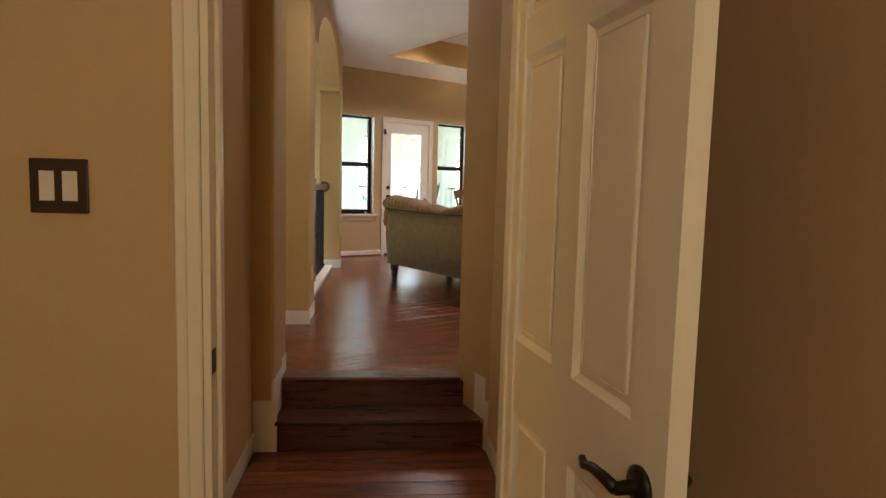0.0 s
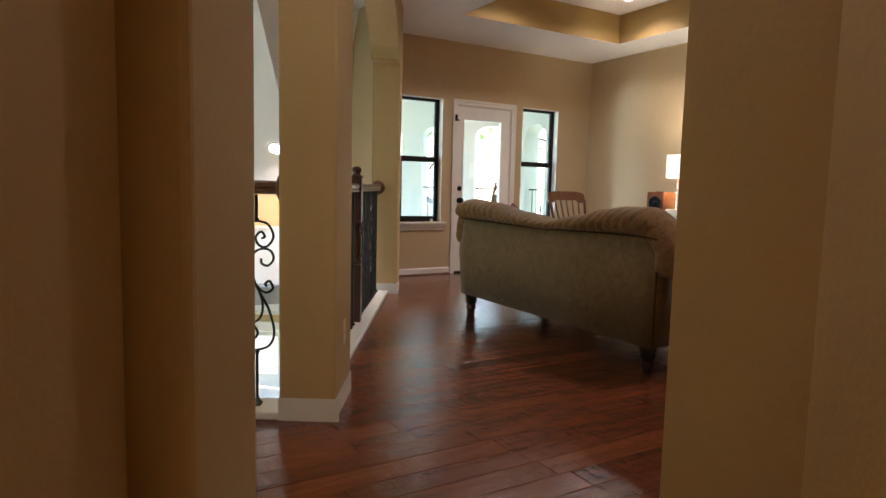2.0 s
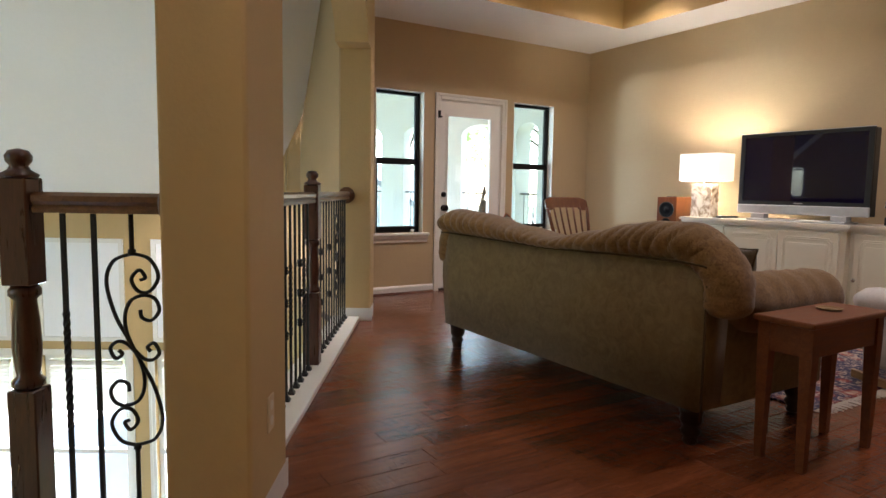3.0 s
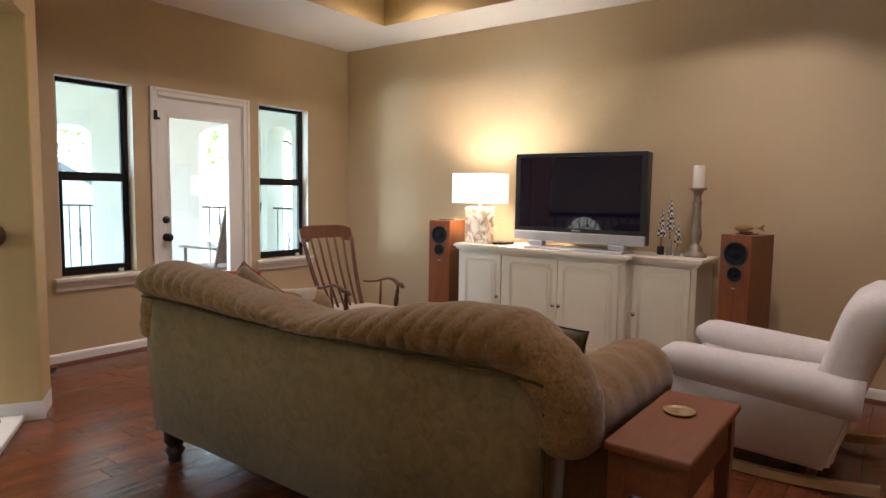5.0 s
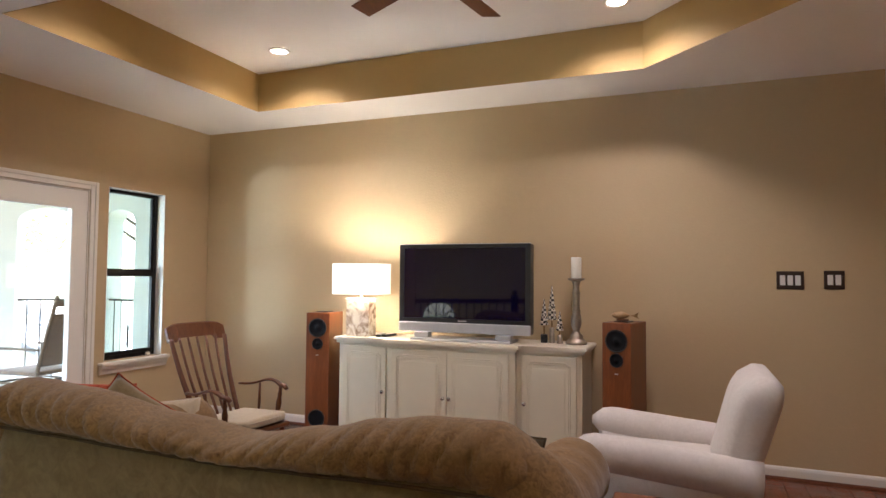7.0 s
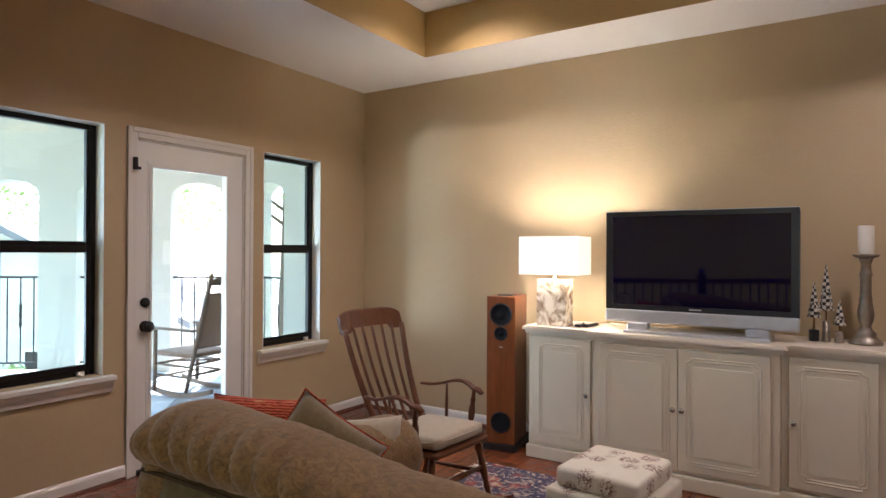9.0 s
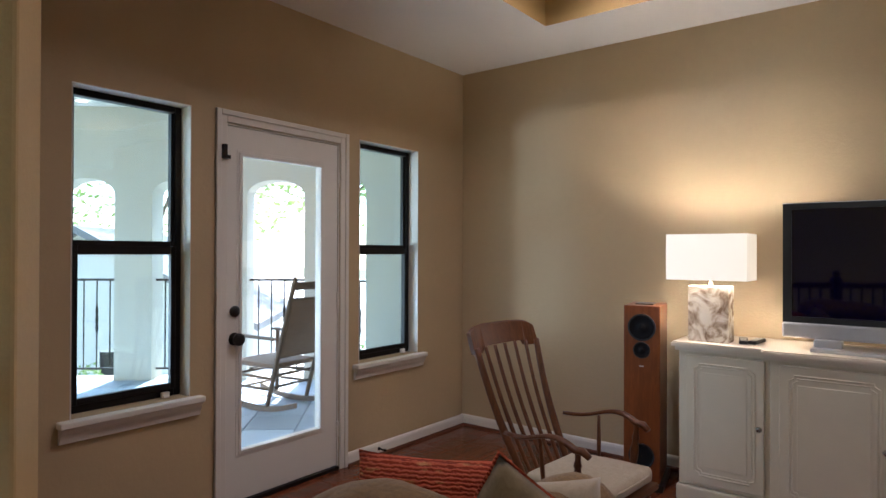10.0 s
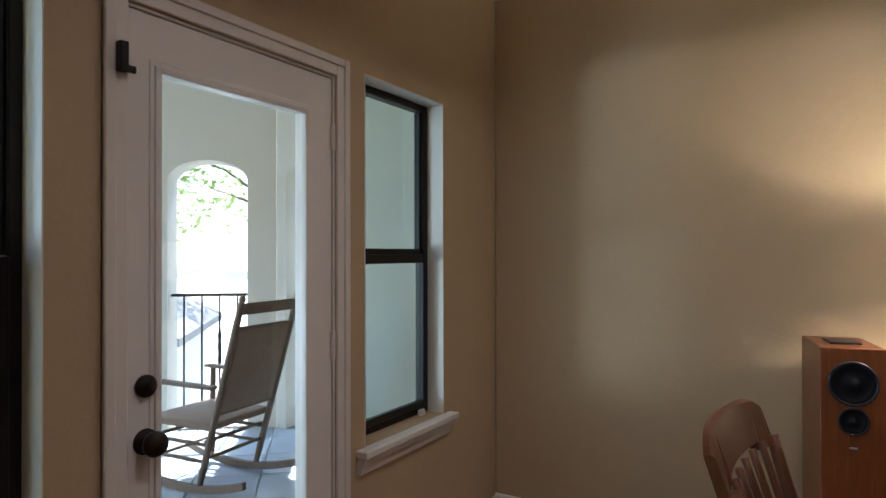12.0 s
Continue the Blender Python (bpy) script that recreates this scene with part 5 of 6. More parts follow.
part("stand", boxed(-0.05, 0.03, -0.018, 0.018, 0.0, 0.012, 0.003), M_MAPLE, fi)

for k, (x, a) in enumerate(((0.315, 12), (0.375, -6))):
    r = thing("remote_control", CAB @ pose(x, -0.28 + 0.03 * k, TOP, 0, 0, 90 + a), "black remote control lying on the cabinet", "remote", "remote controls")
    part("body", boxed(-0.085, 0.085, -0.022, 0.022, 0.0, 0.018, 0.005, 2), M_BLACK, r)
    part("keypad", boxed(-0.06, 0.05, -0.015, 0.015, 0.0182, 0.0205, 0.001, 1), M_SILVER, r)

# ---------------------------------------------------------------- ottoman and rug
ot = thing("storage_ottoman", pose(5.24, 5.07, 0.012, 0, 0, -6), "cream printed linen storage ottoman with a tufted lid", "ottoman")
part("box", soft_box(bmesh.new(), -0.232, 0.232, -0.215, 0.215, 0.0, 0.345, 0.016, 3), M_TOILE, ot, smooth=True)
part("lid", soft_box(bmesh.new(), -0.20, 0.20, -0.183, 0.183, 0.346, 0.432, 0.022, 4, 0.02), M_TOILE, ot, "cushioned printed lid", True)


def rug_material(name):
    m, nt, b = shader(name, 0.95, spec=0.1)
    vec = nt.nodes.new("ShaderNodeTexCoord").outputs["Object"]
    v1 = nt.nodes.new("ShaderNodeTexVoronoi")
    v1.inputs["Scale"].default_value = 9
    nt.links.new(vec, v1.inputs["Vector"])
    v2 = tex_noise(nt, 16, 5, vec, None, 0.6, 2.0)
    c = ramp(nt, v1.outputs["Distance"], [(0.12, (0.42, 0.33, 0.25)), (0.30, (0.25, 0.055, 0.04)), (0.52, (0.055, 0.05, 0.085))])
    c = mix_colour(nt, ramp(nt, v2, [(0.50, (0, 0, 0)), (0.60, (0.85, 0.85, 0.85))]), c, (0.46, 0.36, 0.28))
    nt.links.new(c, b.inputs["Base Color"])
    add_bump(nt, b, tex_noise(nt, 220, 2, vec), 0.4, 0.004)
    return m


rg = thing("rug", pose(5.27, 4.94, 0.0), "faded red and navy oriental rug with pale fringe", "rug")
part("rug_field", boxed(-0.80, 0.80, -1.20, 1.20, 0.003, 0.011, 0.003, 1), rug_material("oriental_rug_pile"), rg)
fringe = bmesh.new()
for sy in (-1, 1):
    for k in range(110):
        x = -0.795 + 1.59 * k / 109
        j = random.uniform(-0.008, 0.008)
        sweep(fringe, [(x, sy * 1.20, 0.006), (x + j, sy * 1.235, 0.005), (x + 2.2 * j, sy * (1.27 + random.uniform(-0.01, 0.008)), 0.004)], 0.0028, 4)
tagged(part("fringe", fringe, paint("pale_fringe", (0.62, 0.56, 0.46), 0.9), rg, "pale knotted fringe"), kind="stuff")

# ---------------------------------------------------------------- switches and outlets


def switch_plate(m, n, label, w=0.046):
    s = thing("light_switch", m, label, "light switch", kind="")
    W = w * n + 0.028
    part("plate", boxed(-W / 2, W / 2, -0.006, 0, -0.062, 0.062, 0.003, 2), M_PLATE, s)
    for k in range(n):
        x = (k - (n - 1) / 2) * w
        part("rocker_switch", boxed(x - 0.0165, x + 0.0165, -0.0095, -0.0061, -0.034, 0.034, 0.002, 2), M_SWITCH, s, "white rocker switch")
    return s


switch_plate(pose(TX - 0.0005, 2.718, 1.347, 0, 0, -90), 3, "brown three-gang switch plate on the tan wall")
switch_plate(pose(TX - 0.0005, 2.458, 1.352, 0, 0, -90), 2, "brown two-gang switch plate on the tan wall")
switch_plate(HALL @ pose(-0.672, -1.8755, 1.030), 2, "dark bronze double switch plate beside the doorway", 0.05)
ou = thing("wall_outlet", HALL @ pose(-0.4895, 1.50, 0.36, 0, 0, 90), "ivory wall outlet on the railing pier", "outlet")
part("plate", boxed(-0.036, 0.036, -0.006, 0, -0.058, 0.058, 0.003, 2), paint("ivory_plastic", (0.66, 0.52, 0.30), 0.4, 0.02, 20, 0), ou)
for z in (-0.025, 0.025):
    part("socket", lathe(bmesh.new(), [(0.016, 0), (0.016, 0.0075), (0.013, 0.009), (0.002, 0.009)], 16, pose(0, 0, z, 90)), M_CANDLE, ou)
ds = thing("door_stop", pose(5.86, WY - 0.016, 0.045), "small dark sprung door stop on the skirting", "door stop")
part("spring", lathe(bmesh.new(), [(0.012, 0), (0.012, 0.006), (0.006, 0.008), (0.006, 0.05), (0.009, 0.052), (0.009, 0.064), (0.004, 0.068)], 10, pose(0, 0, 0, 90)), M_BRONZE, ds, smooth=True)

# ---------------------------------------------------------------- ceiling lights and fan
# The landing fixture and the tray's west pair are added out of view.
for cx, cy, cz in [(*p, TRAY) for p in CAN_SPOTS] + [(*LANDING_FILL, CEIL), (*PASSAGE_SPOT, CEIL)]:
    d = thing("downlight", pose(cx, cy, cz), "recessed round ceiling downlight with white trim, some added out of view", "ceiling light", "downlights in the tray")
    part("trim_ring", lathe(bmesh.new(), [(0.062, -0.001), (0.085, -0.001), (0.087, -0.006), (0.064, -0.010), (0.060, -0.004)], 28, None, False), M_WHITE, d, smooth=True)
    part("lens", lathe(bmesh.new(), [(0.061, -0.003), (0.03, -0.005), (0.001, -0.005)], 24, None, False), M_LENS, d, "glowing frosted lens", True)
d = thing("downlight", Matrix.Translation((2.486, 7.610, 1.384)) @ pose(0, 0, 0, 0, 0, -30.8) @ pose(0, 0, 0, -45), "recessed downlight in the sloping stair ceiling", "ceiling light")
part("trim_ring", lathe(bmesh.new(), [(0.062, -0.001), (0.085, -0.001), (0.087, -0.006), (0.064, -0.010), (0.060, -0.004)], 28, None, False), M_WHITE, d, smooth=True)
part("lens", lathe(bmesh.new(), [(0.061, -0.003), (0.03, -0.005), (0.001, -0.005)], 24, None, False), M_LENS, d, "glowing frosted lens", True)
fan = thing("ceiling_fan", pose(4.80, 4.55, TRAY), "brown wooden ceiling fan with dark bronze motor", "ceiling fan")
part("downrod", lathe(bmesh.new(), [(0.06, 0), (0.055, -0.04), (0.013, -0.05), (0.013, -0.13)], 16), M_BRONZE, fan, smooth=True)
part("motor", lathe(bmesh.new(), [(0.02, -0.12), (0.10, -0.135), (0.115, -0.17), (0.10, -0.21), (0.05, -0.235), (0.03, -0.26), (0.012, -0.275), (0.014, -0.29), (0.003, -0.30)], 24), M_BRONZE, fan, smooth=True)
for k in range(5):
    mm = pose(0, 0, -0.165, 0, 0, -10 + 72 * k) @ pose(0, 0, 0, 12)
    bl = part("blade", boxed(0.20, 0.66, -0.065, 0.065, -0.004, 0.004, 0.003, 1, mm), M_CHERRY, fan, "brown wooden fan blade")
    part("blade_iron", boxed(0.09, 0.215, -0.02, 0.02, -0.01, -0.0045, 0.002, 1, mm), M_BRONZE, bl)

# ---------------------------------------------------------------- railings by the stair hall
NEWEL = [(0.032, 0.43), (0.045, 0.44), (0.045, 0.455), (0.030, 0.47), (0.036, 0.50), (0.040, 0.56), (0.036, 0.64), (0.030, 0.70), (0.044, 0.715), (0.044, 0.73), (0.034, 0.745)]


def newel_post(m, h, label):
    n = thing("newel_post", m, label, "newel post", "newel posts")
    part("lower_block", boxed(-0.042, 0.042, -0.042, 0.042, 0.0, 0.43, 0.004, 1), M_NEWEL, n)
    part("turned_shaft", lathe(bmesh.new(), NEWEL, 18), M_NEWEL, n, smooth=True)
    part("upper_block", boxed(-0.042, 0.042, -0.042, 0.042, 0.7455, h - 0.085, 0.004, 1), M_NEWEL, n)
    part("finial", lathe(bmesh.new(), [(0.048, h - 0.0845), (0.052, h - 0.075), (0.030, h - 0.062), (0.024, h - 0.05), (0.034, h - 0.038), (0.036, h - 0.022), (0.026, h - 0.006), (0.004, h)], 18), M_NEWEL, n, smooth=True)
    return n


RAILPROF = [(-0.028, 0.0), (0.028, 0.0), (0.030, 0.012), (0.024, 0.022), (0.033, 0.034), (0.032, 0.050), (0.018, 0.060), (-0.018, 0.060), (-0.032, 0.050), (-0.033, 0.034), (-0.024, 0.022), (-0.030, 0.012)]
RZ = 0.995


def scroll(bm, c, r0, r1, a0, a1, n=26, rod=0.0045):
    """A flat iron spiral in the x-z plane."""
    pts = [(c[0] + (r0 + (r1 - r0) * k / n) * math.cos(a0 + (a1 - a0) * k / n), 0, c[1] + (r0 + (r1 - r0) * k / n) * math.sin(a0 + (a1 - a0) * k / n)) for k in range(n + 1)]
    sweep(bm, pts, rod, 6)
    return bm


def shoe_mesh():
    return lathe(bmesh.new(), [(0.026, 0.0), (0.026, 0.010), (0.016, 0.020), (0.013, 0.03), (0.009, 0.034)], 4, pose(0, 0, 0, 0, 0, 45))


def baluster(parent, x, kind):
    """One wrought-iron baluster at x along its railing."""
    z0, z1 = 0.036, RZ
    b = part("baluster", lathe(bmesh.new(), [(0.0085, z0), (0.0085, z1 - 0.002)], 4, pose(x, 0, 0, 0, 0, 45)), M_IRON, parent) if kind != "scroll" else None
    if kind == "scroll":
        bm = bmesh.new()
        lathe(bm, [(0.0075, z0), (0.0075, 0.275), (0.012, 0.278), (0.012, 0.292), (0.005, 0.296)], 8, pose(x, 0, 0))
        lathe(bm, [(0.005, 0.870), (0.012, 0.874), (0.012, 0.888), (0.0075, 0.891), (0.0075, z1 - 0.002)], 8, pose(x, 0, 0))
        # a long S with a curled hook and a small side curl, repeated half a turn round
        loops = [[(0, 0.877), (0.05, 0.862), (0.076, 0.81), (0.05, 0.765), (0.015, 0.765), (-0.004, 0.80), (0.02, 0.828), (0.037, 0.806), (0.022, 0.798)],
                 [(0.02, 0.708), (0.024, 0.685), (0.052, 0.677), (0.076, 0.707), (0.064, 0.742), (0.03, 0.752), (-0.008, 0.735), (-0.026, 0.69), (-0.020, 0.63), (0.013, 0.557), (0.055, 0.475), (0.078, 0.375), (0.055, 0.312), (0, 0.29)],
                 [(0.0, 0.585), (0.025, 0.560), (0.052, 0.556), (0.073, 0.577), (0.058, 0.607), (0.038, 0.594), (0.048, 0.582)]]
        for half in (1, -1):
            for ctl in loops:
                sweep(bm, [(x + half * px, 0, 0.583 + half * (pz - 0.583)) for px, pz in spline(ctl)], 0.0058, 6)
        b = part("scroll_panel", bm, M_IRON, parent, "black wrought-iron scroll panel", True)
    elif kind == "knuckle":
        for z in (0.36, 0.52, 0.68):
            part("knuckle", lathe(bmesh.new(), [(0.009, z - 0.022), (0.016, z - 0.014), (0.012, z - 0.005), (0.018, z), (0.012, z + 0.005), (0.016, z + 0.014), (0.009, z + 0.022)], 8, pose(x, 0, 0)), M_IRON, b, smooth=True)
    elif kind == "twist":
        bm = bmesh.new()
        vs = []
        for k in range(37):
            z, a = 0.34 + 0.36 * k / 36, 0.55 * k
            vs.append([bm.verts.new((x + 0.0105 * math.cos(a + q), 0.0105 * math.sin(a + q), z)) for q in (0, math.pi / 2, math.pi, 1.5 * math.pi)])
        for a, c in zip(vs, vs[1:]):
            for i in range(4):
                bm.faces.new((a[i], a[(i + 1) % 4], c[(i + 1) % 4], c[i]))
        part("twist", bm, M_IRON, b)
    s = part("shoe", shoe_mesh(), M_IRON, parent, m=pose(x, 0, 0.0345))


def railing(m, x0, x1, label, xs, kinds, rosettes=()):
    r = thing("railing", m, label, "railing", "stair hall railings")
    part("handrail", prism(bmesh.new(), [(y, z + RZ) for y, z in RAILPROF], x0, x1, Matrix(((0, 1, 0, 0), (1, 0, 0, 0), (0, 0, 1, 0), (0, 0, 0, 1)))), M_RAIL, r, "moulded oak handrail", False)
    for x, side in rosettes:
        part("rosette", lathe(bmesh.new(), [(0.066, 0), (0.066, 0.010), (0.056, 0.018), (0.048, 0.018), (0.044, 0.024), (0.03, 0.026)], 24, pose(x, 0, RZ + 0.03, 0, 90 * side, 0)), M_RAIL, r, "round wooden wall rosette", True)
    for x, k in zip(xs, kinds):
        baluster(r, x, k)
    return r


RAILV = 0.685
side_rail = HALL @ pose(-RAILV, 0, 0, 0, 0, 90)
xs = [1.80 + 0.105 * k for k in range(13)]
railing(side_rail, 1.722, 3.155, "oak handrail on black iron balusters under the arch", xs, ["knuckle" if k % 3 == 1 else "twist" if k % 3 == 2 else "plain" for k in range(13)], [(1.7225, 1)])
xs = [3.35 + 0.105 * k for k in range(12)]
railing(side_rail, 3.245, 4.598, "oak handrail on black iron balusters under the arch", xs, ["scroll" if k == 7 else "knuckle" if k % 3 == 1 else "plain" for k in range(12)], [(4.5975, -1)])
newel_post(side_rail @ pose(3.20, 0, 0.035), 1.145, "mahogany newel post in the middle of the railing")
land = HALL @ pose(0, 1.40, 0)
railing(land, -1.135, -0.742, "short oak handrail with a wrought-iron scroll", [-1.065, -0.975, -0.865], ["twist", "plain", "scroll"], [(-0.7425, -1)])
newel_post(land @ pose(-1.185, 0, 0.035), 1.145, "mahogany newel post at the head of the stairs")

# ---------------------------------------------------------------- first room: doorway and open door
fd = thing("door_2", HALL, "white painted doorway to the hall", "door frame", kind="structure")
part("casing", casing(bmesh.new(), -0.359, 0.414, LOW + 2.045, LOW, 0.056, -1.8755), M_WHITE, fd)
jm = bmesh.new()
for a, b in ((-0.359, -0.341), (0.396, 0.414)):
    box(jm, a, b, -1.874, -1.747, LOW, LOW + 2.045)
box(jm, -0.340, 0.395, -1.874, -1.747, LOW + 2.027, LOW + 2.045)
for a, b in ((-0.3405, -0.329), (0.384, 0.3955)):
    box(jm, a, b, -1.825, -1.790, LOW, LOW + 2.026, 0.002, 1)
part("jamb", jm, M_WHITE, fd)
part("strike_plate", boxed(-0.341, -0.339, -1.868, -1.838, 0.585, 0.645, 0.0005, 1), M_BRONZE, fd, "dark bronze strike plate")
sd = thing("door_3", HALL, "white painted side doorway with an open panelled door", "door", kind="structure")
sc = casing(bmesh.new(), -1.659, -0.961, LOW + 2.045, LOW, 0.062, 0.574)
bmesh.ops.transform(sc, matrix=SX, verts=sc.verts)
part("casing", sc, M_WHITE, sd)
jm = bmesh.new()
for a, b in ((-1.659, -1.64), (-0.98, -0.961)):
    box(jm, a, b, 0.576, 0.80, LOW, LOW + 2.045, 0, 1, SX)
box(jm, -1.639, -0.981, 0.576, 0.80, LOW + 2.027, LOW + 2.045, 0, 1, SX)
part("jamb", jm, M_WHITE, sd)
part("strike_plate", boxed(-0.982, -0.9795, 0.655, 0.70, 0.59, 0.65, 0.0005, 1, SX), M_BRONZE, sd, "dark bronze strike plate")


def panel_slab(name, w, h, mat, parent=None, m=None):
    """A six-panel door leaf, x from 0 to w, z from 0 to h, with moulded sunk panels on both faces."""
    holes = []
    for a, b in ((0.105, w / 2 - 0.05), (w / 2 + 0.05, w - 0.105)):
        holes += [(a, b, 0.22, 0.80), (a, b, 0.98, h - 0.35), (a, b, h - 0.26, h - 0.10)]
    bm = grid_wall(0, w, 0, h, -0.019, 0.019, holes)
    slab = part(name, bm, mat, parent, m=m)
    for a, b, c, d in holes:
        p = bmesh.new()
        box(p, a - 0.001, b + 0.001, -0.007, 0.007, c - 0.001, d + 0.001)
        for s in (-1, 1):
            g = 0.030
            ring = [[(a, c), (b, c), (b, d), (a, d)], [(a + 0.014, c + 0.014), (b - 0.014, c + 0.014), (b - 0.014, d - 0.014), (a + 0.014, d - 0.014)]]
            lo = [p.verts.new((x, s * 0.0188, z)) for x, z in ring[0]]
            hi = [p.verts.new((x, s * 0.0075, z)) for x, z in ring[1]]
            for i in range(4):
                p.faces.new((lo[i], lo[(i + 1) % 4], hi[(i + 1) % 4], hi[i]))
            box(p, a + g, b - g, min(s * 0.0072, s * 0.0135), max(s * 0.0072, s * 0.0135), c + g, d - g, 0.006, 2)
        part("panel", p, mat, slab)
    return slab


def lever(parent, x, z, y, s):
    k = bmesh.new()
    lathe(k, [(0.033, 0), (0.034, 0.006), (0.024, 0.012), (0.012, 0.014), (0.011, 0.045)], 20, pose(x, y, z, 90 if s < 0 else -90))
    pts = [(x, y + s * 0.045, z), (x - 0.03, y + s * 0.05, z + 0.006), (x - 0.07, y + s * 0.05, z + 0.004), (x - 0.105, y + s * 0.047, z - 0.008), (x - 0.118, y + s * 0.045, z + 0.002)]
    sweep(k, pts, [0.011, 0.010, 0.009, 0.008, 0.006], 10)
    return part("door_lever", k, M_BRONZE, parent, "dark bronze door lever", True)


hx = Vector((0.424, -1.76))
fx = Vector((0.530, -2.50))
ang = math.degrees(math.atan2(fx.y - hx.y, fx.x - hx.x))
leaf = thing("door", HALL @ pose(hx.x, hx.y, LOW + 0.01, 0, 0, ang) @ pose(0.0, -0.021, 0), "white six-panel door standing open into the room", "door")
slab2 = panel_slab("slab", 0.765, 2.02, M_DOOR, leaf)
lever(slab2, 0.70, 0.885, -0.019, -1)
lever(slab2, 0.70, 0.885, 0.019, 1)
for z in (0.2, 1.0, 1.82):
    part("hinge", lathe(bmesh.new(), [(0.006, z - 0.045), (0.008, z - 0.04), (0.008, z + 0.04), (0.006, z + 0.045)], 10, pose(-0.004, 0.022, 0)), M_BRONZE, leaf, "bronze door hinge")
leaf2 = thing("door", HALL @ SX @ pose(-1.638, 0.822, LOW + 0.01, 0, 0, 78.0), "white six-panel side door standing wide open", "door")
panel_slab("slab", 0.65, 2.01, M_DOOR, leaf2)
pf = thing("picture_frame", HALL @ pose(0.7995, -2.88, 1.5, 0, 0, -90), "dark framed picture on the tan wall", "picture")
part("frame", grid_wall(-0.28, 0.28, -0.36, 0.36, -0.03, -0.001, [(-0.23, 0.23, -0.31, 0.31)]), M_NEWEL, pf)
part("print", boxed(-0.23, 0.23, -0.012, -0.006, -0.31, 0.31), paint("faded_print", (0.25, 0.2, 0.14), 0.5, 0.3, 6, 0, 6), pf, "dim faded print")

# ---------------------------------------------------------------- stair hall windows, blinds and wall frames
for k, a in enumerate((-4.72, -3.66, -2.60)):
    w = thing("window_%d" % (k + 3), HALL @ pose(a, FAR, 0), "tall stair hall window with a white frame and half-lowered blind", "window", kind="structure")
    f = bmesh.new()
    for x0, x1, z0, z1 in ((0.002, 0.05, -2.548, -0.532), (0.75, 0.798, -2.548, -0.532), (0.05, 0.75, -0.58, -0.532), (0.05, 0.75, -2.548, -2.50), (0.05, 0.75, -1.51, -1.47)):
        box(f, x0, x1, 0.05, 0.10, z0, z1)
    part("window_frame", f, M_WHITE, w)
    part("casing", casing(bmesh.new(), 0.0, 0.8, -0.53, -2.56, 0.06, -0.001), M_WHITE, w)
    g = part("pane", boxed(0.05, 0.75, 0.07, 0.074, -2.5, -0.58), M_GLASS, w)
    g.visible_shadow = False
    bl = thing("window_blind", HALL @ pose(a, FAR + 0.02, 0), "white slatted blind lowered half-way", "blind", "stair hall blinds")
    part("head_rail", boxed(0.055, 0.745, -0.015, 0.025, -0.63, -0.583, 0.003, 1), M_WHITE, bl)
    sm = None
    for j in range(12):
        z = -0.655 - 0.036 * j
        if sm is None:
            s0 = part("slat", boxed(0.06, 0.74, -0.022, 0.022, -0.0015, 0.0015, 0, 1, pose(0, 0, 0, 38)), M_WHITE, bl, m=pose(0, 0, z))
            sm = s0.data
        else:
            s1 = new("slat", sm)
            s1.parent = bl
            s1.matrix_local = pose(0, 0, z)
    fm = thing("wall_moulding", HALL @ pose(a + 0.4, FAR, 0.095), "white rectangular moulding frame on the ochre wall", "moulding", "wall mouldings")
    part("frame", grid_wall(-0.40, 0.40, -0.485, 0.485, -0.022, -0.001, [(-0.36, 0.36, -0.445, 0.445)]), M_WHITE, fm)
    part("field", boxed(-0.359, 0.359, -0.006, -0.001, -0.444, 0.444), M_CEIL, fm)
fl = thing("window_6", HALL @ pose(-4.95, 3.61, 0.51, 0, 0, 90), "half-round fanlight with radiating white bars", "window", kind="structure")
bm = bmesh.new()
for k in range(7):
    a = math.pi * k / 6
    sweep(bm, [(0.07 * math.cos(a), 0.05, 0.012 + 0.07 * math.sin(a)), (0.325 * math.cos(a), 0.05, 0.012 + 0.325 * math.sin(a))], 0.011, 6)
sweep(bm, [(0.07 * math.cos(math.pi * k / 12), 0.05, 0.012 + 0.07 * math.sin(math.pi * k / 12)) for k in range(13)], 0.011, 6)
part("glazing_bars", bm, M_WHITE, fl)
bm = bmesh.new()
sweep(bm, [(0.332 * math.cos(math.pi * k / 24), 0.05, 0.012 + 0.332 * math.sin(math.pi * k / 24)) for k in range(25)], 0.014, 6)
box(bm, -0.335, 0.335, 0.035, 0.065, -0.006, 0.016)
part("window_frame", bm, M_WHITE, fl)
sq = thing("window_7", HALL @ pose(-4.95, 4.51, 1.05, 0, 0, 90), "small upper stair hall window with a white frame", "window", kind="structure")
part("window_frame", grid_wall(-0.228, 0.228, 0.002, 0.548, 0.04, 0.08, [(-0.20, 0.20, 0.03, 0.52)]), M_WHITE, sq)
g = part("pane", boxed(-0.20, 0.20, 0.058, 0.062, 0.03, 0.52), M_GLASS, sq)
g.visible_shadow = False

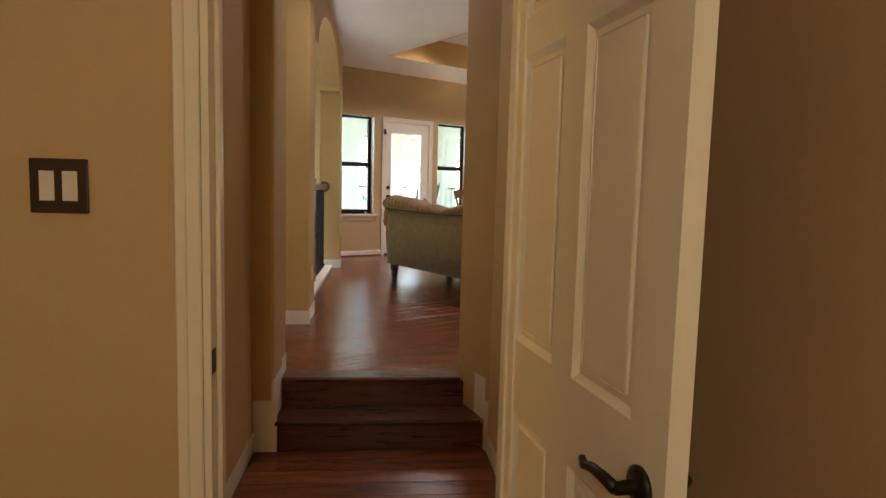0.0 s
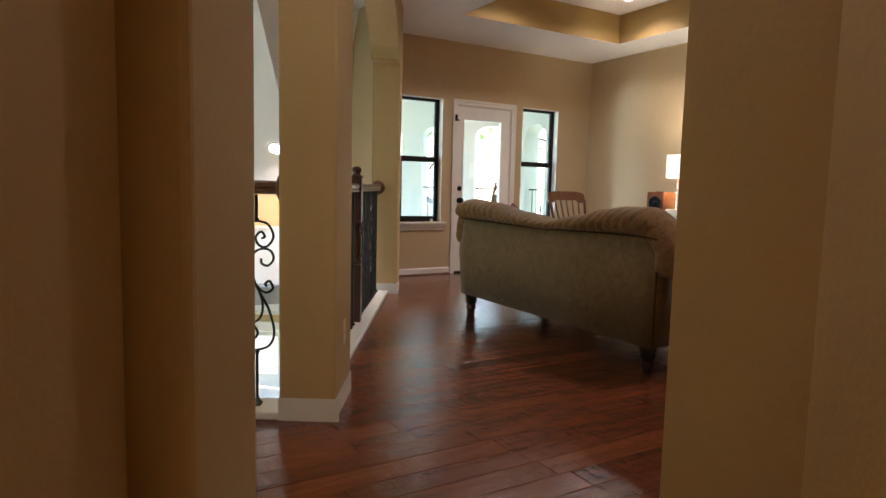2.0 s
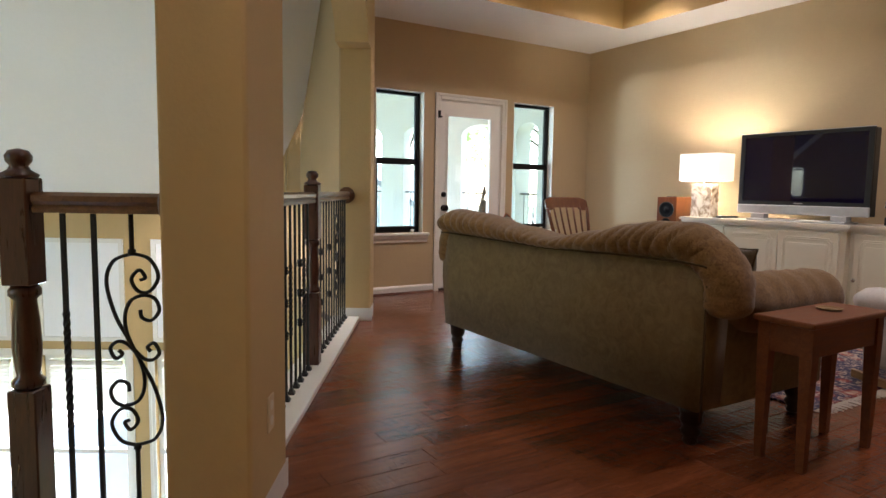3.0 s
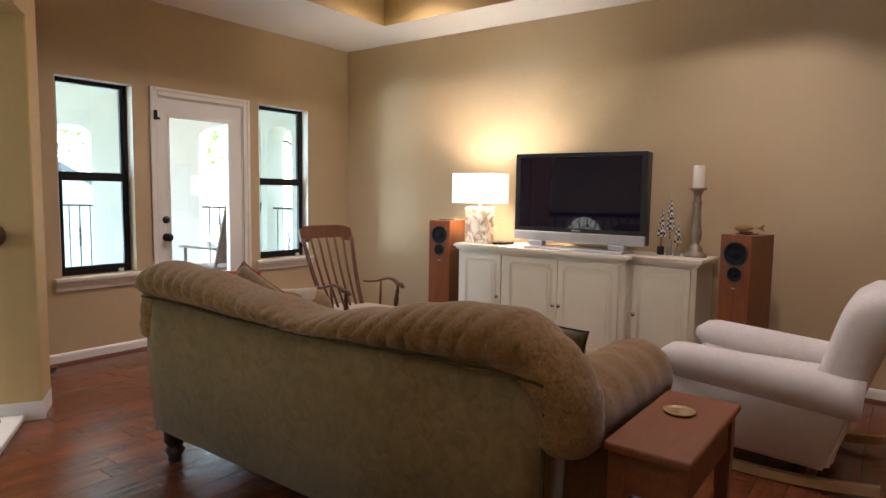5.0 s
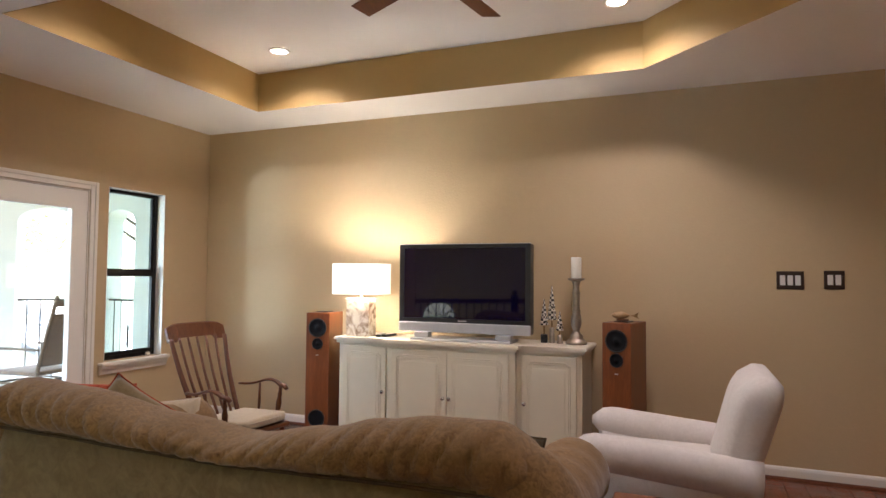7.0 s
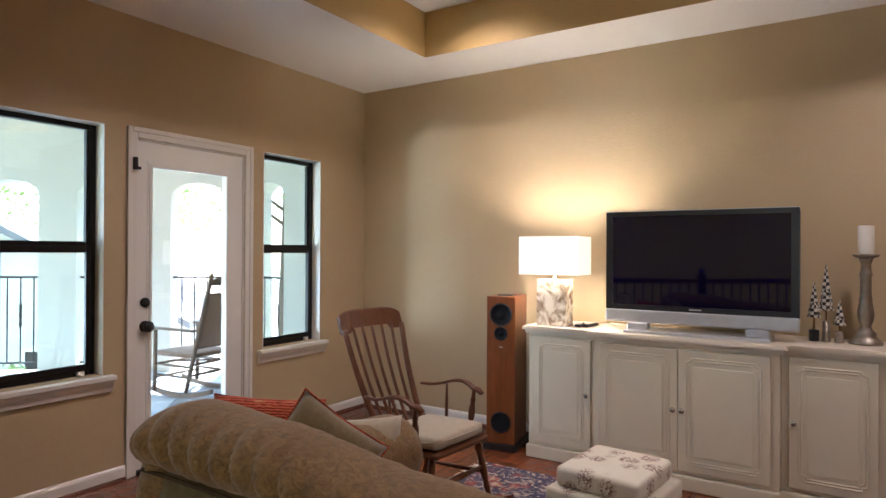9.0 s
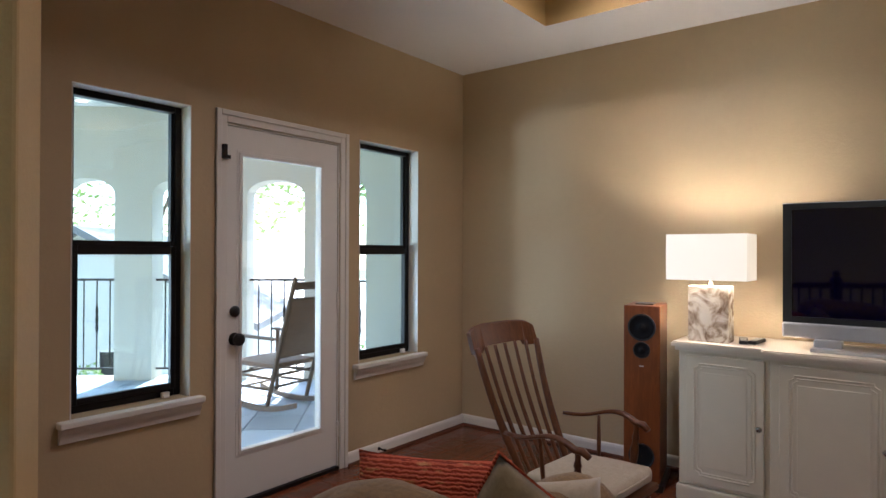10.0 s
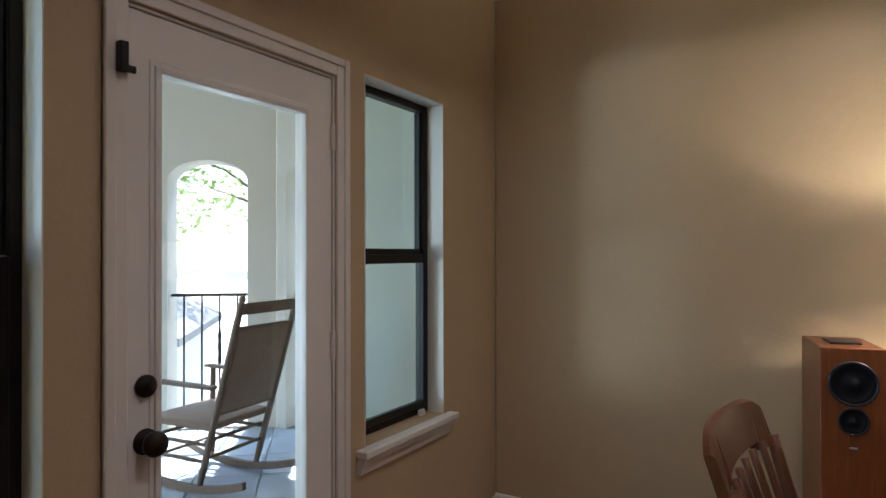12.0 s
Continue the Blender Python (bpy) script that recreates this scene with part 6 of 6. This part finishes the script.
# ---------------------------------------------------------------- porch things
for k, (a, b) in enumerate(ARCHES[1:] + [(0.10, 0.58)]):
    m = (PORCH @ pose(0, 0.12, PF)) if k < len(ARCHES) - 1 else (SIDE @ pose(0, 0.12, PF))
    if k == len(ARCHES) - 1:
        a, b = 0.10, 0.58
    r = thing("porch_railing", m, "black iron porch railing in an arched opening", "railing", "porch railings")
    part("top_rail", boxed(a + 0.002, b - 0.002, -0.02, 0.02, 1.075, 1.10, 0.003, 1), M_IRON, r)
    part("bottom_rail", boxed(a + 0.002, b - 0.002, -0.015, 0.015, 0.10, 0.12, 0.003, 1), M_IRON, r)
    for j in range(4):
        x = a + (b - a) * (j + 0.7) / 4.4
        bb = part("baluster", lathe(bmesh.new(), [(0.008, 0.12), (0.008, 1.075)], 4, pose(x, 0, 0)), M_IRON, r)
        if j == 2:
            part("twist", lathe(bmesh.new(), [(0.008, 0.5), (0.018, 0.55), (0.012, 0.60), (0.018, 0.65), (0.012, 0.70), (0.018, 0.75), (0.008, 0.8)], 8, pose(x, 0, 0)), M_IRON, bb)
for x, y in ((5.52, 11.66), (5.66, 11.86), (5.68, 10.30)):
    d = thing("porch_downlight", pose(x, y, 2.915), "round recessed porch ceiling light", "ceiling light", "porch ceiling lights")
    part("trim_ring", lathe(bmesh.new(), [(0.055, 0.0), (0.08, 0.0), (0.08, -0.006), (0.057, -0.008)], 24, None, False), M_WHITE, d)
    part("lens", lathe(bmesh.new(), [(0.056, -0.003), (0.001, -0.004)], 20, None, False), M_LENS, d)

# porch rocker, looks along +y in its own frame
pr = thing("porch_rocking_chair", pose(6.42, 9.62, PF, 0, 0, 5), "weathered wooden porch rocking chair with a woven back", "rocking chair")
for sx in (-1, 1):
    x = sx * 0.235
    part("back_post", turned((x, -0.15, 0.045), (x * 1.03, -0.50, 1.19), [(0, 0.016), (0.1, 0.021), (0.9, 0.020), (0.95, 0.022), (0.965, 0.014), (0.98, 0.022), (1, 0.012)], 12), M_GREYWOOD, pr, smooth=True)
    part("front_post", turned((x * 1.08, 0.26, 0.045), (x * 1.08, 0.25, 0.64), [(0, 0.016), (0.1, 0.021), (1, 0.019)], 12), M_GREYWOOD, pr, smooth=True)
    ar = boxed(min(x * 1.0, x * 1.25), max(x * 1.0, x * 1.25), -0.30, 0.32, 0.64, 0.662, 0.008, 2)
    part("armrest", ar, M_GREYWOOD, pr)
    part("runner", runner_mesh(x, -0.50, 0.46, 0.004, 0.075, 0.030, 0.045), M_GREYWOOD, pr)
    for z in (0.20, 0.30):
        part("stretcher", turned((x, -0.17 - z * 0.1, z), (x, 0.255, z), [(0, 0.010), (0.5, 0.013), (1, 0.010)], 8), M_GREYWOOD, pr, smooth=True)
for y, zs in ((0.255, (0.17, 0.30)), (-0.20, (0.22, 0.32))):
    for z in zs:
        part("stretcher", turned((-0.235, y, z), (0.235, y, z), [(0, 0.010), (0.5, 0.013), (1, 0.010)], 8), M_GREYWOOD, pr, smooth=True)
part("seat", soft_box(bmesh.new(), -0.255, 0.255, -0.25, 0.28, 0.385, 0.43, 0.018, 3), M_WOVEN, pr, "woven rush seat", True)
bk = lambda f: -0.15 - 0.35 * f
for nm, f0, f1 in (("top_slat", 0.90, 0.96), ("slat", 0.80, 0.84), ("slat", 0.38, 0.41)):
    z0, z1 = 0.045 + 1.145 * f0, 0.045 + 1.145 * f1
    p = bmesh.new()
    prism(p, [(bk(f0) - 0.012, z0), (bk(f1) - 0.012, z1), (bk(f1) + 0.012, z1), (bk(f0) + 0.012, z0)], -0.225, 0.225, Matrix(((0, 1, 0, 0), (1, 0, 0, 0), (0, 0, 1, 0), (0, 0, 0, 1))))
    part(nm, p, M_GREYWOOD, pr)
p = bmesh.new()
f0, f1 = 0.395, 0.82
c = p.verts.new((0, (bk(f0) + bk(f1)) / 2 - 0.028, 0.045 + 1.145 * (f0 + f1) / 2))
q = [p.verts.new((x, bk(f) - 0.012, 0.045 + 1.145 * f)) for x, f in ((-0.215, f0), (0.215, f0), (0.215, f1), (-0.215, f1))]
q2 = [p.verts.new((x, bk(f) + 0.012, 0.045 + 1.145 * f)) for x, f in ((-0.215, f0), (0.215, f0), (0.215, f1), (-0.215, f1))]
for i in range(4):
    p.faces.new((q[i], q[(i + 1) % 4], c))
    p.faces.new((q[i], q[(i + 1) % 4], q2[(i + 1) % 4], q2[i]))
p.faces.new(q2)
part("woven_back", p, M_WOVEN, pr, "rush back woven in four triangles")

# ---------------------------------------------------------------- outdoors
M_LEAF, lnt, lb_ = shader("tree_leaves", 0.6)
lb_.inputs["Base Color"].default_value = (0.09, 0.15, 0.04, 1)
lnt.links.new(ramp(lnt, tex_noise(lnt, 1.5, 3), [(0.35, (0.06, 0.11, 0.025)), (0.65, (0.15, 0.22, 0.06))]), lb_.inputs["Base Color"])
ltr = lnt.nodes.new("ShaderNodeBsdfTranslucent")
ltr.inputs["Color"].default_value = (0.30, 0.43, 0.14, 1)
lmx = lnt.nodes.new("ShaderNodeMixShader")
lmx.inputs[0].default_value = 0.5
lnt.links.new(lb_.outputs[0], lmx.inputs[1])
lnt.links.new(ltr.outputs[0], lmx.inputs[2])
lnt.links.new(lmx.outputs[0], lnt.nodes["Material Output"].inputs["Surface"])
M_BARK = wood("tree_bark", (0.06, 0.045, 0.03), (0.14, 0.11, 0.08), 1, 0.9, (4, 4, 1))


def tree(x, y, h, crown, seed, name="tree", label="tall leafy garden tree beyond the porch"):
    rnd = random.Random(seed)
    t = thing(name, pose(x, y, -3.4), label, "tree" if name == "tree" else "shrub", "garden trees" if name == "tree" else "garden shrubs")
    bm = bmesh.new()
    if name == "tree":
        sweep(bm, [(0, 0, 0), (0.1, 0.05, h * 0.25), (0.05, -0.1, h * 0.5), (0, 0, h * 0.8)], [0.22, 0.17, 0.13, 0.05], 10)
        for k in range(9):
            a, z = rnd.uniform(0, 6.28), h * rnd.uniform(0.35, 0.7)
            r = crown * rnd.uniform(0.5, 0.9)
            sweep(bm, [(0.05, -0.05, z), (r * 0.5 * math.cos(a), r * 0.5 * math.sin(a), z + r * 0.35), (r * math.cos(a), r * math.sin(a), z + r * 0.5)], [0.08, 0.05, 0.02], 7)
    else:
        for k in range(6):
            a = rnd.uniform(0, 6.28)
            sweep(bm, [(0, 0, 0), (crown * 0.5 * math.cos(a), crown * 0.5 * math.sin(a), h * 0.7)], [0.03, 0.01], 6)
    part("trunk", bm, M_BARK, t, smooth=True)
    verts, faces = [], []
    clumps = [(rnd.uniform(-1, 1) * crown, rnd.uniform(-1, 1) * crown, h * rnd.uniform(0.42 if name == "tree" else 0.15, 1.0), rnd.uniform(0.25, 0.55) * crown * 0.7) for k in range(60 if name == "tree" else 14)]
    for cx, cy, cz, cr in clumps:
        if cx * cx + cy * cy > crown * crown:
            continue
        for j in range(130 if name == "tree" else 90):
            d = Vector((rnd.gauss(0, 1), rnd.gauss(0, 1), rnd.gauss(0, 0.8))).normalized() * cr * rnd.uniform(0.4, 1)
            p = Vector((cx, cy, cz)) + d
            s = rnd.uniform(0.08, 0.17) * (1 if name == "tree" else 0.5)
            u = Vector((rnd.gauss(0, 1), rnd.gauss(0, 1), rnd.gauss(0, 1))).normalized()
            v = u.orthogonal().normalized()
            i = len(verts)
            verts += [tuple(p - u * s), tuple(p + v * s * 0.5), tuple(p + u * s), tuple(p - v * s * 0.5)]
            faces.append((i, i + 1, i + 2, i + 3))
    me = bpy.data.meshes.new("crown")
    me.from_pydata(verts, [], faces)
    me.materials.append(M_LEAF)
    c = new("crown", me)
    c.parent = t
    return t


tree(14.5, 27.5, 12.5, 4.6, 1)
tree(20.0, 23.0, 13.0, 4.8, 2)
tree(24.5, 18.0, 12.0, 4.4, 3)
tree(8.5, 30.0, 12.5, 4.6, 4)
for k, (x, y, h) in enumerate(((9.4, 15.2, 2.6), (10.9, 14.2, 3.1), (12.3, 12.6, 2.7), (7.6, 16.8, 2.5), (13.6, 11.4, 2.9))):
    tree(x, y, h, 1.1, 20 + k, "shrub", "rounded green garden shrub below the porch")
hs = thing("neighbour_house", pose(9.6, 21.5, -3.4, 0, 0, -48), "pale neighbouring house with a grey gable roof", "house")
part("wall", grid_wall(-4, 4, 0, 3.0, 0, 5.0, [(-1.9, -1.1, 0.9, 2.3), (0.4, 1.2, 0.9, 2.3)]), paint("pale_siding", (0.62, 0.62, 0.58), 0.8), hs)
part("gable", prism(bmesh.new(), [(-4, 3.0), (4, 3.0), (0, 5.2)], 0.05, 4.95), paint("pale_gable", (0.62, 0.62, 0.58), 0.8), hs)
rf = bmesh.new()
prism(rf, [(-4.4, 2.78), (0, 5.2), (0, 5.38), (-4.4, 2.96)], -0.4, 5.4)
prism(rf, [(4.4, 2.78), (0, 5.2), (0, 5.38), (4.4, 2.96)], -0.4, 5.4)
part("roof", rf, paint("grey_shingle", (0.22, 0.22, 0.22), 0.9, 0.15, 12, 0.4), hs)
for a in (-1.9, 0.4):
    w = part("window", grid_wall(a, a + 0.8, 0.9, 2.3, -0.02, 0.05, [(a + 0.06, a + 0.74, 0.96, 2.24)]), M_WHITE, hs)
    part("pane", boxed(a + 0.06, a + 0.74, 0.02, 0.03, 0.96, 2.24), M_BLACK, w)

# ---------------------------------------------------------------- porch slates


def inside(x, y, pts):
    n, hit = len(pts), False
    for i in range(n):
        (xa, ya), (xb, yb) = pts[i], pts[(i + 1) % n]
        if (ya > y) != (yb > y) and x < (xb - xa) * (y - ya) / (yb - ya) + xa:
            hit = not hit
    return hit


def chamfered(w, d, h, e=0.004):
    """A slab with a chamfered top edge, its top at z = 0."""
    bm = bmesh.new()
    lo = [bm.verts.new((x, y, -h)) for x, y in ((-w / 2, -d / 2), (w / 2, -d / 2), (w / 2, d / 2), (-w / 2, d / 2))]
    mi = [bm.verts.new((x, y, -e)) for x, y in ((-w / 2, -d / 2), (w / 2, -d / 2), (w / 2, d / 2), (-w / 2, d / 2))]
    hi = [bm.verts.new((x, y, 0)) for x, y in ((-w / 2 + e, -d / 2 + e), (w / 2 - e, -d / 2 + e), (w / 2 - e, d / 2 - e), (-w / 2 + e, d / 2 - e))]
    for a, b in ((lo, mi), (mi, hi)):
        for i in range(4):
            bm.faces.new((a[i], a[(i + 1) % 4], b[(i + 1) % 4], b[i]))
    bm.faces.new(hi)
    return bm


M_SLATEPIECE = paint("porch_slate_piece", (0.40, 0.50, 0.60), 0.55, 0.16, 24, 0.35, 4)
nt = M_SLATEPIECE.node_tree
info = nt.nodes.new("ShaderNodeObjectInfo")
hsv = nt.nodes.new("ShaderNodeHueSaturation")
rr = nt.nodes.new("ShaderNodeMapRange")
rr.inputs["To Min"].default_value, rr.inputs["To Max"].default_value = 0.7, 1.25
nt.links.new(info.outputs["Random"], rr.inputs["Value"])
nt.links.new(rr.outputs["Result"], hsv.inputs["Value"])
old = nt.nodes["Principled BSDF"].inputs["Base Color"].links[0].from_socket
nt.links.new(old, hsv.inputs["Color"])
nt.links.new(hsv.outputs["Color"], nt.nodes["Principled BSDF"].inputs["Base Color"])
porch_floor = bpy.data.objects["floor_porch"]
shared = None
for i in range(-2, 22):
    for j in range(-10, 26):
        p = Matrix.Rotation(radians(42), 3, "Z") @ Vector((-2 + 0.41 * i, -1 + 0.41 * j, 0)) + Vector((5, 9, 0))
        if not inside(p.x, p.y, poly) or p.y < WY + 0.18:
            continue
        if shared is None:
            o = part("slate", chamfered(0.402, 0.402, 0.014, 0.003), M_SLATEPIECE, porch_floor)
            shared = o.data
        else:
            o = new("slate", shared)
            o.parent = porch_floor
        o.location, o.rotation_euler = (p.x, p.y, PF), (0, 0, radians(42))

# ---------------------------------------------------------------- floor planks, laid along x
FLOORPOLY = [tuple(hall(*q))[:2] for q in ((-1.34, 0.06), (4.2, 0.06))] + [(9.2, -0.2), (9.2, WY), (3.42, WY)] + [tuple(hall(*q))[:2] for q in ((-0.60, 4.62), (-0.60, 1.46), (-1.34, 1.46))]
floor_ob = bpy.data.objects["floor"]
rnd = random.Random(7)
PW = 0.127
LENGTHS = (0.45, 0.62, 0.78, 0.95, 1.12, 1.30)
plank_mesh = {}
left_over = bmesh.new()
count = 0
cutters = ((HALL @ Vector((0, 0.06, 0)), (HALL.to_3x3() @ Vector((0, -1, 0)))), (HALL @ Vector((-0.60, 0, 0)), (HALL.to_3x3() @ Vector((-1, 0, 0)))))
EDGE_LEFT = (HALL @ Vector((-1.34, 0, 0)), HALL.to_3x3() @ Vector((-1, 0, 0)))
EDGE_FAR = (HALL @ Vector((0, 1.46, 0)), HALL.to_3x3() @ Vector((0, 1, 0)))
row = 0
y = 0.0
while y < WY:
    x = 0.2 - rnd.uniform(0, 0.9)
    while x < 9.1:
        L = rnd.choice(LENGTHS)
        cx, cy = x + L / 2, y + PW / 2
        corners = [(x + 0.01, y + 0.01), (x + L - 0.01, y + 0.01), (x + 0.01, y + PW - 0.01), (x + L - 0.01, y + PW - 0.01)]
        n_in = sum(inside(px, py, FLOORPOLY) for px, py in corners + [(cx, cy)])
        if n_in and cy + PW / 2 < WY + 0.1 and (cy < 3.28 or x < TX):
            near = 1.0 < cx and x + L < TX + 0.1 and 2.2 < cy
            if n_in == 5 and near and count < 300:
                if L not in plank_mesh:
                    o = part("plank", chamfered(L - 0.0016, PW - 0.0016, 0.011, 0.0022), M_PLANK, floor_ob)
                    plank_mesh[L] = o.data
                else:
                    o = new("plank", plank_mesh[L])
                    o.parent = floor_ob
                o.location = (cx, cy, rnd.uniform(-0.0006, 0.0006))
                count += 1
            else:
                b = chamfered(L - 0.0016, PW - 0.0016, 0.011, 0.0022)
                bmesh.ops.transform(b, matrix=Matrix.Translation((cx, cy, 0)), verts=b.verts)
                hv = HALL.inverted() @ Vector((cx, cy, 0))
                if cy > 3.28 and x + L > TX:
                    bmesh.ops.bisect_plane(b, geom=b.verts[:] + b.edges[:] + b.faces[:], plane_co=(TX + 0.07, 0, 0), plane_no=(1, 0, 0), clear_outer=True)
                for co, no in (EDGE_LEFT, EDGE_FAR) if hv.x < -0.4 and hv.y < 1.6 else ():
                    if no.y > 0.5 and hv.x > -0.6:
                        continue
                    bmesh.ops.bisect_plane(b, geom=b.verts[:] + b.edges[:] + b.faces[:], plane_co=co, plane_no=no, clear_outer=True)
                for co, no in cutters:
                    if no.y > 0.2 and hv.y < 1.4:
                        continue
                    bmesh.ops.bisect_plane(b, geom=b.verts[:] + b.edges[:] + b.faces[:], plane_co=co, plane_no=no, clear_outer=True)
                me = bpy.data.meshes.new("tmp")
                b.to_mesh(me)
                b.free()
                left_over.from_mesh(me)
                bpy.data.meshes.remove(me)
        x += L
    y += PW
    row += 1
tagged(part("plank_rest", left_over, M_PLANK_ISLAND, floor_ob), kind="stuff")

# ---- hall planks, laid across the hall
hall_floor = bpy.data.objects["floor_hall"]
for nm, host, a0, a1, v0, v1 in (("plank", hall_floor, -1.75, -0.25, -0.57, 0.615), ("plank", bpy.data.objects["floor_first_room"], -3.2, -1.75, -1.6, 0.79)):
    u, mesh = a0, None
    while u < a1 - 0.01:
        w = min(PW, a1 - u)
        if mesh is None or w < PW:
            o = part(nm, chamfered(v1 - v0, w - 0.0016, 0.011, 0.0022), M_PLANK, host)
            mesh = o.data
        else:
            o = new(nm, mesh)
            o.parent = host
        o.matrix_local = HALL @ pose((v0 + v1) / 2, u + w / 2, LOW)
        u += PW
